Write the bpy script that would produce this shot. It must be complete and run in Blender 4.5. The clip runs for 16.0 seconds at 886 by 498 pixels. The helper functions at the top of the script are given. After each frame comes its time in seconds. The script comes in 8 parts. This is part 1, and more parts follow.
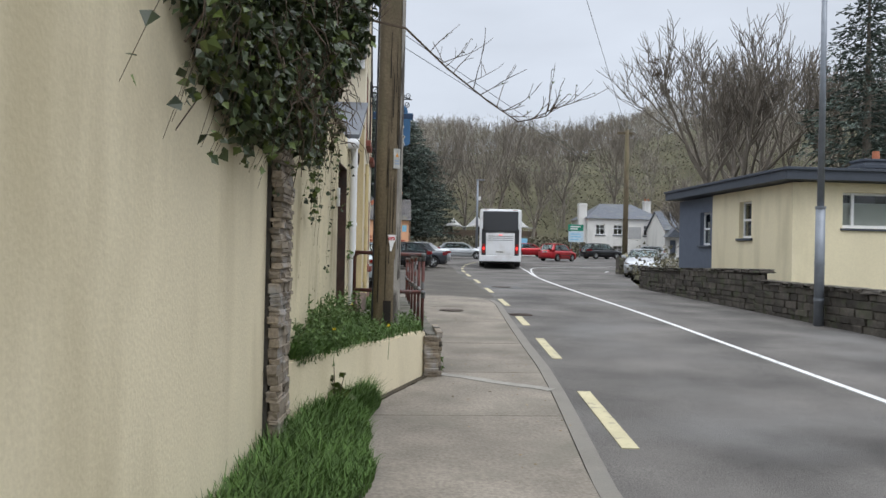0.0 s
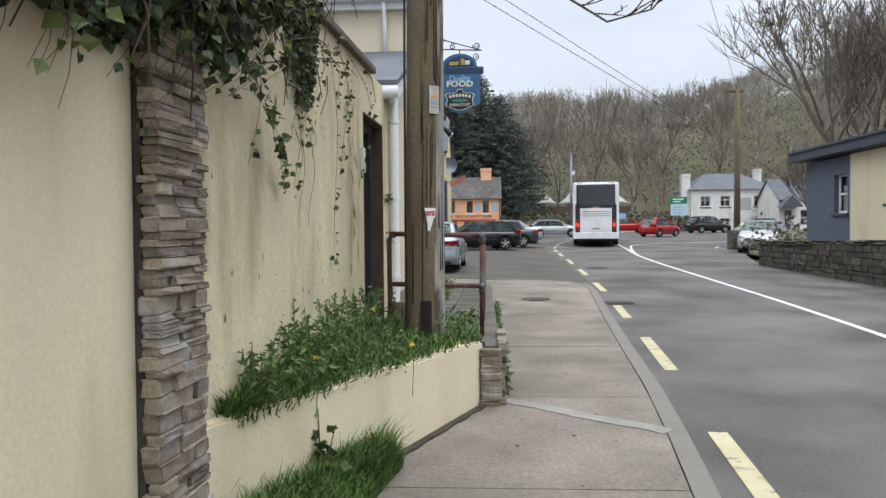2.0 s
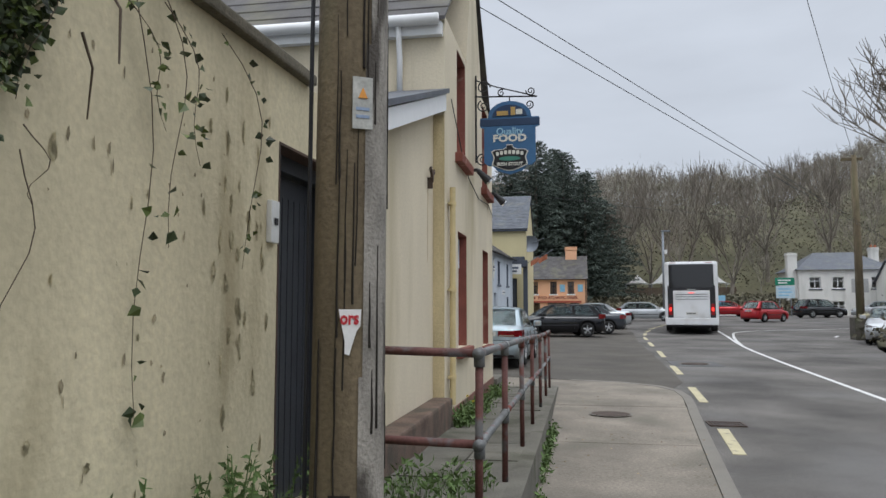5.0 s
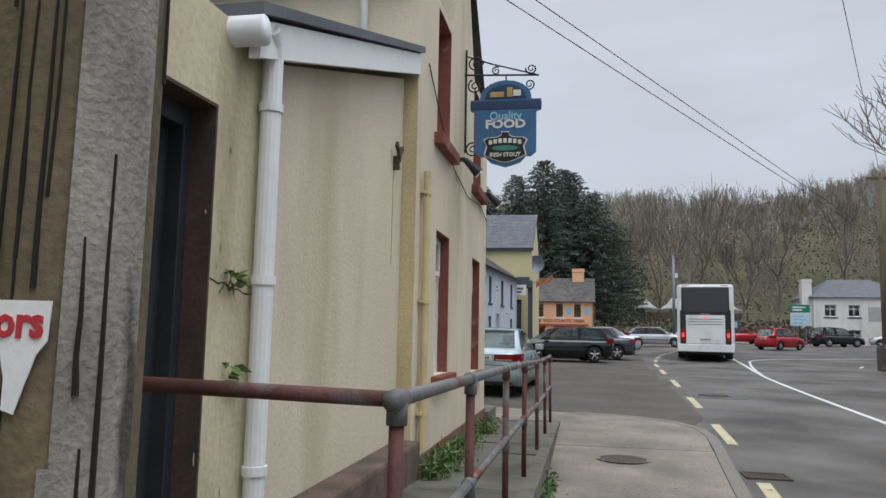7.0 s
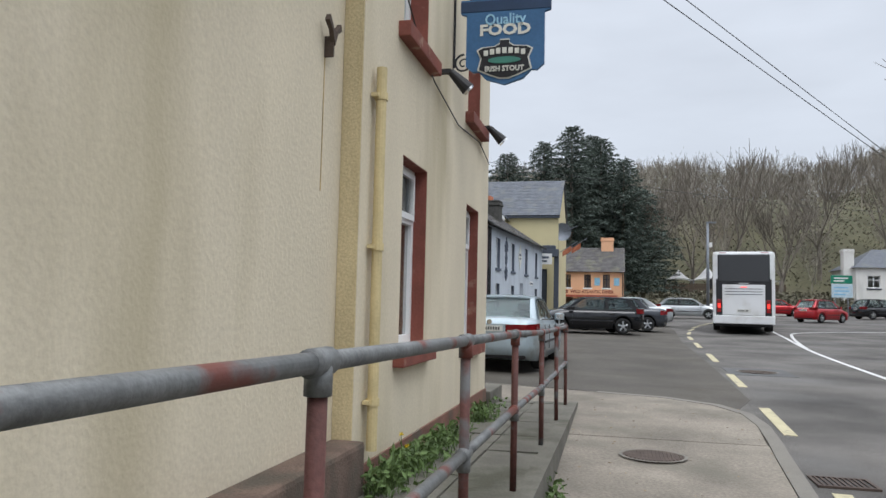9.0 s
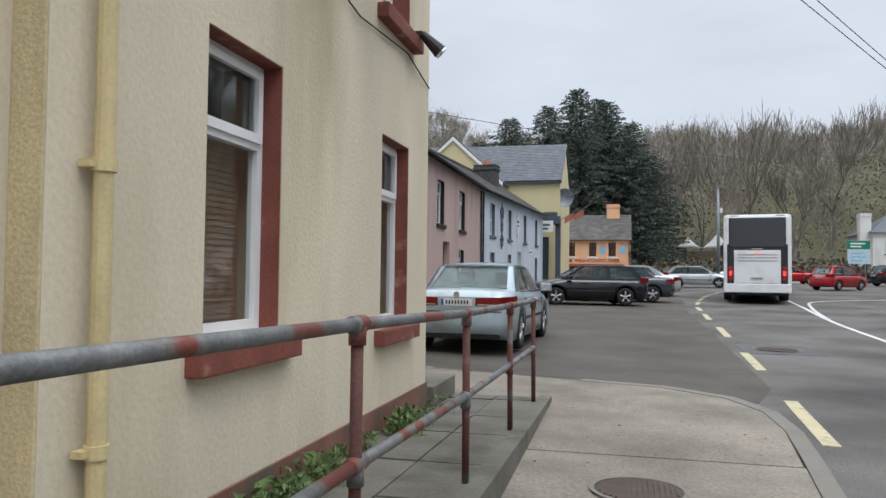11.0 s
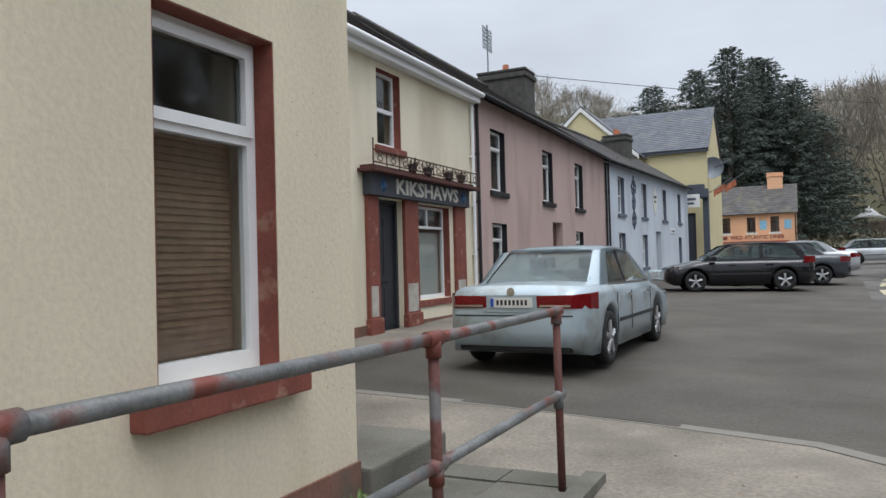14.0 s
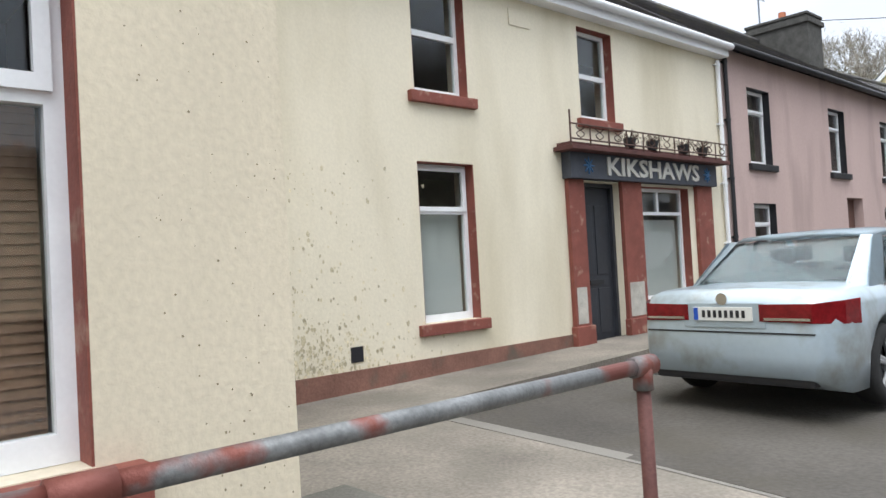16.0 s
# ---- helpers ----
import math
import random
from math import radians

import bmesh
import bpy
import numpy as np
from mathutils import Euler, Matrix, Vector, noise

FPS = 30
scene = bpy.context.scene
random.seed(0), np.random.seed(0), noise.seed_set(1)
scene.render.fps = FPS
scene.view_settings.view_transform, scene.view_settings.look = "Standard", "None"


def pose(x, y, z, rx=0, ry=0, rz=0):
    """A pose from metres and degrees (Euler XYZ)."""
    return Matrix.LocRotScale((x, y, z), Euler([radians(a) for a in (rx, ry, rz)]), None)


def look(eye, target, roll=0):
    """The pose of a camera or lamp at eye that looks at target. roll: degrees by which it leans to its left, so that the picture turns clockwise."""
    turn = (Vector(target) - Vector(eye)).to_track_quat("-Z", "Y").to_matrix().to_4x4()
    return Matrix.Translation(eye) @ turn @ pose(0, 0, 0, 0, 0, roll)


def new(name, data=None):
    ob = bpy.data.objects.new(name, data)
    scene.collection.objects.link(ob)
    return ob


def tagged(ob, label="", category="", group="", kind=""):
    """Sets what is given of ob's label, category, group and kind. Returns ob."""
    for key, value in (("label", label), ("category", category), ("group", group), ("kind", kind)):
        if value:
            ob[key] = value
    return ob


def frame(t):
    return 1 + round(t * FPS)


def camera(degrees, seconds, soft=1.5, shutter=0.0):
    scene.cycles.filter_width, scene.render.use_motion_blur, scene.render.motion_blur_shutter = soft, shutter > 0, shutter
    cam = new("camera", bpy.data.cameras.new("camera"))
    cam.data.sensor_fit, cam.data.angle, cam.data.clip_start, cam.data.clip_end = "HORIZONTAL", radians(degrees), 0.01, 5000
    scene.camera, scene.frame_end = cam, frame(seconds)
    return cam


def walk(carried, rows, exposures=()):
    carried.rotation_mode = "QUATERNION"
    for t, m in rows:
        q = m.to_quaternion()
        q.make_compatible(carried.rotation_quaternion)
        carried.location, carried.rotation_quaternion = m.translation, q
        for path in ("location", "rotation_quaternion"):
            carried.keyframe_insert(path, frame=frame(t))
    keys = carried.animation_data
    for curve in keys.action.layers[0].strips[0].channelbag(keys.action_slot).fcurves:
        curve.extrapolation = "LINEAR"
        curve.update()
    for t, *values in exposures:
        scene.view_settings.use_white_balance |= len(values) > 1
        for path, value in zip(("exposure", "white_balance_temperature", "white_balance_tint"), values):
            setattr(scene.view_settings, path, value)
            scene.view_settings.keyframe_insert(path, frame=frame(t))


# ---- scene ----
cam = camera(62.0, 16.0)
PATH = [
    (0, (0.553, -15.437, 1.357), (0.695, -13.442, 1.364), 1.2),
    (0.5, (0.647, -14.743, 1.348), (0.763, -12.746, 1.338), 0.7),
    (1, (0.775, -14.105, 1.344), (0.835, -12.106, 1.304), 0.3),
    (1.5, (0.872, -13.465, 1.343), (0.846, -11.466, 1.299), -0.5),
    (2, (1.042, -12.809, 1.349), (0.925, -10.813, 1.3), -0.5),
    (2.5, (1.159, -12.273, 1.348), (0.95, -10.284, 1.303), -0.5),
    (3, (1.298, -11.688, 1.383), (0.986, -9.712, 1.353), -0.0),
    (3.5, (1.367, -11.164, 1.419), (0.975, -9.203, 1.433), -0.1),
    (4, (1.445, -10.64, 1.472), (1.037, -8.684, 1.543), -0.1),
    (4.5, (1.513, -10.148, 1.503), (1.138, -8.187, 1.623), 0.1),
    (5, (1.54, -9.626, 1.54), (1.185, -7.664, 1.707), 0.0),
    (5.2, (1.579, -9.424, 1.529), (1.227, -7.464, 1.716), 0.1),
    (7.3, (1.534, -7.358, 1.492), (1.145, -5.409, 1.715), 1.6),
    (7.5, (1.528, -7.146, 1.472), (1.122, -5.2, 1.684), 2.1),
    (8, (1.533, -6.685, 1.415), (1.109, -4.739, 1.59), 2.2),
    (8.5, (1.589, -6.15, 1.434), (1.156, -4.203, 1.581), 1.9),
    (9, (1.644, -5.594, 1.417), (1.192, -3.651, 1.565), 1.3),
    (9.5, (1.683, -4.993, 1.442), (1.22, -3.051, 1.565), 1.4),
    (10, (1.764, -4.393, 1.445), (1.313, -2.447, 1.548), 1.4),
    (10.2, (1.784, -4.11, 1.432), (1.339, -2.162, 1.525), 1.5),
    (12.3, (2.126, -1.644, 1.395), (1.515, 0.259, 1.451), -1.2),
    (12.5, (2.124, -1.387, 1.455), (1.485, 0.508, 1.509), -1.2),
    (13, (2.236, -0.819, 1.433), (1.519, 1.047, 1.487), -1.4),
    (13.5, (2.236, -0.175, 1.445), (1.454, 1.665, 1.497), -1.5),
    (14, (2.302, 0.453, 1.45), (1.44, 2.257, 1.488), -1.5),
    (14.5, (2.34, 1.002, 1.405), (1.345, 2.737, 1.441), -2.2),
    (15, (2.389, 1.585, 1.429), (1.245, 3.225, 1.452), -2.5),
    (15.5, (2.364, 2.205, 1.449), (1.042, 3.705, 1.479), -3.0),
    (16, (2.33, 2.702, 1.492), (0.846, 4.041, 1.539), -3.2),
]
walk(cam, [(t, look(eye, target, roll)) for t, eye, target, roll in PATH],
     exposures=[(t, stops, 6200, 10) for t, stops in ((0, 0.26), (1, 0.32), (1.5, 0.40), (2.5, 0.48), (3, 0.50), (4, 0.38), (5, 0.04), (5.2, 0.02), (7.3, 0.02), (7.5, 0.08), (8, 0.28), (9, 0.24), (10, 0.24), (12.5, 0.24), (14, 0.22), (14.5, 0.26), (15, 0.52), (15.5, 0.96), (16, 0.88))])

# ---- world and light: bright overcast sky, brighter overhead than at the horizon ----
world = bpy.data.worlds.new("overcast_sky")
scene.world = world
world.use_nodes = True
wn, wl = world.node_tree.nodes, world.node_tree.links
wn.clear()
w_out = wn.new("ShaderNodeOutputWorld")
w_bg = wn.new("ShaderNodeBackground")
w_sky = wn.new("ShaderNodeTexSky")
w_sky.sky_type, w_sky.sun_disc = "NISHITA", False
w_sky.sun_elevation, w_sky.sun_rotation = radians(48), radians(150)
w_co = wn.new("ShaderNodeTexCoord")
w_sep = wn.new("ShaderNodeSeparateXYZ")
w_ramp = wn.new("ShaderNodeValToRGB")
w_ramp.color_ramp.elements[0].position, w_ramp.color_ramp.elements[0].color = 0.0, (0.53, 0.555, 0.592, 1)
w_ramp.color_ramp.elements[1].position, w_ramp.color_ramp.elements[1].color = 1.0, (2.42, 2.46, 2.50, 1)
w_mid = w_ramp.color_ramp.elements.new(0.42)
w_mid.color = (0.65, 0.68, 0.728, 1)
w_noise = wn.new("ShaderNodeTexNoise")
w_noise.inputs["Scale"].default_value, w_noise.inputs["Detail"].default_value = 2.2, 6.0
w_map = wn.new("ShaderNodeMapping")
w_map.inputs["Scale"].default_value = (1, 1, 3.5)
w_cl = wn.new("ShaderNodeMapRange")
w_cl.inputs["From Min"].default_value, w_cl.inputs["From Max"].default_value = 0.3, 0.7
w_cl.inputs["To Min"].default_value, w_cl.inputs["To Max"].default_value = 0.86, 1.1
w_mul = wn.new("ShaderNodeMix")
w_mul.data_type, w_mul.blend_type = "RGBA", "MULTIPLY"
w_mul.inputs[0].default_value = 1.0
w_mix = wn.new("ShaderNodeMix")
w_mix.data_type = "RGBA"
w_mix.inputs[0].default_value = 0.06
w_sc = wn.new("ShaderNodeMix")
w_sc.data_type, w_sc.blend_type = "RGBA", "MULTIPLY"
w_sc.inputs[0].default_value, w_sc.inputs[7].default_value = 1.0, (0.12, 0.12, 0.12, 1)
wl.new(w_co.outputs["Generated"], w_sep.inputs[0])
wl.new(w_sep.outputs["Z"], w_ramp.inputs[0])
wl.new(w_co.outputs["Generated"], w_map.inputs[0])
wl.new(w_map.outputs[0], w_noise.inputs[0])
wl.new(w_noise.outputs[0], w_cl.inputs[0])
wl.new(w_ramp.outputs[0], w_mul.inputs[6])
wl.new(w_cl.outputs[0], w_mul.inputs[7])
wl.new(w_sky.outputs[0], w_sc.inputs[6])
wl.new(w_mul.outputs[2], w_mix.inputs[6])
wl.new(w_sc.outputs[2], w_mix.inputs[7])
wl.new(w_mix.outputs[2], w_bg.inputs[0])
w_bg.inputs[1].default_value = 1.0
wl.new(w_bg.outputs[0], w_out.inputs[0])
sun = new("sun", bpy.data.lights.new("sun", "SUN"))
sun.data.energy, sun.data.angle, sun.data.color = 0.8, radians(25), (1, 0.97, 0.93)
sun.matrix_world = look((0, 0, 30), (-10, 14, 0))


# ---- materials ----
def mat(name, color, rough=0.8, metal=0.0, var=0.12, scale=6.0, fine=60.0, bump=0.15, dirt=None, dirt_amount=0.0,
        dirt_scale=1.2, spec=0.4, coat=0.0, streak=False, per_object=0.0, per_island=0.0, dirt_edge=(0.52, 0.68)):
    """A painted or mineral surface: base colour with variation at two scales, stains of another colour and fine relief."""
    m = bpy.data.materials.new(name)
    m.use_nodes = True
    n, l = m.node_tree.nodes, m.node_tree.links
    b = n["Principled BSDF"]
    b.inputs["Roughness"].default_value, b.inputs["Metallic"].default_value = rough, metal
    b.inputs["Specular IOR Level"].default_value, b.inputs["Coat Weight"].default_value = spec, coat
    geo = n.new("ShaderNodeNewGeometry")
    def noise_of(sc, detail=5.0, stretch=None):
        t = n.new("ShaderNodeTexNoise")
        t.inputs["Scale"].default_value, t.inputs["Detail"].default_value = sc, detail
        if stretch:
            mp = n.new("ShaderNodeMapping")
            mp.inputs["Scale"].default_value = stretch
            l.new(geo.outputs["Position"], mp.inputs[0])
            l.new(mp.outputs[0], t.inputs[0])
        else:
            l.new(geo.outputs["Position"], t.inputs[0])
        return t
    def mult(col, fac_socket, lo, hi):
        r = n.new("ShaderNodeMapRange")
        r.inputs["From Min"].default_value, r.inputs["From Max"].default_value = 0.3, 0.7
        r.inputs["To Min"].default_value, r.inputs["To Max"].default_value = lo, hi
        l.new(fac_socket, r.inputs[0])
        x = n.new("ShaderNodeMix")
        x.data_type, x.blend_type = "RGBA", "MULTIPLY"
        x.inputs[0].default_value = 1.0
        if isinstance(col, tuple):
            x.inputs[6].default_value = col
        else:
            l.new(col, x.inputs[6])
        l.new(r.outputs[0], x.inputs[7])
        return x.outputs[2]
    big = noise_of(scale, 4.0, (1, 1, 0.35) if streak else None)
    small = noise_of(fine, 6.0)
    c = mult((*color, 1.0), big.outputs[0], 1 - var, 1 + var)
    c = mult(c, small.outputs[0], 1 - var * 0.7, 1 + var * 0.7)
    if per_object or per_island:
        src = n.new("ShaderNodeObjectInfo").outputs["Random"] if per_object else geo.outputs["Random Per Island"]
        a = per_object or per_island
        r = n.new("ShaderNodeMapRange")
        r.inputs["To Min"].default_value, r.inputs["To Max"].default_value = 1 - a, 1 + a
        l.new(src, r.inputs[0])
        x = n.new("ShaderNodeMix")
        x.data_type, x.blend_type = "RGBA", "MULTIPLY"
        x.inputs[0].default_value = 1.0
        l.new(c, x.inputs[6])
        l.new(r.outputs[0], x.inputs[7])
        c = x.outputs[2]
    if dirt:
        d = noise_of(dirt_scale, 8.0, (1, 1, 0.22) if streak else None)
        r = n.new("ShaderNodeMapRange")
        r.inputs["From Min"].default_value, r.inputs["From Max"].default_value = dirt_edge
        r.inputs["To Max"].default_value = dirt_amount
        l.new(d.outputs[0], r.inputs[0])
        x = n.new("ShaderNodeMix")
        x.data_type = "RGBA"
        l.new(r.outputs[0], x.inputs[0])
        l.new(c, x.inputs[6])
        x.inputs[7].default_value = (*dirt, 1.0)
        c = x.outputs[2]
    l.new(c, b.inputs["Base Color"])
    if bump:
        bp = n.new("ShaderNodeBump")
        bp.inputs["Strength"].default_value, bp.inputs["Distance"].default_value = bump, 0.01
        l.new(small.outputs[0], bp.inputs["Height"])
        l.new(bp.outputs[0], b.inputs["Normal"])
    return m


def glass_mat(name, tint=(0.75, 0.8, 0.8), rough=0.03):
    m = bpy.data.materials.new(name)
    m.use_nodes = True
    b = m.node_tree.nodes["Principled BSDF"]
    b.inputs["Base Color"].default_value = (*tint, 1)
    b.inputs["Roughness"].default_value = rough
    b.inputs["Transmission Weight"].default_value = 1.0
    b.inputs["IOR"].default_value = 1.45
    return m


def lamp_mat(name, color, strength):
    m = mat(name, color, 0.3, bump=0)
    b = m.node_tree.nodes["Principled BSDF"]
    b.inputs["Emission Color"].default_value = (*color, 1)
    b.inputs["Emission Strength"].default_value = strength
    return m


M_CREAM = mat("cream_render", (0.65, 0.575, 0.405), 0.9, var=0.07, scale=1.4, fine=45, bump=0.25, dirt=(0.33, 0.27, 0.15), dirt_amount=0.75, dirt_scale=1.3, streak=True, dirt_edge=(0.50, 0.78))
M_CREAM_OLD = mat("weathered_cream_render", (0.60, 0.53, 0.36), 0.92, var=0.12, scale=2.0, fine=30, bump=0.5, dirt=(0.25, 0.20, 0.11), dirt_amount=0.75, dirt_scale=2.3, streak=True, dirt_edge=(0.55, 0.74))
M_PUB = mat("pub_cream_render", (0.64, 0.57, 0.435), 0.9, var=0.08, scale=1.1, fine=35, bump=0.35, dirt=(0.34, 0.29, 0.17), dirt_amount=0.75, dirt_scale=1.1, streak=True, dirt_edge=(0.50, 0.78))
M_KIK = mat("shop_cream_render", (0.71, 0.65, 0.51), 0.9, var=0.05, scale=0.9, fine=30, bump=0.2, dirt=(0.40, 0.34, 0.20), dirt_amount=0.75, dirt_scale=0.7, streak=True, dirt_edge=(0.50, 0.78))
M_PINK = mat("dusty_pink_render", (0.46, 0.345, 0.315), 0.9, var=0.06, scale=0.8, fine=25, dirt=(0.24, 0.18, 0.16), dirt_amount=0.4, streak=True)
M_BLUE = mat("pale_blue_render", (0.53, 0.58, 0.64), 0.9, var=0.05, scale=0.8, fine=20, dirt=(0.3, 0.33, 0.37), dirt_amount=0.4, streak=True)
M_GABLE = mat("pale_yellow_render", (0.60, 0.53, 0.32), 0.9, var=0.05, scale=0.6, fine=15)
M_ORANGE = mat("peach_orange_render", (0.80, 0.46, 0.28), 0.9, var=0.05, scale=0.6, fine=15)
M_WHITEWALL = mat("white_render", (0.72, 0.71, 0.68), 0.9, var=0.06, scale=0.6, fine=12, dirt=(0.4, 0.4, 0.37), dirt_amount=0.4, streak=True)
M_BUNG = mat("bungalow_cream_render", (0.76, 0.68, 0.48), 0.9, var=0.05, scale=0.7, fine=20, dirt=(0.45, 0.40, 0.25), dirt_amount=0.4, streak=True)
M_GREYW = mat("slate_grey_paint", (0.11, 0.13, 0.17), 0.8, var=0.06)
M_FASCIA = mat("dark_grey_fascia", (0.06, 0.07, 0.09), 0.6, var=0.08)
M_MAROON = mat("oxblood_paint", (0.20, 0.062, 0.045), 0.75, var=0.15, scale=5, fine=50, bump=0.3, dirt=(0.42, 0.30, 0.22), dirt_amount=0.5, dirt_scale=6, dirt_edge=(0.6, 0.7))
M_PLINTH = mat("oxblood_plinth_paint", (0.19, 0.095, 0.07), 0.85, var=0.2, scale=3, fine=40, bump=0.4, dirt=(0.10, 0.09, 0.07), dirt_amount=0.8, dirt_scale=2.5)
M_PVC = mat("white_upvc", (0.78, 0.79, 0.80), 0.35, var=0.03, bump=0.03)
M_PVC_OLD = mat("dull_white_upvc", (0.66, 0.66, 0.64), 0.45, var=0.06, bump=0.05, dirt=(0.4, 0.37, 0.28), dirt_amount=0.4)
M_PIPE_CREAM = mat("cream_painted_pipe", (0.56, 0.46, 0.25), 0.7, var=0.1)
M_BLACK = mat("black_paint", (0.015, 0.015, 0.018), 0.5, var=0.1)
M_DOOR = mat("charcoal_door_paint", (0.032, 0.035, 0.042), 0.45, var=0.15, scale=4)
M_GLASS = glass_mat("window_glass")
M_CARGLASS = glass_mat("tinted_car_glass", (0.62, 0.70, 0.70))
M_CARGLASS.node_tree.nodes["Principled BSDF"].inputs["IOR"].default_value = 1.03
M_CARGLASS.node_tree.nodes["Principled BSDF"].inputs["Coat Weight"].default_value = 0.5
# room gloom put into the colour of all faces behind the windows
M_DARKROOM = mat("interior_painted_dim", (0.05, 0.045, 0.04), 0.9, var=0.2)
M_BLIND = mat("brown_wood_blind", (0.30, 0.175, 0.11), 0.6, var=0.15, scale=12)
M_SHADE = mat("pale_roller_shade", (0.62, 0.61, 0.57), 0.9, var=0.04)
M_SLATE = mat("blue_grey_slate", (0.085, 0.095, 0.115), 0.55, var=0.2, scale=3, per_island=0.18, dirt=(0.16, 0.16, 0.13), dirt_amount=0.4)
M_SLATE_OLD = mat("old_brown_slate", (0.075, 0.07, 0.07), 0.7, var=0.25, scale=2, per_island=0.2, dirt=(0.16, 0.15, 0.09), dirt_amount=0.5)
M_CHIM = mat("dark_chimney_render", (0.07, 0.068, 0.062), 0.95, var=0.25, bump=0.5)
M_TERRA = mat("terracotta", (0.42, 0.15, 0.08), 0.8)
M_CONC = mat("worn_concrete", (0.195, 0.172, 0.142), 0.92, var=0.3, scale=1.1, fine=34, bump=0.5, dirt=(0.135, 0.124, 0.10), dirt_amount=0.75, dirt_scale=0.9, per_object=0.06)
M_KERB = mat("kerb_concrete", (0.185, 0.172, 0.15), 0.92, var=0.12, scale=2, fine=60, bump=0.3, dirt=(0.15, 0.145, 0.13), dirt_amount=0.6, dirt_scale=2)
M_WALK = mat("mossy_concrete_slab", (0.135, 0.128, 0.108), 0.95, var=0.2, scale=2, fine=50, bump=0.5, dirt=(0.055, 0.056, 0.035), dirt_amount=0.75, dirt_scale=1.8, per_object=0.1)
M_ROAD = mat("asphalt", (0.094, 0.087, 0.080), 0.85, var=0.52, scale=0.5, fine=75, bump=0.9, dirt=(0.155, 0.15, 0.145), dirt_amount=0.6, dirt_scale=0.3)
M_BAY = mat("worn_parking_asphalt", (0.074, 0.066, 0.056), 0.88, var=0.3, scale=0.6, fine=30, bump=0.6, dirt=(0.06, 0.052, 0.038), dirt_amount=0.7, dirt_scale=0.9)
M_LINEY = mat("worn_yellow_line", (0.45, 0.405, 0.26), 0.8, var=0.1, scale=3, fine=80, dirt=(0.17, 0.16, 0.15), dirt_amount=0.85, dirt_scale=9, dirt_edge=(0.56, 0.70))
M_LINEW = mat("worn_white_line", (0.58, 0.58, 0.57), 0.8, var=0.1, scale=3, fine=80, dirt=(0.17, 0.17, 0.16), dirt_amount=0.8, dirt_scale=7, dirt_edge=(0.6, 0.72))
M_IRON = mat("rusty_cast_iron", (0.085, 0.062, 0.05), 0.75, metal=0.3, var=0.2, scale=8)
M_RAIL = mat("galvanised_pipe_with_red_oxide", (0.165, 0.17, 0.17), 0.55, metal=0.35, var=0.25, scale=7, fine=70, bump=0.25, dirt=(0.17, 0.055, 0.042), dirt_amount=1.0, dirt_scale=3.5, dirt_edge=(0.55, 0.62))
M_RAILRED = mat("red_oxide_post", (0.11, 0.045, 0.038), 0.7, metal=0.1, var=0.25, scale=7, fine=60, bump=0.3, dirt=(0.13, 0.135, 0.135), dirt_amount=0.9, dirt_scale=4, dirt_edge=(0.54, 0.62))
M_STONE = mat("split_slate_stone", (0.215, 0.178, 0.135), 0.85, var=0.25, scale=9, fine=45, bump=0.7, per_object=0.4, dirt=(0.36, 0.36, 0.36), dirt_amount=0.6, dirt_scale=5)
M_STONEDARK = mat("dark_rubble_stone", (0.075, 0.066, 0.055), 0.9, var=0.3, scale=5, fine=30, bump=0.7, per_object=0.35, dirt=(0.07, 0.085, 0.04), dirt_amount=0.6, dirt_scale=3)
# mortar tone includes painted shade for the gaps between stones
M_MORTAR = mat("mortar_with_joint_shade", (0.075, 0.068, 0.06), 0.95, var=0.2, bump=0.4)
M_POLE = mat("weathered_pole_timber", (0.135, 0.105, 0.065), 0.9, var=0.25, scale=5, fine=40, bump=0.6, dirt=(0.075, 0.085, 0.035), dirt_amount=0.6, dirt_scale=1.5, streak=True)
M_POLEGREY = mat("split_grey_timber", (0.27, 0.25, 0.22), 0.9, var=0.25, scale=9, fine=60, bump=0.8, dirt=(0.05, 0.042, 0.035), dirt_amount=0.9, dirt_scale=6, streak=True, dirt_edge=(0.5, 0.58))
M_CRACK = mat("dark_timber_crack", (0.02, 0.016, 0.013), 0.95)
M_STEELPOLE = mat("galvanised_lamp_post", (0.22, 0.24, 0.27), 0.5, metal=0.5, var=0.1)
M_SOIL = mat("dark_soil", (0.055, 0.045, 0.03), 0.95, var=0.3, bump=0.8)
M_GROUND = mat("rough_grass_ground", (0.085, 0.08, 0.045), 0.95, var=0.3, scale=0.15, fine=3, bump=0.6, dirt=(0.07, 0.055, 0.035), dirt_amount=0.8, dirt_scale=0.05)
M_GRASS = mat("green_grass", (0.075, 0.135, 0.03), 0.75, var=0.2, scale=3, fine=10, bump=0, per_island=0.4)
M_WEED = mat("weed_leaves", (0.095, 0.15, 0.045), 0.7, var=0.2, scale=4, fine=20, bump=0, per_island=0.35)
M_IVY = mat("ivy_leaves", (0.042, 0.058, 0.024), 0.42, var=0.2, scale=3, fine=20, bump=0, per_island=0.5)
M_IVYLIGHT = mat("young_ivy_leaves", (0.085, 0.115, 0.025), 0.5, var=0.2, scale=3, fine=20, bump=0, per_island=0.35)
M_TWIG = mat("brown_stems", (0.095, 0.07, 0.05), 0.9, var=0.2, bump=0)
M_BARK = mat("grey_brown_bark", (0.18, 0.157, 0.13), 0.9, var=0.25, scale=1.5, fine=12, bump=0)
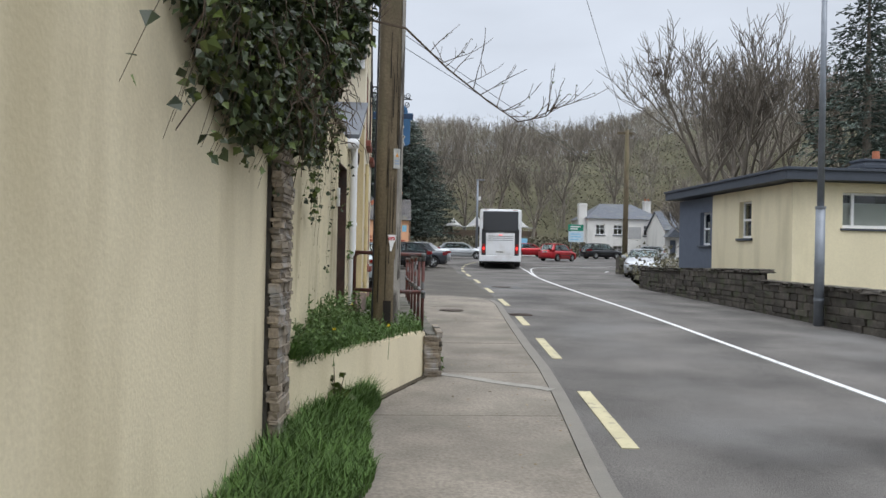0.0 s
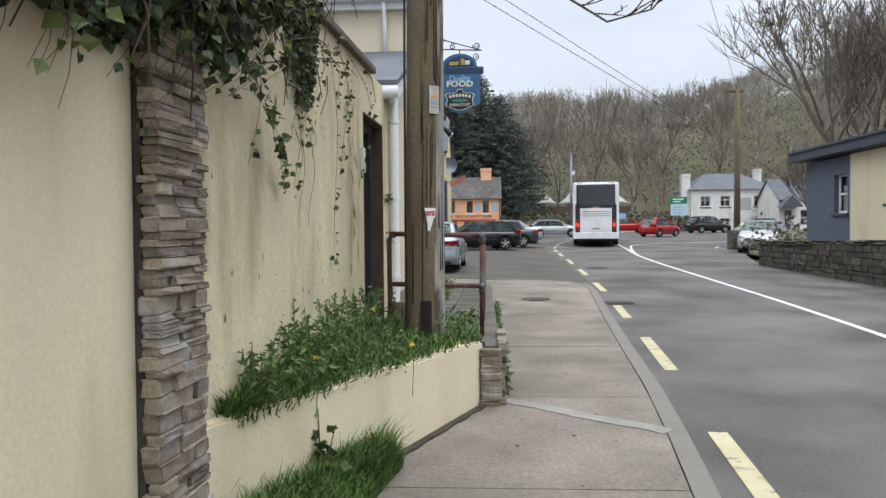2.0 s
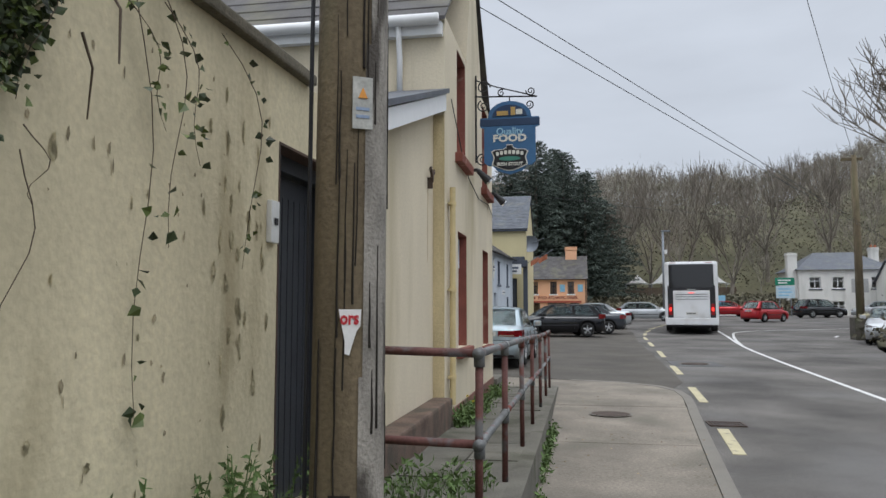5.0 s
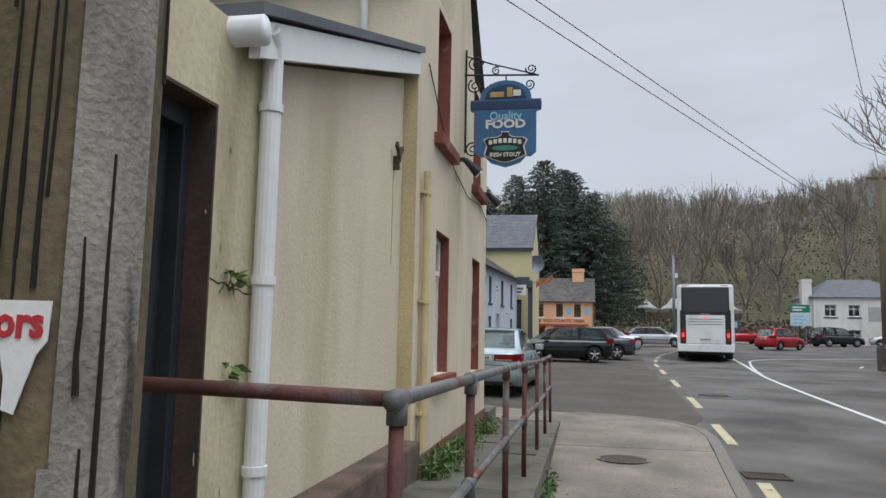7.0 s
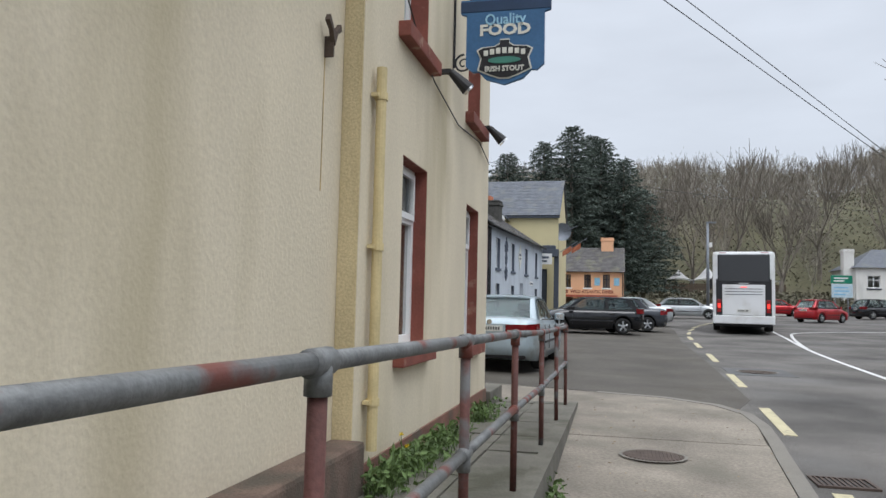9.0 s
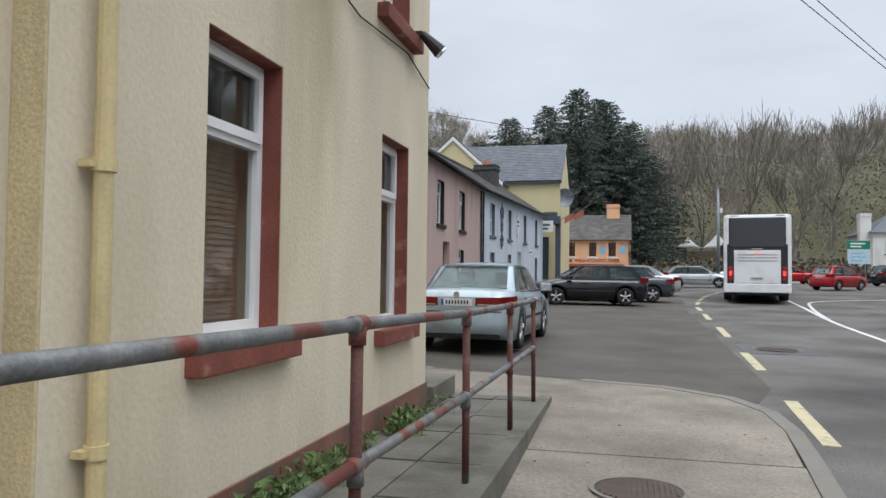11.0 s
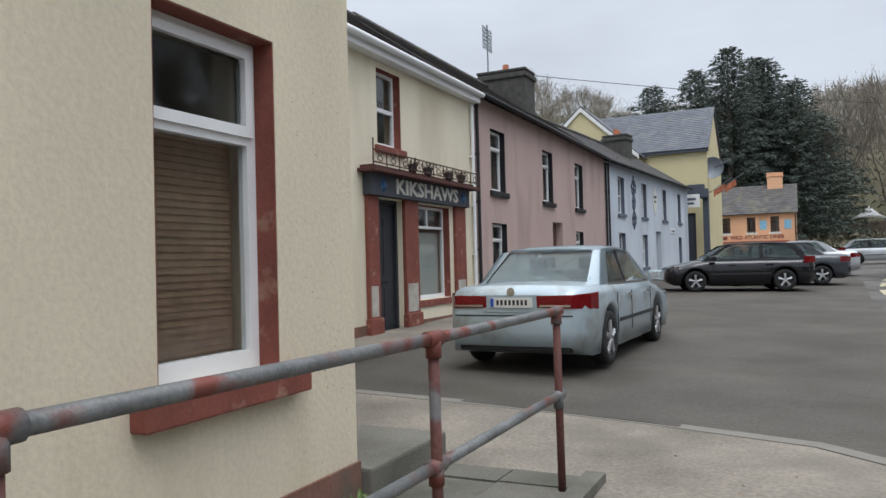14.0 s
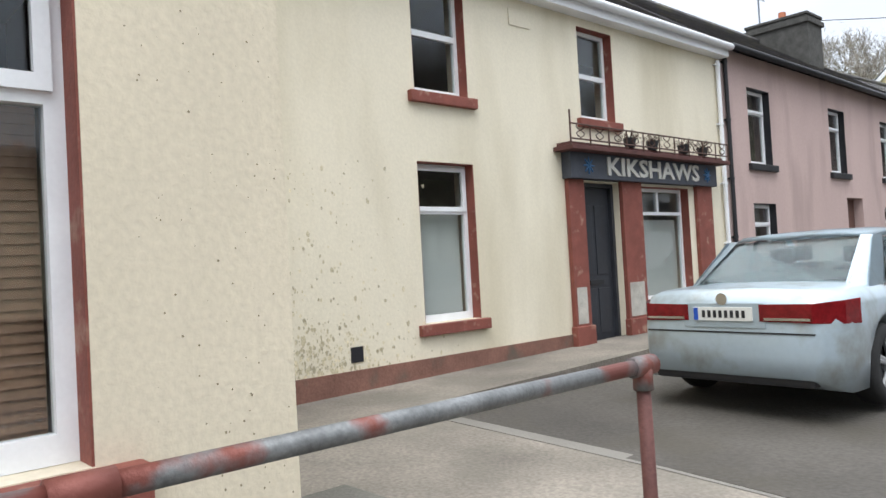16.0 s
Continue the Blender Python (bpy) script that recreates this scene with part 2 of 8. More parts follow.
# distance haze is put into the next four colours by lightening them
M_WOODFAR = mat("haze_lightened_branches", (0.25, 0.225, 0.19), 0.95, var=0.2, scale=0.08, fine=1, bump=0, per_island=0.35)
M_BUDS = mat("haze_lightened_twigs", (0.22, 0.205, 0.148), 0.9, var=0.3, scale=0.1, fine=2, bump=0, per_island=0.4)
M_UNDER = mat("haze_lightened_undergrowth", (0.14, 0.13, 0.09), 0.9, var=0.3, scale=0.3, fine=2, bump=0, per_island=0.5)
M_CONIFER = mat("haze_lightened_needles", (0.07, 0.09, 0.074), 0.8, var=0.25, scale=0.4, fine=4, bump=0, per_island=0.4)
M_SIGNBLUE = mat("faded_sign_blue", (0.045, 0.13, 0.27), 0.6, var=0.12, scale=3)
M_SIGNDARK = mat("navy_sign_paint", (0.02, 0.045, 0.10), 0.6, var=0.1)
M_SIGNGREEN = mat("sign_green", (0.06, 0.22, 0.17), 0.6)
M_SIGNCREAM = mat("sign_cream_lettering", (0.66, 0.66, 0.60), 0.7, var=0.08)
M_SIGNSKY = mat("sign_pale_blue_lettering", (0.30, 0.52, 0.66), 0.7, var=0.08)
M_SIGNGOLD = mat("sign_gold_paint", (0.45, 0.30, 0.10), 0.6)
M_WHITE = mat("white_paint", (0.76, 0.76, 0.75), 0.6, var=0.05)
M_RED = mat("red_lettering", (0.45, 0.03, 0.04), 0.6)
M_ROADGREEN = mat("road_sign_green", (0.01, 0.20, 0.12), 0.5)
M_ROADBLUE = mat("pale_blue_panel", (0.25, 0.50, 0.68), 0.5)
M_TENT = mat("white_canvas", (0.80, 0.80, 0.80), 0.8, var=0.03)
M_FENCE = mat("brown_fence_boards", (0.10, 0.075, 0.055), 0.9, var=0.2, per_island=0.3)
M_TYRE = mat("tyre_rubber", (0.018, 0.018, 0.018), 0.85, var=0.2)
M_RIM = mat("alloy_rim", (0.50, 0.51, 0.52), 0.35, metal=0.7, var=0.1, bump=0)
M_TAIL = mat("red_tail_light", (0.27, 0.012, 0.016), 0.15, var=0.15, scale=20, coat=1.0, bump=0)
M_TAILLIT = lamp_mat("lit_red_tail_light", (0.9, 0.03, 0.02), 2.0)
M_CHROME = mat("chrome", (0.7, 0.7, 0.7), 0.15, metal=1.0, var=0.02, bump=0)
M_PLATE = mat("number_plate_white", (0.62, 0.62, 0.58), 0.4, var=0.03)
M_PLATEBLUE = mat("number_plate_blue", (0.02, 0.08, 0.40), 0.4)
M_TRIM = mat("black_plastic_trim", (0.022, 0.022, 0.024), 0.55, var=0.1)


def paint(name, color, rough=0.3, dirt=None):
    return mat(name, color, rough, metal=0.35, var=0.05, scale=1.5, fine=20, bump=0.0, coat=0.6, dirt=dirt, dirt_amount=0.6 if dirt else 0, dirt_scale=3.0)


M_SONATA = paint("silver_blue_car_paint", (0.38, 0.455, 0.50), 0.35, (0.20, 0.19, 0.14))
M_CARBLACK = paint("black_car_paint", (0.012, 0.013, 0.016), 0.2)
M_CARGREY = paint("dark_grey_car_paint", (0.05, 0.055, 0.065), 0.25)
M_CARSILVER = paint("silver_car_paint", (0.50, 0.52, 0.54), 0.3)
M_CARRED = paint("red_car_paint", (0.42, 0.012, 0.02), 0.3)
M_COACH = mat("white_coach_paint", (0.76, 0.77, 0.78), 0.3, var=0.04, scale=1, coat=0.5, bump=0, dirt=(0.5, 0.48, 0.44), dirt_amount=0.5)


# ---- building helpers ----
def part(name, bm, material, parent=None, label="", m=None, smooth=False):
    """Links a bmesh as one mesh object, under a thing or a part when one is given."""
    me = bpy.data.meshes.new(name)
    bm.to_mesh(me)
    bm.free()
    me.materials.append(material)
    if smooth:
        me.polygons.foreach_set("use_smooth", [True] * len(me.polygons))
    ob = new(name, me)
    if parent:
        ob.parent = parent
    if m is not None:
        ob.matrix_basis = m
    if label:
        ob["label"] = label
    return ob


def thing(name, m=None, label="", category="", group="", kind=""):
    ob = new(name)
    ob.empty_display_size = 0.1
    if m is not None:
        ob.matrix_basis = m
    return tagged(ob, label, category, group, kind)


def box(bm, x0, x1, y0, y1, z0, z1, bevel=0.0):
    r = bmesh.ops.create_cube(bm, size=1.0, matrix=Matrix.Translation(((x0 + x1) / 2, (y0 + y1) / 2, (z0 + z1) / 2)) @ Matrix.Diagonal((x1 - x0, y1 - y0, z1 - z0, 1)))
    if bevel:
        es = list({e for v in r["verts"] for e in v.link_edges})
        bmesh.ops.bevel(bm, geom=es, offset=bevel, segments=2, affect="EDGES", profile=0.6)
    return bm


def boxes(*items, bevel=0.0):
    bm = bmesh.new()
    for i in items:
        box(bm, *i, bevel=bevel)
    return bm


def tube(bm, pts, r0, r1=None, seg=8, cap=True):
    """A round bar along a line of points, tapering from r0 to r1."""
    pts = [Vector(p) for p in pts]
    r1 = r0 if r1 is None else r1
    rings = []
    for i, p in enumerate(pts):
        d = (pts[min(i + 1, len(pts) - 1)] - pts[max(i - 1, 0)]).normalized()
        a = d.orthogonal().normalized() if not rings else None
        if rings:
            a = (last - d * last.dot(d)).normalized()
        last = a
        b = d.cross(a)
        r = r0 + (r1 - r0) * i / max(1, len(pts) - 1)
        rings.append([bm.verts.new(p + (a * math.cos(k * math.tau / seg) + b * math.sin(k * math.tau / seg)) * r) for k in range(seg)])
    for A, B in zip(rings, rings[1:]):
        for k in range(seg):
            bm.faces.new((A[k], A[(k + 1) % seg], B[(k + 1) % seg], B[k]))
    if cap:
        bm.faces.new(rings[0][::-1])
        bm.faces.new(rings[-1])
    return bm


def prism(bm, outline, depth, m=None):
    """An outline in the local xz plane, given depth along local y."""
    m = m or Matrix()
    f = [bm.verts.new(m @ Vector((x, 0, z))) for x, z in outline]
    g = [bm.verts.new(m @ Vector((x, depth, z))) for x, z in outline]
    bm.faces.new(f)
    bm.faces.new(g[::-1])
    for i in range(len(f)):
        j = (i + 1) % len(f)
        bm.faces.new((f[j], f[i], g[i], g[j]))
    return bm


def slab(bm, outline, top, thick):
    """A flat piece with an outline in plan and a top height given by a function of x, y."""
    t = [bm.verts.new((x, y, top(x, y))) for x, y in outline]
    b = [bm.verts.new((x, y, top(x, y) - thick)) for x, y in outline]
    bm.faces.new(t)
    bm.faces.new(b[::-1])
    for i in range(len(t)):
        j = (i + 1) % len(t)
        bm.faces.new((t[j], t[i], b[i], b[j]))
    bmesh.ops.recalc_face_normals(bm, faces=bm.faces[:])
    return bm


def lettering(name, text, size, material, parent, m, depth=0.006, bold=0.0, fit_width=0.0):
    """Raised letters in the built-in font, in the local xz plane, facing local -y."""
    cu = bpy.data.curves.new(name, "FONT")
    cu.body, cu.size, cu.extrude, cu.offset = text, size, depth, bold
    cu.align_x, cu.align_y, cu.resolution_u = "CENTER", "CENTER", 2
    tmp = bpy.data.objects.new("tmp", cu)
    scene.collection.objects.link(tmp)
    me = bpy.data.meshes.new_from_object(tmp.evaluated_get(bpy.context.evaluated_depsgraph_get()))
    bpy.data.objects.remove(tmp)
    xs = [v.co.x for v in me.vertices]
    k = fit_width / (max(xs) - min(xs)) if fit_width else 1.0
    me.transform(Matrix.Diagonal((k, 1, 1, 1)))
    me.transform(Matrix.Rotation(radians(90), 4, "X"))
    me.materials.clear()
    me.materials.append(material)
    ob = new(name, me)
    ob.parent, ob.matrix_basis = parent, m
    return ob


def ground_z(y):
    return 0.0172 * y - 0.075


def wall_mesh(length, z0, z1, openings, thick, top=None):
    """A wall along local x, outside at y = 0, with openings (u0, u1, z0, z1) through it; top(u) may raise the upper edge."""
    us = sorted({0.0, length, *[o[0] for o in openings], *[o[1] for o in openings], *(top or {}).keys()})
    zs = sorted({z0, z1, *[o[2] for o in openings], *[o[3] for o in openings]})
    solid = lambda u, z: not any(o[0] < u < o[1] and o[2] < z < o[3] for o in openings)
    bm = bmesh.new()
    vs = {}
    def v(u, y, z):
        zz = (top[u] if top and u in top and z == z1 else z)
        k = (round(u, 4), y, round(zz, 4))
        if k not in vs:
            vs[k] = bm.verts.new((u, y, zz))
        return vs[k]
    def face(*p):
        q = [v(*a) for a in p]
        if len(set(q)) == 4:
            bm.faces.new(q)
    for i in range(len(us) - 1):
        for j in range(len(zs) - 1):
            a, b, c, d = us[i], us[i + 1], zs[j], zs[j + 1]
            if not solid((a + b) / 2, (c + d) / 2):
                continue
            face((a, 0, c), (b, 0, c), (b, 0, d), (a, 0, d))
            face((b, thick, c), (a, thick, c), (a, thick, d), (b, thick, d))
            if i == 0 or not solid((us[i - 1] + a) / 2, (c + d) / 2):
                face((a, thick, c), (a, 0, c), (a, 0, d), (a, thick, d))
            if i == len(us) - 2 or not solid((us[i + 2] + b) / 2, (c + d) / 2):
                face((b, 0, c), (b, thick, c), (b, thick, d), (b, 0, d))
            if j == 0 or not solid((a + b) / 2, (zs[j - 1] + c) / 2):
                face((a, thick, c), (b, thick, c), (b, 0, c), (a, 0, c))
            if j == len(zs) - 2 or not solid((a + b) / 2, (zs[j + 2] + d) / 2):
                face((a, 0, d), (b, 0, d), (b, thick, d), (a, thick, d))
    return bm


def window(house, u0, u1, z0, z1, recess=0.14, style="transom", frame_mat=None, sill_mat=None, surround=None, behind=None, sill_out=0.07, sill_over=0.1, sill_h=0.13, bar=0.06):
    """A window in a facade along local x: frame, sill, panes, painted reveals and what hangs behind the glass."""
    frame_mat = frame_mat or M_PVC
    y0, y1 = recess, recess + 0.06
    zt = z0 + (z1 - z0) * 0.68
    um, zm = (u0 + u1) / 2, (z0 + z1) / 2
    lo, hi, l_, r_ = z0 + bar * 1.3, z1 - bar, u0 + bar, u1 - bar
    holes = [(l_, r_, lo, hi)]
    if style == "transom":
        holes = [(l_, r_, lo, zt), (l_, r_, zt + bar * 0.9, hi)]
    elif style == "sash":
        holes = [(l_, r_, lo, zm - 0.035), (l_, r_, zm + 0.035, hi)]
    elif style == "cross":
        zc = z0 + (z1 - z0) * 0.62
        holes = [(l_, um - bar / 2, lo, zc), (um + bar / 2, r_, lo, zc), (l_, um - bar / 2, zc + bar, hi), (um + bar / 2, r_, zc + bar, hi)]
    elif style == "shop":
        zs = zt + 0.14
        holes = [(l_, r_, lo, zs), (l_, um - 0.03, zs + 0.05, hi), (um + 0.03, r_, zs + 0.05, hi)]
    bm = wall_mesh(u1 - u0 - 0.004, z0 + 0.002, z1 - 0.002, [(p - u0, q - u0, r, s) for p, q, r, s in holes], 0.06)
    bm.transform(Matrix.Translation((u0 + 0.002, y0, 0)))
    win = part("window", bm, frame_mat, house)
    if style == "transom":
        p, q, r, s = holes[1]
        bm = wall_mesh(q - p + 0.05, r - 0.025, s + 0.025, [(0.05, q - p, r + 0.028, s - 0.02)], 0.03)
        bm.transform(Matrix.Translation((p - 0.025, y0 - 0.02, 0)))
        part("opening_sash", bm, frame_mat, win)
        holes[1] = (p + 0.025, q - 0.025, r + 0.028, s - 0.02)
    for a, b, c, d in holes:
        g = part("pane", boxes((a - 0.01, b + 0.01, y0 + 0.03, y0 + 0.036, c - 0.01, d + 0.01)), M_GLASS, win)
        g.visible_shadow = False
    if sill_mat:
        part("sill", boxes((u0 - sill_over, u1 + sill_over, -sill_out, recess + 0.02, z0 - sill_h, z0 - 0.004), bevel=0.012), sill_mat, win)
    if surround:
        t = 0.008
        for q in ((u0 - 0.002, u0 + t, 0.004, recess, z0, z1), (u1 - t, u1 + 0.002, 0.004, recess, z0, z1), (u0 + t, u1 - t, 0.004, recess, z1 - t, z1 + 0.002)):
            part("reveal", boxes(q), surround, win)
    if behind == "blind":
        bm = bmesh.new()
        k = int((z1 - z0) * (0.66 if style == "transom" else 1) / 0.034)
        for i in range(k):
            z = z0 + 0.08 + i * 0.034
            c = bmesh.ops.create_cube(bm, size=1.0, matrix=Matrix.Translation(((u0 + u1) / 2, y1 + 0.06, z)) @ Matrix.Rotation(radians(76), 4, "X") @ Matrix.Diagonal((u1 - u0 - 0.13, 0.038, 0.003, 1)))
        part("blind", bm, M_BLIND, win)
    elif behind == "shade":
        part("blind", boxes((u0 + 0.07, u1 - 0.07, y1 + 0.05, y1 + 0.06, z0 + 0.05, z0 + (z1 - z0) * 0.72)), M_SHADE, win)
    return win


def roof_pitch(house, name, u0, u1, y0, z0, y1, z1, material, thick=0.06, tile=0.34, course=0.24, pieces=True, stuff=True):
    """One roof slope from the eave (y0, z0) to the ridge (y1, z1), laid with overlapping slates in one mesh."""
    bm = bmesh.new()
    e, r = Vector((0, y0, z0)), Vector((0, y1, z1))
    run = (r - e).length
    d = (r - e).normalized()
    nrm = Vector((0, -d.z, d.y)) if y1 > y0 else Vector((0, d.z, -d.y))
    if nrm.z < 0:
        nrm = -nrm
    m = Matrix(((1, d.x, nrm.x, 0), (0, d.y, nrm.y, y0), (0, d.z, nrm.z, z0), (0, 0, 0, 1)))
    box(bm, u0, u1, 0, run, -thick, 0)
    if pieces:
        rows = max(1, int(run / course))
        for j in range(rows):
            v0 = j * run / rows
            cols = max(1, int((u1 - u0) / tile))
            w = (u1 - u0) / cols
            for i in range(cols + (j % 2)):
                a = max(u0, u0 + (i - 0.5 * (j % 2)) * w + 0.004)
                b = min(u1, u0 + (i + 1 - 0.5 * (j % 2)) * w - 0.004)
                if b - a < 0.05:
                    continue
                q = [bm.verts.new((a, v0 - 0.03, 0.022)), bm.verts.new((b, v0 - 0.03, 0.022)), bm.verts.new((b, v0 + run / rows, 0.006)), bm.verts.new((a, v0 + run / rows, 0.006)),
                     bm.verts.new((a, v0 - 0.03, 0.006)), bm.verts.new((b, v0 - 0.03, 0.006))]
                bm.faces.new(q[:4])
                bm.faces.new((q[4], q[5], q[1], q[0]))
    bm.transform(m)
    return part(name, bm, material, house)


def chimney(house, u0, u1, y0, y1, z0, z1, material, pots=2):
    ch = part("chimney", boxes((u0, u1, y0, y1, z0, z1), (u0 - 0.06, u1 + 0.06, y0 - 0.06, y1 + 0.06, z1 - 0.22, z1 - 0.08), (u0 - 0.03, u1 + 0.03, y0 - 0.03, y1 + 0.03, z1, z1 + 0.08), bevel=0.02), material, house)
    for i in range(pots):
        u = u0 + (u1 - u0) * (i + 0.5) / pots
        bm = bmesh.new()
        tube(bm, [(u, (y0 + y1) / 2, z1 + 0.06), (u, (y0 + y1) / 2, z1 + 0.36)], 0.12, 0.10, 10)
        part("chimney_pot", bm, M_TERRA, ch)
    return ch


def gutter(house, u0, u1, y, z, material, name="gutter"):
    bm = bmesh.new()
    tube(bm, [(u0, y, z), (u1, y, z)], 0.06, seg=10)
    return part(name, bm, material, house, smooth=True)


def downpipe(house, u, y, z0, z1, material, r=0.038, brackets=True, lean=0.0):
    bm = bmesh.new()
    tube(bm, [(u, y, z0), (u, y, z1)], r, seg=12)
    if brackets:
        z = z0 + 0.3
        while z < z1:
            tube(bm, [(u, y, z), (u, y, z + 0.05)], r * 1.25, seg=12)
            box(bm, u - r * 2, u + r * 2, y, y + 0.05, z + 0.012, z + 0.038)
            z += 1.05
    return part("downpipe", bm, material, house, smooth=False)


LEFT = Matrix(((0, -1, 0, 0), (1, 0, 0, 0), (0, 0, 1, 0), (0, 0, 0, 1)))   # local x runs along world y, local y goes to -x


# ---- ground, road, pavements ----
def hill(x, y):
    """Height of the land above the road's slope: a wooded bank beyond the junction and to both sides."""
    far = max(0.0, y - 84 - 0.10 * abs(x - 25))
    side = max(0.0, -x - 26)
    right = max(0.0, x - 46)
    h = 26 * (1 - math.exp(-far / 34)) + 22 * (1 - math.exp(-side / 28)) + 20 * (1 - math.exp(-right / 40))
    return min(h, 30) + (1.5 * noise.noise((x * 0.03, y * 0.03, 0)) if h > 1 else 0)


def land_z(x, y):
    return ground_z(max(-60, min(y, 90))) - 0.34 + hill(x, y)


bm = bmesh.new()
xs = [-900, -500, -300, -200] + list(range(-150, 151, 10)) + [200, 300, 500, 900]
ys = [-700, -300, -150, -80] + list(range(-50, 261, 10)) + [350, 600, 1000]
grid = [[bm.verts.new((x, y, land_z(x, y))) for x in xs] for y in ys]
for j in range(len(ys) - 1):
    for i in range(len(xs) - 1):
        bm.faces.new((grid[j][i], grid[j][i + 1], grid[j + 1][i + 1], grid[j + 1][i]))
tagged(part("ground", bm, M_GROUND, smooth=True), "rough grassy ground rising into a wooded hill", "ground", kind="structure")


def road_z(x, y):
    return ground_z(y) - 0.04


def strip(line, width, top, thick, seg=1):
    """A band of given width along a line in plan."""
    bm = bmesh.new()
    L = [Vector(p) for p in line]
    rows = []
    for i, p in enumerate(L):
        d = (L[min(i + 1, len(L) - 1)] - L[max(i - 1, 0)]).normalized()
        n2 = Vector((-d.y, d.x)) * width / 2
        rows.append([bm.verts.new((*q, top(*q) - t)) for t in (0, thick) for q in (p + n2, p - n2)])
    for a, b in zip(rows, rows[1:]):
        bm.faces.new((a[0], a[1], b[1], b[0]))
        bm.faces.new((a[2], b[2], b[3], a[3]))
        bm.faces.new((a[0], b[0], b[2], a[2]))
        bm.faces.new((a[1], a[3], b[3], b[1]))
    bm.faces.new((rows[0][0], rows[0][2], rows[0][3], rows[0][1]))
    bm.faces.new((rows[-1][0], rows[-1][1], rows[-1][3], rows[-1][2]))
    bmesh.ops.recalc_face_normals(bm, faces=bm.faces[:])
    return bm


bm = bmesh.new()
slab(bm, [(1.5, -70), (10.6, -70), (10.2, -6), (10.25, 12.5), (12.0, 19), (16, 30), (30, 40), (60, 52), (60, 64), (24, 68), (5, 67), (3, 57.9), (-3, 57.9), (-3.2, 44), (-3.3, 28), (-3.3, 6.2), (1.5, 5.9), (1.5, -20)], road_z, 0.25)
road = tagged(part("road", bm, M_ROAD), "worn grey asphalt road bending right at a junction", "road", kind="structure")


def bay_z(x, y):
    return road_z(x, y) + 0.004 + 0.021 * max(0.0, 3.3 - x)


bay = thing("parking_bay", label="stained asphalt parking area in front of the terrace", category="pavement", kind="structure")
for line in ([(-3.45, 7.1), (-0.4, 7.02), (1.06, 6.88), (2.38, 6.5), (3.1, 5.95), (3.3, 5.5), (3.3, 44), (-3.2, 44), (-3.3, 28)], [(3.3, 5.5), (3.75, 7), (3.9, 14), (4.0, 22), (4.4, 30), (4.4, 44), (3.3, 44)]):
    bm = bmesh.new()
    slab(bm, line, bay_z, 0.3)
    part("asphalt_panel", bm, M_BAY, bay)

# footpath: cast concrete bays with joints between them
PATH_EDGE = [(1.35, -70), (1.7, -20), (1.98, -12.5), (2.15, -10.4), (2.52, -7.5), (2.72, -5.6), (2.9, -3.2), (3.14, -0.3), (3.38, 2.5), (3.52, 3.9)]


def edge_x(y):
    for (x0, y0), (x1, y1) in zip(PATH_EDGE, PATH_EDGE[1:]):
        if y0 <= y <= y1:
            return x0 + (x1 - x0) * (y - y0) / (y1 - y0)
    return 3.52


def wall_x(y):
    return -0.09 + 0.047 * (y + 4.3)


def inner_x(y):
    if y < -9.4:
        return wall_x(y) + 0.02
    if y < -6.3:
        return -0.30 + (1.0 + 0.30) * (y + 9.45) / 3.12
    return 1.06


footpath = thing("footpath", label="pale worn concrete footpath cast in bays", category="pavement", kind="structure")
cuts = [-70, -40, -22, -17.2, -13.6, -10.9, -8.35, -6.05, -3.4, -0.2, 3.0]
for a, b in zip(cuts, cuts[1:]):
    bm = bmesh.new()
    n = max(2, int((b - a) / 0.8)) if a > -23 else 2
    ys_ = [a + 0.008 + (b - a - 0.016) * i / n for i in range(n + 1)]
    tilt = random.uniform(-0.006, 0.006)
    slab(bm, [(edge_x(y) - 0.16, y) for y in ys_] + [(inner_x(y) - 0.02, y) for y in reversed(ys_)], lambda x, y: ground_z(y) + tilt * (y - (a + b) / 2) / (b - a), 0.3)
    part("concrete_bay", bm, M_CONC, footpath)
def fall(x):
    """The forecourt rises a little towards the terrace."""
    return 0.025 * max(0.0, 1.06 - x)


for corner in ([(3.26, 3.02), (3.38, 4.3), (3.34, 5.2), (3.06, 5.92), (2.38, 6.47), (1.06, 6.84), (1.06, 3.02)],
               [(1.06, 6.84), (-0.4, 6.97), (-1.5, 7.0), (-3.4, 7.05), (-3.4, 4.6), (-1.4, 4.6), (0.4, 4.6), (1.06, 4.6)]):
    bm = bmesh.new()
    slab(bm, corner, lambda x, y: ground_z(y) + fall(x), 0.4)
    part("concrete_bay", bm, M_CONC, footpath)
bm = strip([(edge_x(y) - 0.075, y) for y in np.arange(-40, 3.9, 0.8)] + [(3.46, 4.3), (3.42, 5.22), (3.12, 5.98), (2.42, 6.55), (1.06, 6.92), (-0.4, 7.05), (-1.5, 7.08), (-3.4, 7.13)], 0.15, lambda x, y: ground_z(y) + 0.004 + fall(x), 0.3)
tagged(part("kerb", bm, M_KERB), "worn concrete kerb edging the footpath", "kerb", kind="structure")
# thin cement patch lines across the path
bm = strip([(0.9, -6.2), (1.2, -6.22), (1.5, -6.4), (1.8, -6.68), (2.1, -6.9), (2.3, -7.02), (2.42, -7.15)], 0.16, lambda x, y: ground_z(y) + 0.008, 0.02)
tagged(part("cement_patch", bm, mat("pale_cement", (0.275, 0.262, 0.235), 0.9, var=0.15, scale=4, dirt=(0.22, 0.21, 0.187), dirt_amount=0.9, dirt_scale=5, dirt_edge=(0.42, 0.58))), "pale cement repair smeared across the footpath", "pavement", kind="structure")

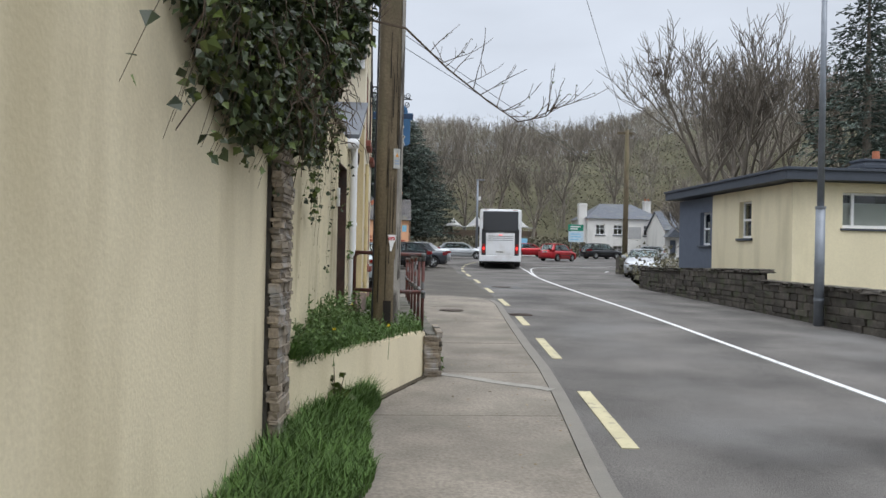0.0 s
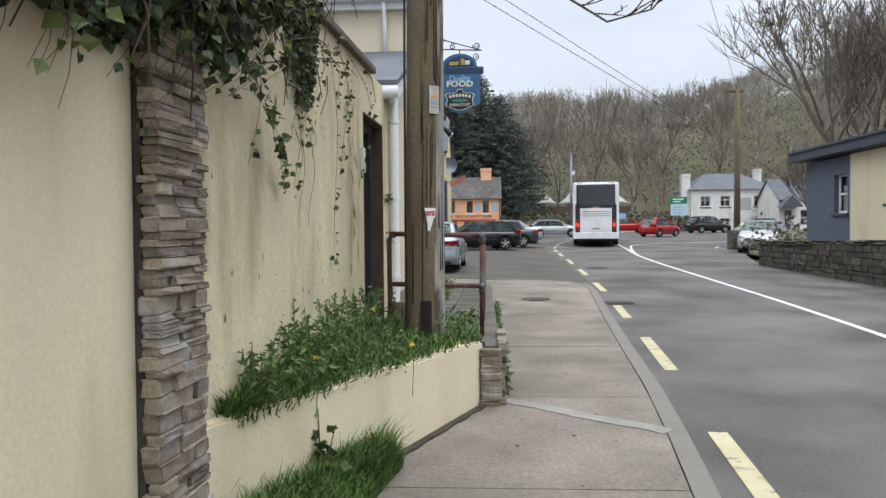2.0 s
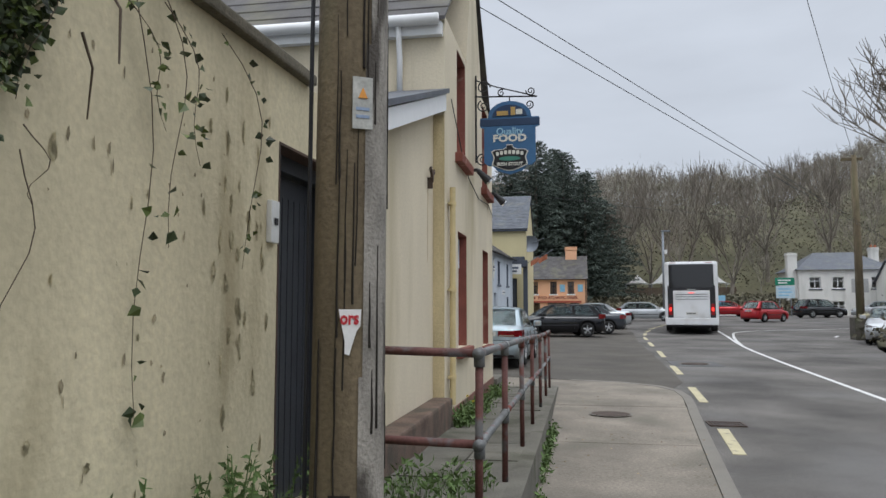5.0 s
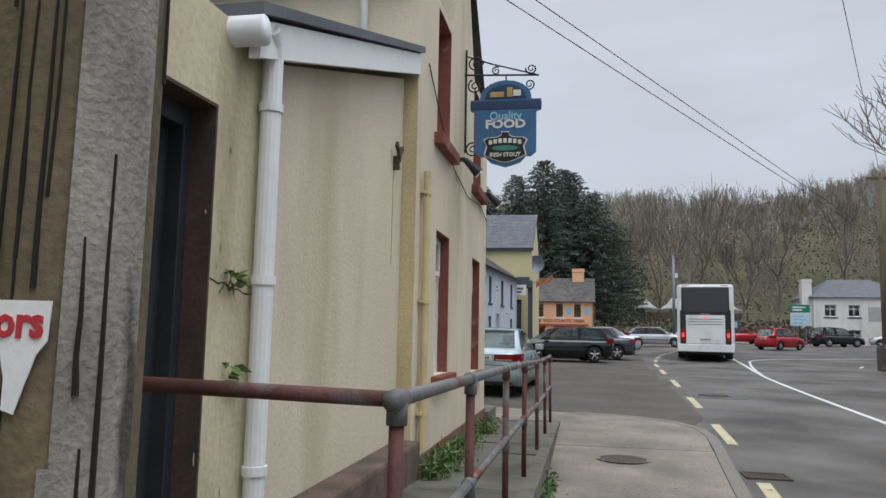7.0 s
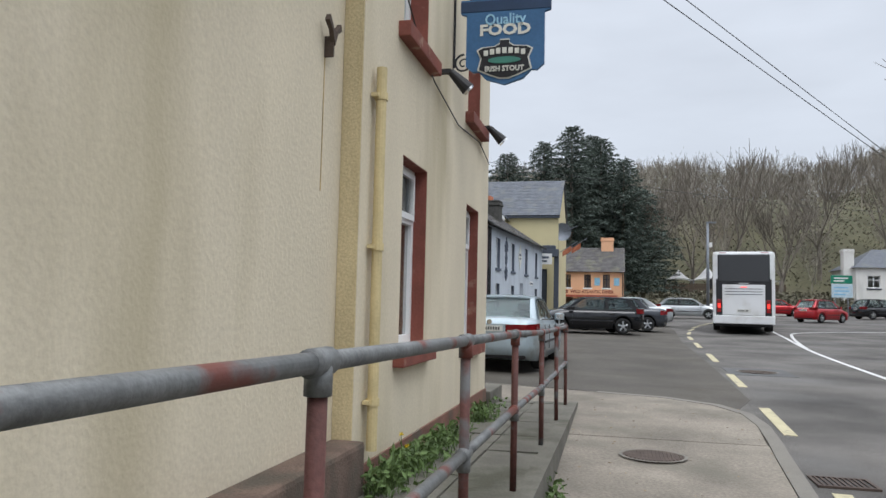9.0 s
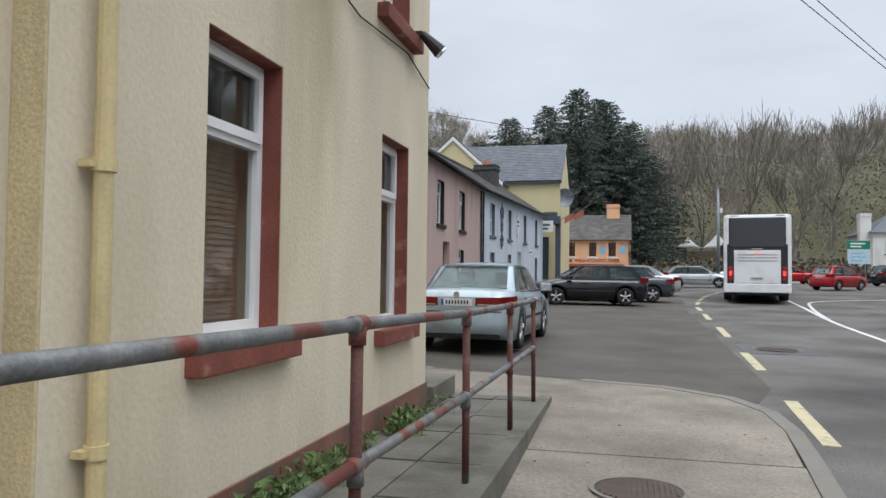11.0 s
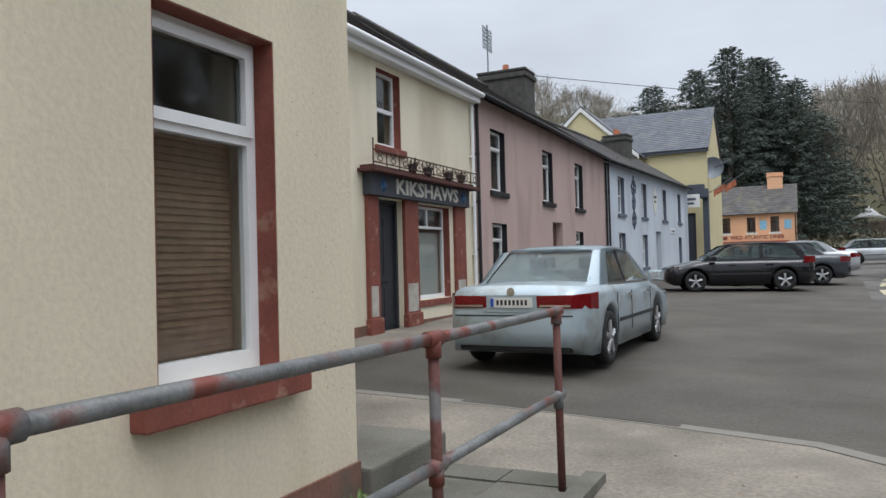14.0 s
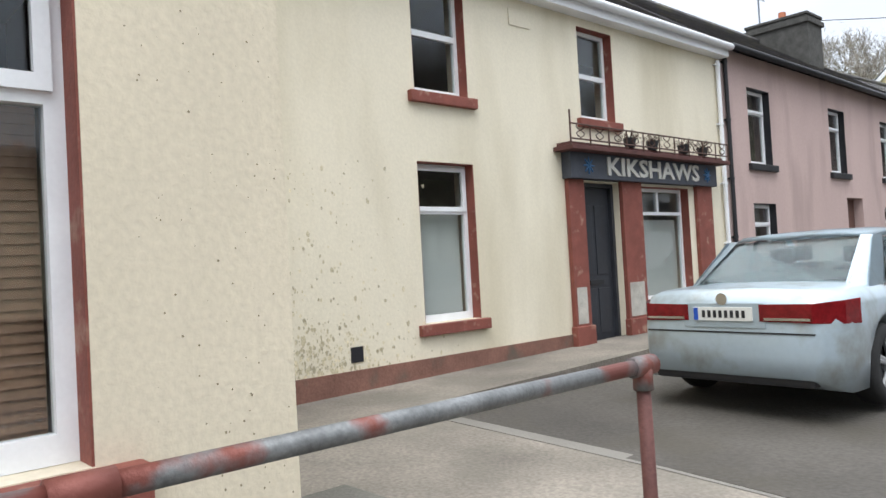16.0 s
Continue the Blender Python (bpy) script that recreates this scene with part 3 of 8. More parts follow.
# yellow edge dashes and the white centre line
for x, y, dx, half in ((2.32, -12.9, 0.22, 1.1), (2.715, -8.18, 0.21, 1.16), (3.14, -3.57, 0.185, 1.11), (3.435, 0.4, 0.13, 0.86), (3.745, 5.05, 0.11, 1.1), (3.975, 9.87, 0.09, 1.12), (4.195, 15.25, 0.11, 1.28), (4.36, 20.3, 0.1, 1.2), (4.52, 24.4, 0.08, 1.05), (4.85, 28.3, 0.25, 1.05), (5.3, 31.8, 0.4, 1.05), (5.85, 35.2, 0.55, 1.05), (6.55, 38.4, 0.7, 1.05), (7.3, 41.4, 0.8, 1.05)):
    bm = strip([(x - dx / 2, y - half), (x, y), (x + dx / 2, y + half)], 0.15, lambda a, b: road_z(a, b) + 0.008, 0.012)
    tagged(part("yellow_road_dash", bm, M_LINEY), "worn yellow dash painted along the road edge", "road marking", "yellow road dashes", "structure")


def curve_line(pts, n=8):
    out = []
    P = [Vector(p) for p in pts]
    for i in range(len(P) - 1):
        a, b, c, d = P[max(i - 1, 0)], P[i], P[i + 1], P[min(i + 2, len(P) - 1)]
        for k in range(n):
            t = k / n
            out.append(0.5 * ((2 * b) + (c - a) * t + (2 * a - 5 * b + 4 * c - d) * t * t + (3 * b - a - 3 * c + d) * t ** 3))
    return out + [P[-1]]


for line in ([(4.5, -40), (5.2, -26), (5.72, -16), (6.1, -9), (6.42, -3.7), (6.76, 2.0), (6.98, 8), (7.2, 13.5), (7.5, 18.5), (7.93, 22.7), (8.35, 26.2), (8.7, 29.5), (9.1, 33)],
             [(7.72, 20.4), (8.05, 22.8), (8.75, 27.0), (9.7, 31.0), (11.6, 33.2), (15.4, 35.4), (21, 38.6)]):
    bm = strip(curve_line(line), 0.11, lambda a, b: road_z(a, b) + 0.0085, 0.012)
    tagged(part("white_centre_line", bm, M_LINEW), "solid white line painted along the road's centre", "road marking", "white road lines", "structure")
for k in range(4):
    x, y = 13.0 + k * 1.9, 26.5 + k * 3.2
    bm = strip([(x, y), (x + 0.55, y + 1.3)], 0.12, lambda a, b: road_z(a, b) + 0.0085, 0.012)
    tagged(part("white_road_dash", bm, M_LINEW), "short white dash at the junction mouth", "road marking", "white road lines", "structure")


def manhole(x, y, top, r, material, square=False):
    t = thing("manhole_cover", Matrix.Translation((x, y, top)), "rusty cast iron manhole cover with raised ribs", "manhole cover", "manhole covers", "structure")
    bm = bmesh.new()
    tube(bm, [(0, 0, -0.03), (0, 0, 0.008)], r, seg=36)
    part("lid", bm, material, t)
    bm = bmesh.new()
    for i in range(-7, 8):
        u = i * r / 8
        w = math.sqrt(max(0.001, (r * 0.93) ** 2 - u * u))
        box(bm, u - r * 0.028, u + r * 0.028, -w, w, 0.004, 0.014)
    part("rib", bm, material, t)
    bm = bmesh.new()
    for k in range(36):
        a0, a1 = k * math.tau / 36, (k + 1) * math.tau / 36
        q = [bm.verts.new((rr * math.cos(a), rr * math.sin(a), 0.011)) for rr, a in ((r * 1.02, a0), (r * 1.02, a1), (r * 1.13, a1), (r * 1.13, a0))]
        bm.faces.new(q)
    part("rim", bm, M_KERB, t)
    return t


manhole(2.03, 2.08, ground_z(2.08) + 0.004, 0.29, M_IRON)
manhole(4.68, 11.66, road_z(0, 11.66) + 0.006, 0.38, M_IRON)
bm = bmesh.new()
slab(bm, [(4.05, 10.9), (5.35, 10.9), (5.35, 12.45), (4.05, 12.45)], lambda x, y: road_z(x, y) + 0.007, 0.02)
tagged(part("asphalt_patch", bm, mat("dark_patch_asphalt", (0.095, 0.095, 0.096), 0.85, var=0.15, scale=2, fine=100, bump=0.5)), "dark asphalt patch round the road manhole", "road", kind="structure")
grate = thing("drain_grate", Matrix.Translation((3.42, 1.66, road_z(0, 1.66) + 0.006)), "iron drain grate set in the road edge", "drain grate", kind="structure")
part("frame", boxes((-0.05, 0.45, -0.2, -0.17, -0.02, 0.012), (-0.05, 0.45, 0.17, 0.2, -0.02, 0.012), (-0.05, -0.02, -0.17, 0.17, -0.02, 0.012), (0.42, 0.45, -0.17, 0.17, -0.02, 0.012)), M_IRON, grate)
for i in range(9):
    part("bar", boxes((0.0 + i * 0.046, 0.02 + i * 0.046, -0.17, 0.17, -0.02, 0.01)), M_IRON, grate)
# black sheet below the bars; the hollow's shade is its colour
part("sump", boxes((-0.02, 0.42, -0.17, 0.17, -0.022, 0.0)), M_BLACK, grate)


# ---- boundary wall with its stone pillar, the yard door and the raised walk ----
ang = math.atan(0.047)
SOUTH = -30.0
GW = Matrix.Translation((wall_x(SOUTH), SOUTH, 0)) @ Matrix.Rotation(-ang, 4, "Z") @ LEFT


def gu(y):
    return (y - SOUTH) / math.cos(ang)


garden_wall = thing("wall_garden", GW, "tall cream rendered boundary wall, stained and flaking", "wall", kind="structure")
part("near_face", wall_mesh(gu(-9.96), -1.2, 3.6, [], 0.3), M_CREAM, garden_wall)
d0, d1 = gu(-5.63), gu(-4.63)
bm = wall_mesh(gu(-4.0) - gu(-9.56), -1.0, 2.97, [(d0 - gu(-9.56), d1 - gu(-9.56), 0.28, 2.52)], 0.3)
bm.transform(Matrix.Translation((gu(-9.56), 0, 0)))
part("weathered_face", bm, M_CREAM_OLD, garden_wall)
part("coping", boxes((gu(-9.4), gu(-5.22), -0.06, 0.36, 2.97, 3.04), bevel=0.015), mat("mossy_coping", (0.13, 0.115, 0.085), 0.95, var=0.3, bump=0.6), garden_wall)
door = part("yard_door", boxes((d0 + 0.07, d1 - 0.07, 0.20, 0.25, 0.30, 2.40), bevel=0.004), M_DOOR, garden_wall, "charcoal painted timber door")
for i in range(9):
    u = d0 + 0.1 + i * (d1 - d0 - 0.2) / 9
    part("board", boxes((u, u + (d1 - d0 - 0.2) / 9 - 0.012, 0.188, 0.199, 0.34, 2.27), bevel=0.004), M_DOOR, door)
part("door_frame", boxes((d0, d0 + 0.07, 0.12, 0.26, 0.28, 2.51), (d1 - 0.07, d1, 0.12, 0.26, 0.28, 2.51), (d0 + 0.07, d1 - 0.07, 0.12, 0.26, 2.41, 2.51), bevel=0.006), M_DOOR, door)
part("reveal", boxes((d0 - 0.002, d0 + 0.012, -0.004, 0.12, 0.28, 2.52), (d1 - 0.012, d1 + 0.002, -0.004, 0.12, 0.28, 2.52), (d0, d1, -0.004, 0.12, 2.508, 2.524)), mat("dirty_oxblood_reveal", (0.085, 0.05, 0.038), 0.85, var=0.25, dirt=(0.03, 0.03, 0.028), dirt_amount=0.8, dirt_scale=3), door)
box_t = thing("doorbell_box", GW @ Matrix.Translation((d0 - 0.10, 0, 2.02)), "small grey metal box fixed beside the yard door", "intercom box")
part("casing", boxes((-0.05, 0.05, -0.035, 0.0, -0.1, 0.14), bevel=0.008), M_PVC_OLD, box_t)
part("button", boxes((-0.02, 0.02, -0.043, -0.036, 0.0, 0.04), bevel=0.004), M_TRIM, box_t)

# thin flakes of lifted paint on the old face
rnd = random.Random(4)
bm = bmesh.new()
for i in range(90):
    y = rnd.uniform(-9.3, -4.4)
    if -6.2 < y < -4.75:
        y = rnd.uniform(-7.6, -6.15)
    z = rnd.uniform(0.6, 2.7)
    w, h = rnd.uniform(0.003, 0.014), rnd.uniform(0.006, 0.04)
    u = gu(y)
    k = rnd.randint(5, 7)
    vs = [bm.verts.new((u + math.cos(a) * w * rnd.uniform(0.5, 1), -0.003 - rnd.uniform(0, 0.006), z + math.sin(a) * h * rnd.uniform(0.5, 1))) for a in [j * math.tau / k for j in range(k)]]
    bm.faces.new(vs)
ob = part("paint_flake", bm, mat("bare_grey_render", (0.30, 0.25, 0.16), 0.95, var=0.3, per_island=0.3), garden_wall)
ob["kind"] = "stuff"

M_PEEL = mat("bare_olive_render", (0.50, 0.44, 0.28), 0.95, var=0.3, scale=9, fine=50, bump=0.5, dirt=(0.33, 0.28, 0.16), dirt_amount=0.8, dirt_scale=8)
rnd = random.Random(12)
for i in range(48):
    y = rnd.choice((rnd.uniform(-6.35, -5.75), rnd.uniform(-6.35, -5.75), rnd.uniform(-8.6, -6.3)))
    z = rnd.uniform(0.75, 2.75)
    w, h = rnd.uniform(0.006, 0.028), rnd.uniform(0.015, 0.085)
    bm = bmesh.new()
    k = 11
    ring = [bm.verts.new((gu(y) + math.cos(a) * w * rnd.uniform(0.45, 1.1), -0.004, z + math.sin(a) * h * rnd.uniform(0.45, 1.1))) for a in [j * math.tau / k for j in range(k)]]
    bm.faces.new(ring)
    bmesh.ops.solidify(bm, geom=bm.faces[:], thickness=0.004)
    part("peeled_patch", bm, M_PEEL, garden_wall)


def crack(a, b, parent, r=0.005, wob=0.02):
    """A dark crack line in the render between two points (y, z) on the boundary wall."""
    bm = bmesh.new()
    n = 14
    tube(bm, [(gu(a[0] + (b[0] - a[0]) * k / n) + rnd.uniform(-wob, wob) * (a[0] == b[0] or 0.3), -0.001, a[1] + (b[1] - a[1]) * k / n + rnd.uniform(-wob, wob) * (a[0] != b[0])) for k in range(n + 1)], r, r * 0.7, 5)
    part("crack", bm, M_CRACK, parent)


crack((-4.03, 0.4), (-4.03, 2.85), garden_wall, 0.0035, 0.006)
crack((-4.62, 1.72), (-4.1, 1.66), garden_wall, 0.0035, 0.012)

pillar = thing("stone_pillar", GW @ Matrix.Translation((gu(-9.97), -0.06, 0)), "slim pillar of thin split slate courses set in the cream wall", "pillar", kind="structure")
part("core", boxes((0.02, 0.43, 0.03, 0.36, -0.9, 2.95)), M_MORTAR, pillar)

# planter: low diagonal wall holding a weedy bed beside the pole
PA, PB = Vector((-0.30, -9.43)), Vector((1.0, -6.33))
pd = (PB - PA).normalized()
pn = Vector((-pd.y, pd.x))
bm = bmesh.new()
rows = []
for i in range(9):
    s = i / 8
    p = PA.lerp(PB, s)
    zt = 0.43 - 0.05 * s + 0.008 * math.sin(i * 2.1)
    rows.append([bm.verts.new((*(p + pn * o), z)) for o, z in ((0, -0.6), (0, zt), (0.17, zt + 0.01), (0.17, -0.6))])
for a, b in zip(rows, rows[1:]):
    for k in range(3):
        bm.faces.new((a[k], b[k], b[k + 1], a[k + 1]))
bm.faces.new(rows[0])
bm.faces.new(rows[-1][::-1])
bmesh.ops.recalc_face_normals(bm, faces=bm.faces[:])
bmesh.ops.bevel(bm, geom=[e for e in bm.edges if all(v.co.z > 0.2 for v in e.verts)], offset=0.015, segments=2, affect="EDGES")
tagged(part("planter_wall", bm, M_CREAM), "low cream rendered planter wall with a damp stained foot", "planter wall", kind="structure")
bm = strip([tuple(PA.lerp(PB, k / 20) - pn * (0.02 + 0.012 * math.sin(k * 2.7))) for k in range(21)], 0.085, lambda x, y: ground_z(y) + 0.016, 0.04)
tagged(part("moss_line", bm, M_SOIL), "dark damp moss along the planter's foot", "moss", kind="structure")
bm = bmesh.new()
slab(bm, [tuple(PA + pn * 0.1), tuple(PB + pn * 0.1), (1.0, -5.75), (wall_x(-5.75), -5.75), (wall_x(-9.4), -9.4)], lambda x, y: 0.36 - 0.03 * (y + 9.4) / 3 + 0.05 * noise.noise((x * 2, y * 2, 0)), 0.5)
tagged(part("planter_soil", bm, M_SOIL), "dark soil bed filling the planter", "soil", kind="structure")


def walk_z(y):
    return 0.30 - 0.0225 * (y + 5.5)


raised = thing("raised_walk", label="raised mossy concrete walk along the pub wall", category="pavement", kind="structure")
bm = bmesh.new()
slab(bm, [(1.06, -6.3), (1.1, 5.12), (0.4, 5.16), (-0.02, 5.14), (-0.02, -1.0), (-0.08, -4.3), (wall_x(-5.9), -5.9)], lambda x, y: walk_z(y) - 0.035, 0.8)
part("walk_base", bm, M_WALK, raised)
rnd = random.Random(8)
y = -5.9
while y < 5.0:
    y2 = min(5.1, y + rnd.uniform(0.75, 1.15))
    for x0, x1 in ((0.02, 0.56), (0.575, 1.04)):
        bm = bmesh.new()
        o = rnd.uniform(-0.008, 0.008)
        slab(bm, [(x0, y + 0.01), (x1, y + 0.01), (x1, y2 - 0.01), (x0, y2 - 0.01)], lambda x, yy: walk_z(yy) + o + (x - 0.5) * rnd.uniform(-0.01, 0.01), 0.06)
        part("paving_slab", bm, M_WALK, raised)
    y = y2
bm = strip([(1.09, -6.3 + i * 0.5) for i in range(24)], 0.13, lambda x, yy: walk_z(min(yy, 5.1)) + 0.012, 0.7)
part("edge_kerb", bm, M_WALK, raised, "rough mossy concrete edge")
steps = tagged(part("corner_step", boxes((-1.25, 0.08, 4.08, 5.08, -0.2, 0.285), (-1.25, 0.0, 5.06, 5.4, -0.2, 0.06), bevel=0.02), M_WALK), "worn dark concrete step block against the pub's corner", "step", kind="structure")


# ---- the pub: two storeys with its gable to the road, and a lean-to ----
PUB = Matrix.Translation((0, -1.0, 0)) @ LEFT
pub = thing("pub_house", PUB, "cream rendered two-storey pub with oxblood window trim", "house")
o_g = [(1.0, 1.79, 1.05, 2.60), (3.61, 4.38, 0.96, 2.565)]
o_u = [(0.92, 1.70, 3.62, 5.06), (3.58, 4.36, 3.60, 5.04)]
part("front_wall", wall_mesh(5.06, -0.4, 5.15, o_g + o_u, 0.4, {0.0: 5.15, 2.5: 7.3, 5.06: 4.75}), M_PUB, pub)
part("north_wall", boxes((4.66, 5.06, 0.402, 7.5, -0.4, 4.75)), M_PUB, pub)
part("south_wall", boxes((0.0, 0.4, 0.402, 7.5, -0.4, 5.14)), M_PUB, pub)
part("back_wall", boxes((0.4, 4.66, 7.1, 7.5, -0.4, 5.0)), M_PUB, pub)
part("plinth", boxes((0.12, 5.075, -0.018, 0.0, -0.2, 0.33), (5.06, 5.08, 0.0, 7.4, -0.2, 0.33), bevel=0.004), M_PLINTH, pub, "flaking oxblood painted plinth")
# unseen floors and partitions, coloured near black for unlit rooms
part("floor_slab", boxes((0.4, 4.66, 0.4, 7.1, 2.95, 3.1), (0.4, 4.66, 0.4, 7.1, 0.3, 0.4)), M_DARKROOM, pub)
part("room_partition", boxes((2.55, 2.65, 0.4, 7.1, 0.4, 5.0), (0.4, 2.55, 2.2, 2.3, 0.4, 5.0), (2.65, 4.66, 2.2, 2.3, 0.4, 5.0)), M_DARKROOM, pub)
quoin = bmesh.new()
box(quoin, -0.014, 0.0, 0.002, 0.139, 0.5, 3.9, 0.003)
part("quoin_strip", quoin, mat("stained_ochre_render", (0.54, 0.45, 0.27), 0.92, var=0.2, scale=3, bump=0.5, dirt=(0.24, 0.18, 0.09), dirt_amount=0.7, streak=True), pub, "stained ochre corner strip")
for o in o_g:
    window(pub, *o, recess=0.12, style="transom", sill_mat=M_MAROON, surround=M_MAROON, behind="blind", sill_out=0.09, sill_over=0.14, bar=0.07)
for o in o_u:
    window(pub, *o, recess=0.17, style="transom", sill_mat=M_MAROON, surround=M_MAROON, behind="shade", sill_out=0.1, sill_over=0.14, bar=0.07)
# roof planes run back from the road; the slopes fall to north and south
for nm, (ua, za, ub, zb) in (("roof_south", (-0.12, 5.05, 2.5, 7.36)), ("roof_north", (5.18, 4.65, 2.5, 7.36))):
    roof = None
    e, r = Vector((ua, 0, za)), Vector((ub, 0, zb))
    dd = (r - e)
    k = 10
    for i in range(k):
        bm = bmesh.new()
        p, q = e + dd * i / k, e + dd * (i + 1.1) / k
        h = 0.03
        vs = [bm.verts.new((p.x, -0.02, p.z + h + 0.02)), bm.verts.new((p.x, 7.6, p.z + h + 0.02)), bm.verts.new((q.x, 7.6, q.z + h)), bm.verts.new((q.x, -0.02, q.z + h)),
              bm.verts.new((p.x, -0.02, p.z)), bm.verts.new((p.x, 7.6, p.z)), bm.verts.new((q.x, 7.6, q.z)), bm.verts.new((q.x, -0.02, q.z))]
        for f in ((0, 1, 2, 3), (4, 7, 6, 5), (0, 4, 5, 1), (3, 7, 4, 0), (1, 5, 6, 2)):
            bm.faces.new([vs[j] for j in f])
        course = part("slate_course" if roof else nm, bm, M_SLATE_OLD, roof or pub)
        roof = roof or course
bm = bmesh.new()
tube(bm, [(-0.16, 0.05, 5.05), (-0.16, 7.4, 5.05)], 0.07, seg=10)
part("gutter", bm, M_PVC, pub, smooth=True)
part("fascia", boxes((-0.1, -0.002, 0.02, 7.4, 4.88, 5.04)), M_PVC, pub)
bm = bmesh.new()
tube(bm, [(-0.14, 0.55, 5.02), (-0.1, 0.55, 4.8), (-0.05, 0.55, 4.62), (-0.05, 0.55, 4.02)], 0.036, seg=10)
part("downpipe", bm, M_PVC, pub, smooth=True)
# cream pipe on the front
downpipe(pub, 0.22, -0.06, 0.42, 3.05, M_PIPE_CREAM, 0.037)
# lean-to between the yard door and the pub
part("lean_to_wall", (lambda b: (b.transform(Matrix.Translation((-3.3, 0.14, 0))), b)[1])(wall_mesh(3.296, -0.4, 2.9, [], 0.35, {0.0: 2.86, 3.296: 3.92})), M_PUB, pub)
part("lean_to_end", boxes((-3.3, -2.95, 0.402, 5.0, -0.4, 2.85)), M_PUB, pub)
part("lean_to_plinth", boxes((-3.3, -0.02, -0.10, 0.142, 0.1, 0.53), bevel=0.03), mat("crumbling_brown_ledge", (0.13, 0.09, 0.07), 0.95, var=0.3, scale=4, bump=0.7, dirt=(0.07, 0.065, 0.05), dirt_amount=0.8, dirt_scale=3), pub, "crumbling oxblood ledge at the wall's foot")
bm = bmesh.new()
prism(bm, [(-3.48, 2.80), (0.0, 3.96), (0.0, 4.16), (-3.48, 2.99)], 0.06, Matrix.Translation((0, -0.02, 0)))
part("verge_board", bm, M_PVC, pub)
bm = bmesh.new()
prism(bm, [(-3.55, 2.99), (0.0, 4.17), (0.0, 4.23), (-3.55, 3.05)], 5.0, Matrix.Translation((0, -0.06, 0)))
part("lean_to_roof", bm, M_SLATE, pub)
bm = bmesh.new()
tube(bm, [(-3.52, -0.06, 2.92), (-3.52, 5, 2.92)], 0.075, seg=12)
part("gutter", bm, M_PVC, pub, smooth=True)
bm = bmesh.new()
tube(bm, [(-3.34, 0.0, 3.0), (-3.27, 0.015, 2.95), (-3.24, 0.02, 2.88), (-3.24, 0.02, 0.3)], 0.052, seg=14)
for z in (1.72, 2.6, 0.8):
    tube(bm, [(-3.24, 0.02, z), (-3.24, 0.02, z + 0.045)], 0.062, seg=14)
part("downpipe", bm, M_PVC, pub, "white plastic downpipe", smooth=False)
bm = bmesh.new()
for s in (-1, 1):
    prism(bm, [(0, 0), (s * 0.045, 0.09), (s * 0.11, 0.13), (s * 0.09, 0.17), (s * 0.0, 0.08)][::s], 0.03, Matrix.Translation((-0.34, 0.07, 3.02)))
box(bm, -0.35, -0.33, 0.08, 0.14, 2.95, 3.08)
part("iron_tie", bm, M_IRON, pub, "rusted forked iron bracket")
part("rust_streak", boxes((-0.346, -0.334, 0.1365, 0.1385, 2.1, 2.95)), mat("rust_stain", (0.47, 0.35, 0.18), 0.95, var=0.3, scale=6, streak=True), pub)
# dark pock marks in the render near the corner
rnd = random.Random(6)
bm = bmesh.new()
for i in range(170):
    u, z = 5.03 - abs(rnd.gauss(0, 0.32)), rnd.uniform(0.4, 3.3)
    if u < 4.5:
        u, z = rnd.uniform(1.9, 3.5), rnd.uniform(0.5, 3.2)
    r = rnd.uniform(0.0012, 0.0045)
    bm.faces.new([bm.verts.new((u + r * math.cos(k * math.tau / 6), -0.0025, z + r * rnd.uniform(0.7, 1.4) * math.sin(k * math.tau / 6))) for k in range(6)])
ob = part("pock_mark", bm, mat("dark_lichen_spot", (0.22, 0.185, 0.11), 0.95, var=0.2), pub)
ob["kind"] = "stuff"
# cable along the front and small spotlights
bm = bmesh.new()
tube(bm, [(0.36, -0.02, 4.2), (1.3, -0.03, 3.62), (1.9, -0.02, 3.46), (3.0, -0.02, 3.32), (4.2, -0.03, 3.40), (5.0, -0.02, 3.28)], 0.007, seg=5)
part("cable", bm, M_BLACK, pub)
for u in (2.1, 4.35):
    sp = thing("spotlight", PUB @ Matrix.Translation((u, 0, 3.52)), "small dark outdoor spotlight fixed under a sill", "spotlight", "pub spotlights")
    bm = bmesh.new()
    tube(bm, [(0, -0.12, 0.10), (0.03, -0.2, 0.02), (0.06, -0.28, -0.06)], 0.035, 0.07, 12)
    part("housing", bm, M_TRIM, sp)
    bm = bmesh.new()
    tube(bm, [(0.061, -0.283, -0.063), (0.066, -0.296, -0.075)], 0.062, seg=12)
    part("lens", bm, M_CHROME, sp)
    part("bracket", boxes((-0.03, 0.03, -0.13, 0.0, 0.08, 0.12)), M_TRIM, sp)

# hanging sign: shaped board on a scrolled iron bracket, square to the wall
SG = Matrix.Translation((0.0, 1.70, 3.65))
sign = thing("hanging_sign", SG, "faded blue shaped pub sign on a scrolled iron bracket", "sign")


def scroll(bm, cx, cz, r, turns, start, way=1, rad=0.011):
    pts = []
    for i in range(22):
        t = i / 21
        a = start + way * turns * math.tau * t
        rr = r * (1 - 0.8 * t)
        pts.append((cx + rr * math.cos(a), 0, cz + rr * math.sin(a)))
    tube(bm, pts, rad, rad * 0.7, 6)


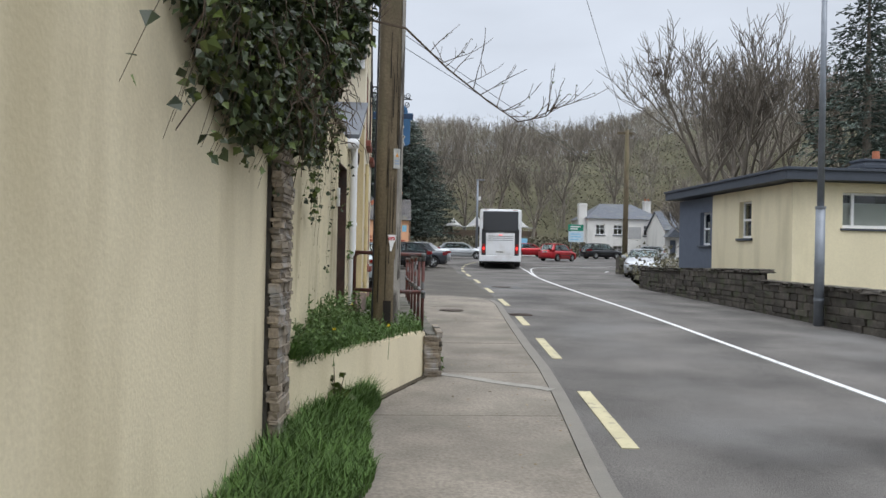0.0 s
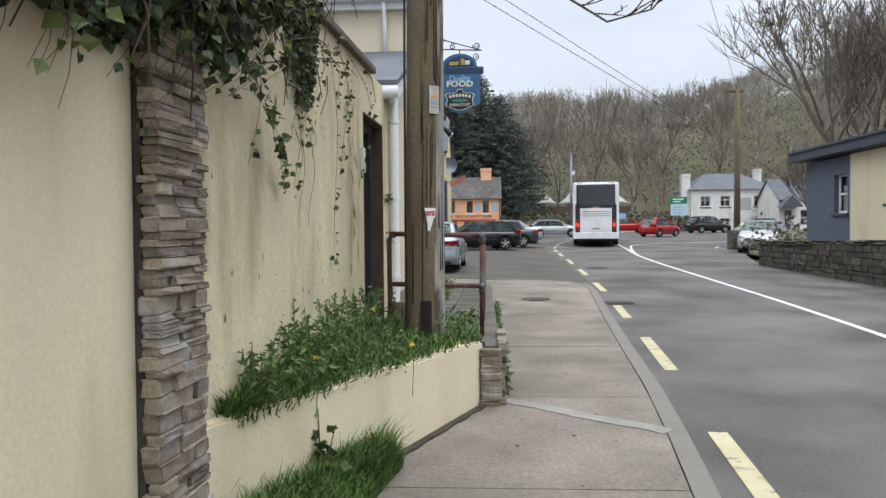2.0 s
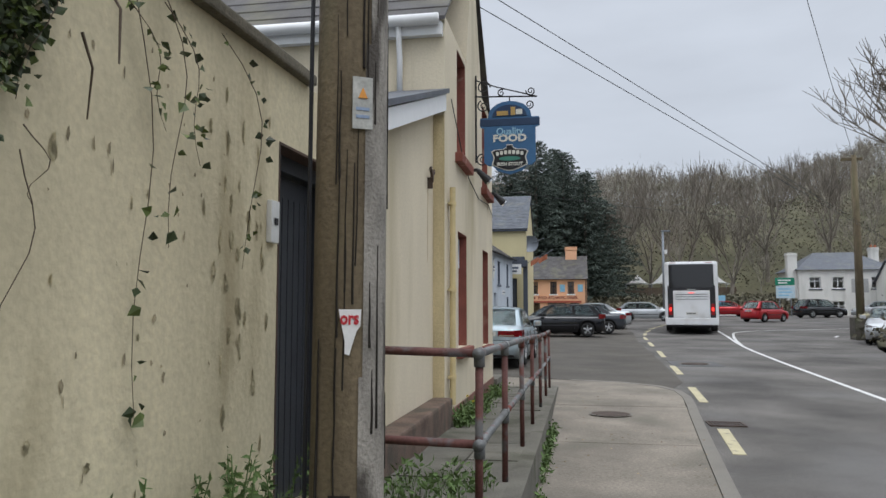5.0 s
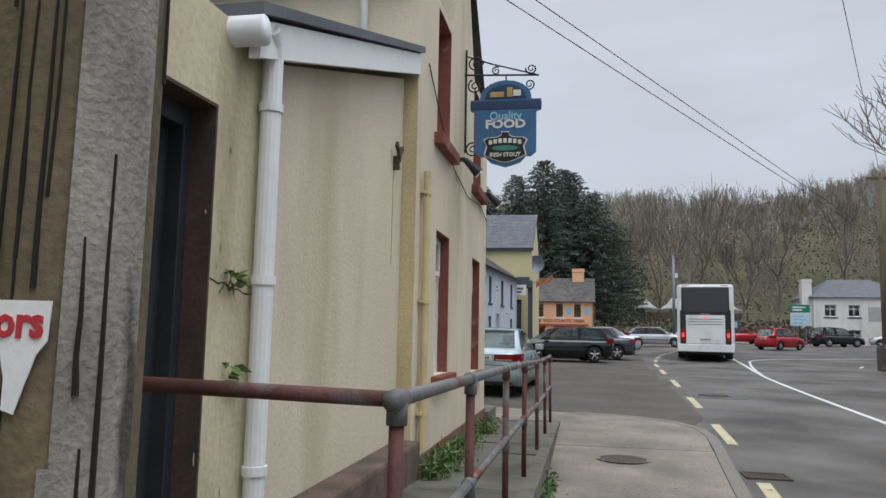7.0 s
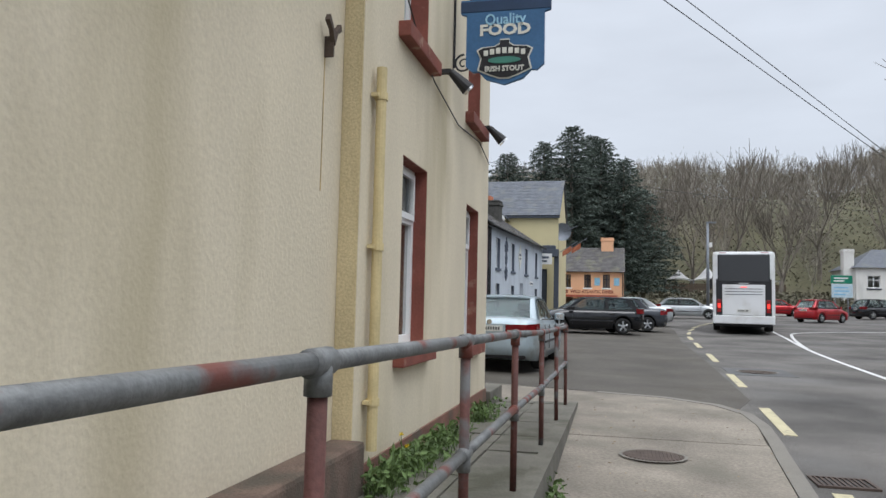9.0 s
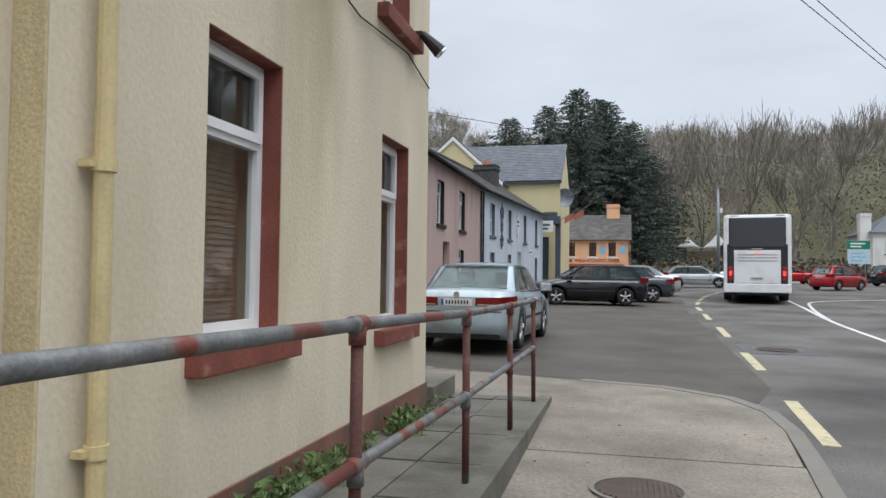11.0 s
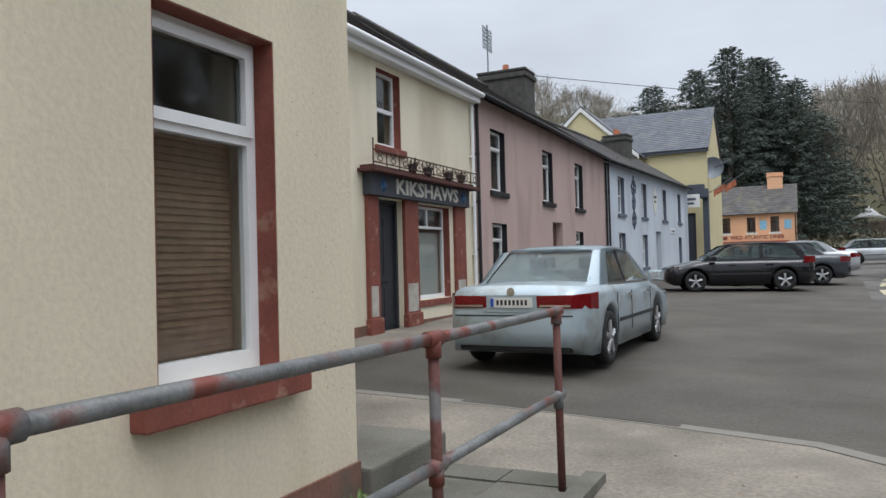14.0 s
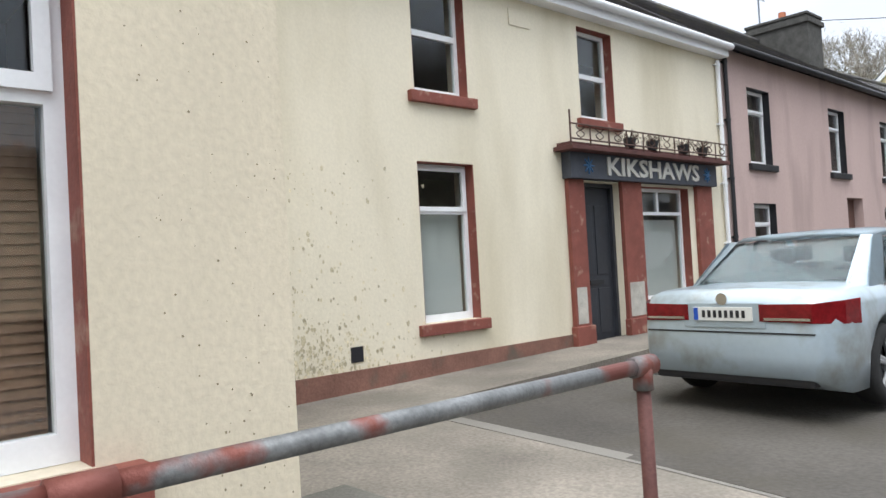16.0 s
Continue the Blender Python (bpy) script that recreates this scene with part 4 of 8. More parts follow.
bm = bmesh.new()
out = [(0.16, 0.10), (0.16, 0.62), (0.12, 0.62), (0.10, 0.76), (0.17, 0.78)]
cx, hw = 0.55, 0.42
top_arc = [(cx - 0.34 * math.cos(a), 0.92 + 0.24 * math.sin(a)) for a in [i * math.pi / 10 for i in range(11)]]
bot = [(cx + 0.40, 0.20), (cx + 0.33, 0.14), (cx + 0.27, 0.145), (cx + 0.19, 0.06), (cx, 0.0), (cx - 0.19, 0.06), (cx - 0.27, 0.145), (cx - 0.33, 0.14), (cx - 0.40, 0.20)]
shape = [(cx - 0.40, 0.74), (cx - 0.46, 0.76), (cx - 0.46, 0.90), (cx - 0.34, 0.90)] + top_arc[1:-1] + [(cx + 0.34, 0.90), (cx + 0.46, 0.90), (cx + 0.46, 0.76), (cx + 0.40, 0.74)] + bot
prism(bm, shape[::-1], 0.05, Matrix.Translation((0, -0.025, 0)))
board = part("board", bm, M_SIGNBLUE, sign)
part("mid_band", boxes((cx - 0.465, cx + 0.465, -0.03, 0.03, 0.765, 0.885), bevel=0.01), M_SIGNDARK, sign)
bm = bmesh.new()
prism(bm, [(cx - 0.27 * math.cos(a), 0.915 + 0.185 * math.sin(a)) for a in [i * math.pi / 10 for i in range(11)]][::-1], 0.01, Matrix.Translation((0, -0.035, 0)))
part("top_panel", bm, M_SIGNDARK, sign)
part("painted_loaf", boxes((cx - 0.2, cx - 0.02, -0.042, -0.036, 0.93, 1.0), (cx + 0.02, cx + 0.09, -0.042, -0.036, 0.93, 1.06), bevel=0.002), M_SIGNGOLD, sign)
part("painted_cup", boxes((cx + 0.1, cx + 0.2, -0.042, -0.036, 0.94, 1.02)), M_SIGNCREAM, sign)
lettering("lettering", "Quality", 0.16, M_SIGNSKY, sign, Matrix.Translation((cx, -0.027, 0.675)), bold=0.002, fit_width=0.42)
lettering("lettering", "FOOD", 0.155, M_SIGNCREAM, sign, Matrix.Translation((cx, -0.027, 0.565)), bold=0.006, fit_width=0.52)
crest = [(-0.29, 0.36), (-0.24, 0.39), (-0.1, 0.40), (-0.05, 0.43), (-0.05, 0.47), (0.05, 0.47), (0.05, 0.43), (0.1, 0.40), (0.24, 0.39), (0.29, 0.36), (0.25, 0.27), (0.28, 0.15), (0.17, 0.10), (0.05, 0.055), (-0.05, 0.055), (-0.17, 0.10), (-0.28, 0.15), (-0.25, 0.27)]
for nm, k, yy, mt in (("crest_rim", 1.0, -0.034, M_SIGNCREAM), ("crest", 0.93, -0.042, M_BLACK)):
    bm = bmesh.new()
    prism(bm, [(cx + x * k, 0.25 + (z - 0.25) * k) for x, z in crest], 0.014, Matrix.Translation((0, yy, 0)))
    part(nm, bm, mt, sign)
bm = bmesh.new()
prism(bm, [(cx + 0.17 * math.cos(a), 0.245 + 0.035 * math.sin(a)) for a in [i * math.tau / 16 for i in range(16)]][::-1], 0.01, Matrix.Translation((0, -0.05, 0)))
part("green_oval", bm, M_SIGNGREEN, sign)
for i in range(7):
    a = (i - 3) / 3
    bm = bmesh.new()
    box(bm, cx + a * 0.19 - 0.022, cx + a * 0.19 + 0.022, -0.05, -0.043, 0.315 - 0.02 * a * a, 0.375 - 0.025 * a * a)
    part("letter_bar", bm, M_SIGNCREAM, sign)
lettering("lettering", "IRISH STOUT", 0.075, M_SIGNCREAM, sign, Matrix.Translation((cx, -0.045, 0.155)), bold=0.002, fit_width=0.40)
bm = bmesh.new()
tube(bm, [(-0.0, 0, 1.26), (0.98, 0, 1.22)], 0.012, seg=6)
tube(bm, [(0.02, 0, 1.52), (0.35, 0, 1.40), (0.98, 0, 1.22)], 0.010, seg=6)
tube(bm, [(0.02, 0, 0.2), (0.02, 0, 1.6)], 0.014, seg=6)
tube(bm, [(cx, 0, 1.15), (cx, 0, 1.24)], 0.01, seg=6)
for a in ((0.14, 1.40, 0.11, 1.6, 0), (0.14, 1.10, 0.1, 1.6, 2), (0.42, 1.30, 0.06, 1.4, 1), (0.88, 1.31, 0.075, 1.6, 3), (0.86, 1.10, 0.075, 1.6, 3.5), (0.12, 0.24, 0.1, 1.6, 1.5)):
    scroll(bm, *a)
part("bracket", bm, M_BLACK, sign)

# pipe railing along the raised walk
RAIL_Y = (-5.50, -4.03, -2.33, -0.61, 1.29, 3.065, 4.72)
RAIL_Z = (1.302, 1.280, 1.253, 1.223, 1.172, 1.152, 1.143)
RX = 1.0
railing = thing("pipe_railing", Matrix.Translation((RX, RAIL_Y[0], 0)), "galvanised pipe railing with flaking red oxide paint", "railing", kind="")
for y, z in zip(RAIL_Y, RAIL_Z):
    bm = bmesh.new()
    lean = rnd.uniform(-0.008, 0.008)
    tube(bm, [(lean, y - RAIL_Y[0], walk_z(y) - 0.03), (0, y - RAIL_Y[0], z - 0.03)], 0.023, seg=14)
    post = part("post", bm, M_RAILRED, railing, smooth=True)
    for zz in (z, z - 0.50):
        bm = bmesh.new()
        tube(bm, [(0, y - RAIL_Y[0] - 0.055, zz), (0, y - RAIL_Y[0] + 0.055, zz)], 0.033, seg=14)
        tube(bm, [(0, y - RAIL_Y[0], zz - 0.075), (0, y - RAIL_Y[0], zz)], 0.032, seg=14)
        part("tee_joint", bm, M_RAIL, post, smooth=True)
for off in (0, -0.50):
    for i in range(6):
        bm = bmesh.new()
        tube(bm, [(0, RAIL_Y[i] - RAIL_Y[0], RAIL_Z[i] + off), (0, RAIL_Y[i + 1] - RAIL_Y[0], RAIL_Z[i + 1] + off)], 0.0245, seg=16)
        part("top_rail" if off == 0 else "mid_rail", bm, M_RAIL, railing, smooth=True)
    bm = bmesh.new()
    tube(bm, [(0, 0, 1.302 + off), (-0.92, -0.02, 1.325 + off)], 0.0245, seg=16)
    part("cross_rail", bm, M_RAILRED, railing, smooth=True)
bm = bmesh.new()
tube(bm, [(-0.92, -0.02, 0.25), (-0.92, -0.02, 1.26), (-0.90, -0.02, 1.30), (-0.86, -0.02, 1.31)], 0.023, seg=14)
part("post", bm, M_RAILRED, railing, smooth=True)

# utility pole in the planter
pole = thing("utility_pole", Matrix.Translation((0.50, -6.35, 0.25)), "weathered wooden utility pole with split grey face", "utility pole")
bm = bmesh.new()
prof = [(-0.7, 0.178), (0.3, 0.170), (2.5, 0.160), (5.5, 0.145), (11.7, 0.115)]
rings = []
for z, r in [(a + (b - a) * k / 6, ra + (rb - ra) * k / 6) for (a, ra), (b, rb) in zip(prof, prof[1:]) for k in range(6)] + [prof[-1]]:
    ring = []
    for k in range(28):
        a = k * math.tau / 28
        wob = 0.006 * noise.noise((math.cos(a) * 3, math.sin(a) * 3, z * 0.5)) - (0.007 if k % 5 == 0 else 0)
        ring.append(bm.verts.new(((r + wob) * math.cos(a) + 0.006 * z, (r + wob) * math.sin(a), z)))
    rings.append(ring)
for A, B in zip(rings, rings[1:]):
    for k in range(28):
        bm.faces.new((A[k], A[(k + 1) % 28], B[(k + 1) % 28], B[k]))
bm.faces.new(rings[-1])
part("shaft", bm, M_POLE, pole, smooth=True)
for (a0, a1, z0, z1) in ((-1.0, 0.0, 0.03, 1.0), (-0.9, 0.05, 1.0, 2.5), (-0.75, 0.1, 2.5, 4.2)):
    bm = bmesh.new()
    n = 9
    for i in range(n):
        za, zb = z0 + (z1 - z0) * i / n, z0 + (z1 - z0) * (i + 1) / n
        for k in range(4):
            b0, b1 = a0 + (a1 - a0) * k / 4, a0 + (a1 - a0) * (k + 1) / 4
            f = lambda a, z: ((0.177 - 0.0045 * z) * math.cos(a) + 0.006 * z, (0.177 - 0.0045 * z) * math.sin(a), z)
            bm.faces.new([bm.verts.new(f(*q)) for q in ((b0, za), (b1, za), (b1, zb), (b0, zb))])
    bmesh.ops.remove_doubles(bm, verts=bm.verts[:], dist=0.001)
    part("split_face", bm, M_POLEGREY, pole, "grey splintered face", smooth=True)
bm = bmesh.new()
for i in range(6):
    za, zb = 0.08 + 0.07 * i, 0.15 + 0.07 * i
    f = lambda a, z: ((0.182 - 0.0045 * z) * math.cos(a) + 0.006 * z, (0.182 - 0.0045 * z) * math.sin(a), z)
    a0, a1 = -1.72, -1.18
    for k in range(4):
        b0, b1 = a0 + (a1 - a0) * k / 4, a0 + (a1 - a0) * (k + 1) / 4
        bm.faces.new([bm.verts.new(f(*q)) for q in ((b0, za), (b1, za), (b1, zb), (b0, zb))])
bmesh.ops.remove_doubles(bm, verts=bm.verts[:], dist=0.001)
part("tar_patch", bm, M_CRACK, pole, "black tarry patch near the foot")
rnd = random.Random(3)
for i in range(26):
    a = rnd.uniform(-2.2, 0.4)
    z = rnd.uniform(0.3, 3.2)
    h = rnd.uniform(0.25, 0.9)
    bm = bmesh.new()
    w = rnd.uniform(0.003, 0.008)
    pts = [((0.176 - 0.0045 * zz) * math.cos(a + rnd.uniform(-0.02, 0.02)) + 0.006 * zz, (0.176 - 0.0045 * zz) * math.sin(a), zz) for zz in [z + h * j / 4 for j in range(5)]]
    tube(bm, pts, w, w * 0.4, 5)
    part("split", bm, M_CRACK, pole)
cab = bmesh.new()
tube(cab, [(-0.155, -0.11, 0.2), (-0.15, -0.105, 2.5), (-0.125, -0.1, 5.5), (-0.05, -0.08, 11.4)], 0.011, seg=6)
part("cable", cab, M_BLACK, pole)


def on_pole(a, z, r=0.178):
    rr = r - 0.0045 * z
    return Matrix.Translation((rr * math.cos(a) + 0.006 * z, rr * math.sin(a), z)) @ Matrix.Rotation(a + math.pi / 2, 4, "Z")


notice = part("warning_notice", boxes((-0.075, 0.075, -0.008, 0.0, -0.17, 0.17), bevel=0.002), mat("weathered_notice_plastic", (0.42, 0.42, 0.39), 0.7, var=0.2, scale=14), pole, "small weathered warning notice", m=on_pole(-1.0, 2.22) @ Matrix.Diagonal((0.62, 1, 0.7, 1)))
bm = bmesh.new()
prism(bm, [(-0.035, 0.0), (0.035, 0.0), (0.0, 0.07)], 0.004, Matrix.Translation((0, -0.013, 0.03)))
part("warning_triangle", bm, mat("warning_orange", (0.65, 0.28, 0.05), 0.6), notice)
part("text_bar", boxes((-0.05, 0.05, -0.011, -0.008, -0.05, -0.03), (-0.05, 0.05, -0.011, -0.008, -0.1, -0.08)), mat("faded_blue_print", (0.25, 0.32, 0.45), 0.7), notice)
bm = bmesh.new()
prism(bm, [(-0.07, 0.12), (-0.05, 0.03), (-0.03, -0.05), (-0.03, -0.12), (0.0, -0.13), (0.02, -0.07), (0.045, 0.0), (0.07, 0.03), (0.075, 0.12)], 0.005, Matrix.Translation((0, -0.009, 0)))
scrap = part("torn_poster", bm, M_WHITE, pole, "torn scrap of white poster", m=on_pole(-1.25, 1.20) @ Matrix.Diagonal((0.68, 1, 0.8, 1)))
lettering("lettering", "ors", 0.10, M_RED, scrap, Matrix.Translation((0.0, -0.011, 0.07)), depth=0.002, bold=0.003, fit_width=0.12)


# ---- terrace across the parking bay ----
def terrace_house(name, label, y0, y1, eave, wall_mat, roof_mat, openings, ridge=2.2, x=-3.99, turn=0.0, depth=6.0, base=-0.2, group="terraced houses"):
    M = Matrix.Translation((x, y0, 0.05)) @ Matrix.Rotation(turn, 4, "Z") @ LEFT
    h = thing(name, M, label, "house", group)
    L = y1 - y0
    part("front_wall", wall_mesh(L, base, eave, openings, 0.35), wall_mat, h)
    part("side_wall", boxes((0, 0.3, 0.352, depth, base, eave)), wall_mat, h)
    part("side_wall", boxes((L - 0.3, L, 0.352, depth, base, eave)), wall_mat, h)
    part("back_wall", boxes((0.3, L - 0.3, depth - 0.3, depth, base, eave)), wall_mat, h)
    # added inner faces in the painted-dark room colour
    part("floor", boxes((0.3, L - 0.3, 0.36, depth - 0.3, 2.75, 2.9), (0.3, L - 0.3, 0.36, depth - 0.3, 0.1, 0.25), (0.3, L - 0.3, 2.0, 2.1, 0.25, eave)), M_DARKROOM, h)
    roof_pitch(h, "roof_front", -0.02, L + 0.02, -0.22, eave - 0.02, depth / 2, eave + ridge, roof_mat)
    roof_pitch(h, "roof_back", -0.02, L + 0.02, depth + 0.2, eave - 0.02, depth / 2, eave + ridge, roof_mat, pieces=False)
    for u in (0.02, L - 0.17):
        bm = bmesh.new()
        pts = [(0.02, eave), (depth / 2, eave + ridge - 0.06), (depth - 0.02, eave)]
        vs = [[bm.verts.new((u + o, yy, zz)) for yy, zz in pts] for o in (0, 0.15)]
        bm.faces.new(vs[0])
        bm.faces.new(vs[1][::-1])
        for i in range(3):
            j = (i + 1) % 3
            bm.faces.new((vs[0][j], vs[0][i], vs[1][i], vs[1][j]))
        part("gable_peak", bm, wall_mat, h)
    bm = bmesh.new()
    tube(bm, [(0.0, depth / 2, eave + ridge + 0.04), (L, depth / 2, eave + ridge + 0.04)], 0.09, seg=8)
    part("ridge_tiles", bm, roof_mat, h)
    return h


# the cream shop
sy = 3.6
ko = [(8.08 - sy, 8.97 - sy, 0.80, 2.65), (8.10 - sy, 8.95 - sy, 3.45, 4.92), (11.17 - sy, 12.0 - sy, 3.42, 4.74)]
kd, kw = (11.05 - sy, 11.96 - sy, 0.15, 2.52), (12.49 - sy, 13.95 - sy, 0.72, 2.5)
shop = terrace_house("shop_house", "cream rendered shop house with oxblood trim and dark signboard", sy, 15.28, 5.05, M_KIK, M_SLATE_OLD, ko + [kd, kw])
for o in ko:
    window(shop, *o, style="sash" if o[2] > 3 else "transom", sill_mat=M_MAROON, surround=M_MAROON, behind="shade" if o[2] < 3 else None, bar=0.065)
window(shop, *kw, style="shop", sill_mat=M_MAROON, surround=M_MAROON, behind="shade", sill_over=0.0, sill_out=0.03, bar=0.06)
part("plinth", boxes((0.0, 10.7 - sy, -0.02, 0.0, -0.2, 0.42), (14.62 - sy, 15.28 - sy, -0.02, 0.0, -0.2, 0.42), (12.49 - sy, 14.1 - sy, -0.02, 0.0, -0.2, 0.36), bevel=0.004), M_PLINTH, shop)
for a, b in ((10.70, 11.05), (11.96, 12.47), (14.12, 14.62)):
    p = part("pilaster", boxes((a - sy, b - sy, -0.07, 0.0, 0.1, 2.55), bevel=0.012), M_MAROON, shop)
    part("pilaster_base", boxes((a - 0.03 - sy, b + 0.03 - sy, -0.11, 0.0, 0.05, 0.52), bevel=0.015), M_MAROON, p)
    part("bare_patch", boxes((a + 0.05 - sy, b - 0.08 - sy, -0.073, -0.069, 0.55, 1.05)), mat("bare_plaster", (0.42, 0.40, 0.35), 0.9, var=0.2), p)
dd = part("shop_door", boxes((kd[0] + 0.06, kd[1] - 0.06, 0.16, 0.21, 0.2, 2.46), bevel=0.005), M_DOOR, shop, "charcoal front door")
for a, b, c, d in ((0.14, 0.42, 0.35, 1.0), (0.49, 0.77, 0.35, 1.0), (0.14, 0.42, 1.2, 2.2), (0.49, 0.77, 1.2, 2.2)):
    part("door_panel", boxes((kd[0] + a, kd[0] + b, 0.148, 0.159, c, d), bevel=0.006), M_DOOR, dd)
part("letterbox", boxes((kd[0] + 0.3, kd[0] + 0.62, 0.142, 0.159, 1.06, 1.12)), M_TRIM, dd)
part("door_frame", boxes((kd[0], kd[0] + 0.06, 0.1, 0.22, 0.15, 2.52), (kd[1] - 0.06, kd[1], 0.1, 0.22, 0.15, 2.52), (kd[0], kd[1], 0.1, 0.22, 2.46, 2.52)), M_DOOR, dd)
part("door_step", boxes((kd[0], kd[1], -0.05, 0.22, 0.12, 0.2)), M_KERB, dd)
sb = part("signboard", boxes((10.66 - sy, 14.64 - sy, -0.16, 0.0, 2.54, 2.90), bevel=0.01), mat("dark_signboard", (0.055, 0.06, 0.075), 0.6, var=0.15), shop, "dark painted signboard")
lettering("lettering", "KIKSHAWS", 0.36, mat("grey_cream_letters", (0.55, 0.53, 0.48), 0.7, var=0.1), sb, Matrix.Translation((12.75 - sy, -0.165, 2.72)), depth=0.012, bold=0.008, fit_width=2.55)
for u in (11.05 - sy, 14.3 - sy):
    bm = bmesh.new()
    for k in range(8):
        a = k * math.tau / 8
        tube(bm, [(u, -0.17, 2.72), (u + 0.12 * math.cos(a), -0.17, 2.72 + 0.12 * math.sin(a))], 0.022, 0.008, 5)
    part("painted_flower", bm, M_SIGNBLUE, sb)
part("cornice", boxes((10.5 - sy, 14.8 - sy, -0.34, 0.0, 2.90, 2.96), (10.58 - sy, 14.72 - sy, -0.24, 0.0, 2.96, 3.02), bevel=0.01), mat("dark_oxblood_cornice", (0.09, 0.035, 0.03), 0.8, var=0.2), shop)
bm = bmesh.new()
for z in (3.04, 3.24):
    tube(bm, [(10.5 - sy, -0.31, z), (14.8 - sy, -0.31, z)], 0.012, seg=5)
for k in range(11):
    u = 10.5 - sy + k * 0.43
    tube(bm, [(u, -0.31, 2.94), (u, -0.31, 3.24)], 0.011, seg=5)
for k in range(10):
    u = 10.5 - sy + k * 0.43 + 0.215
    for s in (-1, 1):
        tube(bm, [(u + s * 0.09 * math.sin(t * 0.9), -0.31, 3.06 + 0.17 * t / 6 * (1 if s > 0 else 1)) for t in range(7)], 0.008, seg=4)
tube(bm, [(10.5 - sy, -0.31, 2.94), (10.5 - sy, -0.31, 3.42)], 0.013, seg=5)
part("iron_cresting", bm, mat("rusty_ironwork", (0.075, 0.04, 0.03), 0.8, var=0.25), shop)
gutter(shop, 0, 15.28 - sy, -0.26, 5.02, M_PVC)
part("fascia", boxes((0, 15.28 - sy, -0.2, -0.002, 4.86, 5.03)), M_PVC, shop)
downpipe(shop, 15.12 - sy, -0.06, 0.2, 4.8, M_PVC)
part("vent_plate", boxes((9.75 - sy, 10.15 - sy, -0.015, 0.0, 4.5, 4.72), bevel=0.004), M_KIK, shop)
# drain hole drawn as a black plate, its inner shade painted
part("drain_hole", boxes((7.05 - sy, 7.2 - sy, -0.012, -0.0, 0.5, 0.66)), M_BLACK, shop)
rnd = random.Random(17)
bm = bmesh.new()
for i in range(950):
    u = 6.05 - sy + abs(rnd.gauss(0, 0.75)) * 1.1
    z = 0.42 + abs(rnd.gauss(0, 0.28)) if rnd.random() < 0.75 else rnd.uniform(0.5, 2.6)
    r = rnd.uniform(0.003, 0.02) * rnd.choice((0.7, 1, 1.5))
    bm.faces.new([bm.verts.new((u + r * rnd.uniform(0.5, 1) * math.cos(k * math.tau / 7), -0.0025 - 0.000003 * i, z + 1.4 * r * rnd.uniform(0.5, 1) * math.sin(k * math.tau / 7))) for k in range(7)])
ob = part("mould_spot", bm, mat("olive_mould", (0.53, 0.47, 0.32), 0.95, var=0.25, per_island=0.25), shop)
ob["kind"] = "stuff"
for k, u in enumerate((12.0, 12.6, 13.5, 14.1)):
    pot = thing("flower_basket", Matrix.Translation((-3.99 + 0.22, u, 3.07)), "small withered plant pot on the shop cornice", "plant pot", "cornice pots")
    bm = bmesh.new()
    tube(bm, [(0, 0, 0), (0, 0, 0.14)], 0.07, 0.10, 10)
    part("pot", bm, M_TRIM, pot)
    bm = bmesh.new()
    for i in range(22):
        a = random.uniform(0, 6.28)
        tube(bm, [(0, 0, 0.12), (0.1 * math.cos(a), 0.1 * math.sin(a), random.uniform(0.12, 0.26)), (0.17 * math.cos(a), 0.17 * math.sin(a), random.uniform(0.02, 0.2))], 0.005, 0.003, 4)
    part("stems", bm, M_TWIG, pot)

# the pink house
py = 15.30
po_u = [(16.3, 17.25), (20.2, 21.15), (23.55, 24.5)]
po = [(a - py, b - py, 3.05, 4.5) for a, b in po_u] + [(16.3 - py, 17.25 - py, 0.95, 2.3), (23.5 - py, 24.4 - py, 1.1, 2.3)]
pdoor = (21.0 - py, 22.0 - py, 0.3, 2.5)
pink = terrace_house("pink_house", "dusty pink rendered terraced house with black window trim", py, 27.7, 5.1, M_PINK, M_SLATE_OLD, po + [pdoor])
for o in po:
    window(pink, *o, style="transom", sill_mat=M_BLACK, surround=M_BLACK, bar=0.06)
part("front_door", boxes((pdoor[0] + 0.03, pdoor[1] - 0.03, 0.2, 0.25, 0.3, 2.48), bevel=0.005), mat("brown_door_paint", (0.12, 0.06, 0.045), 0.6), pink)
downpipe(pink, 0.1, -0.06, 0.3, 4.9, M_BLACK)
downpipe(pink, 12.3, -0.06, 0.4, 4.9, M_BLACK)
gutter(pink, 0, 12.4, -0.26, 5.05, M_BLACK)
ch = chimney(pink, 8.3, 9.3, 1.6, 3.3, 5.8, 7.75, M_CHIM, 1)
bm = bmesh.new()
tube(bm, [(8.8, 3.1, 7.7), (8.8, 3.1, 9.6)], 0.025, seg=6)
for i in range(6):
    box(bm, 8.4, 9.2, 3.09, 3.11, 8.75 + i * 0.13, 8.762 + i * 0.13)
for i in range(9):
    box(bm, 8.4 + i * 0.1, 8.41 + i * 0.1, 3.1, 3.12, 8.7, 9.5)
part("aerial", bm, M_STEELPOLE, pink)

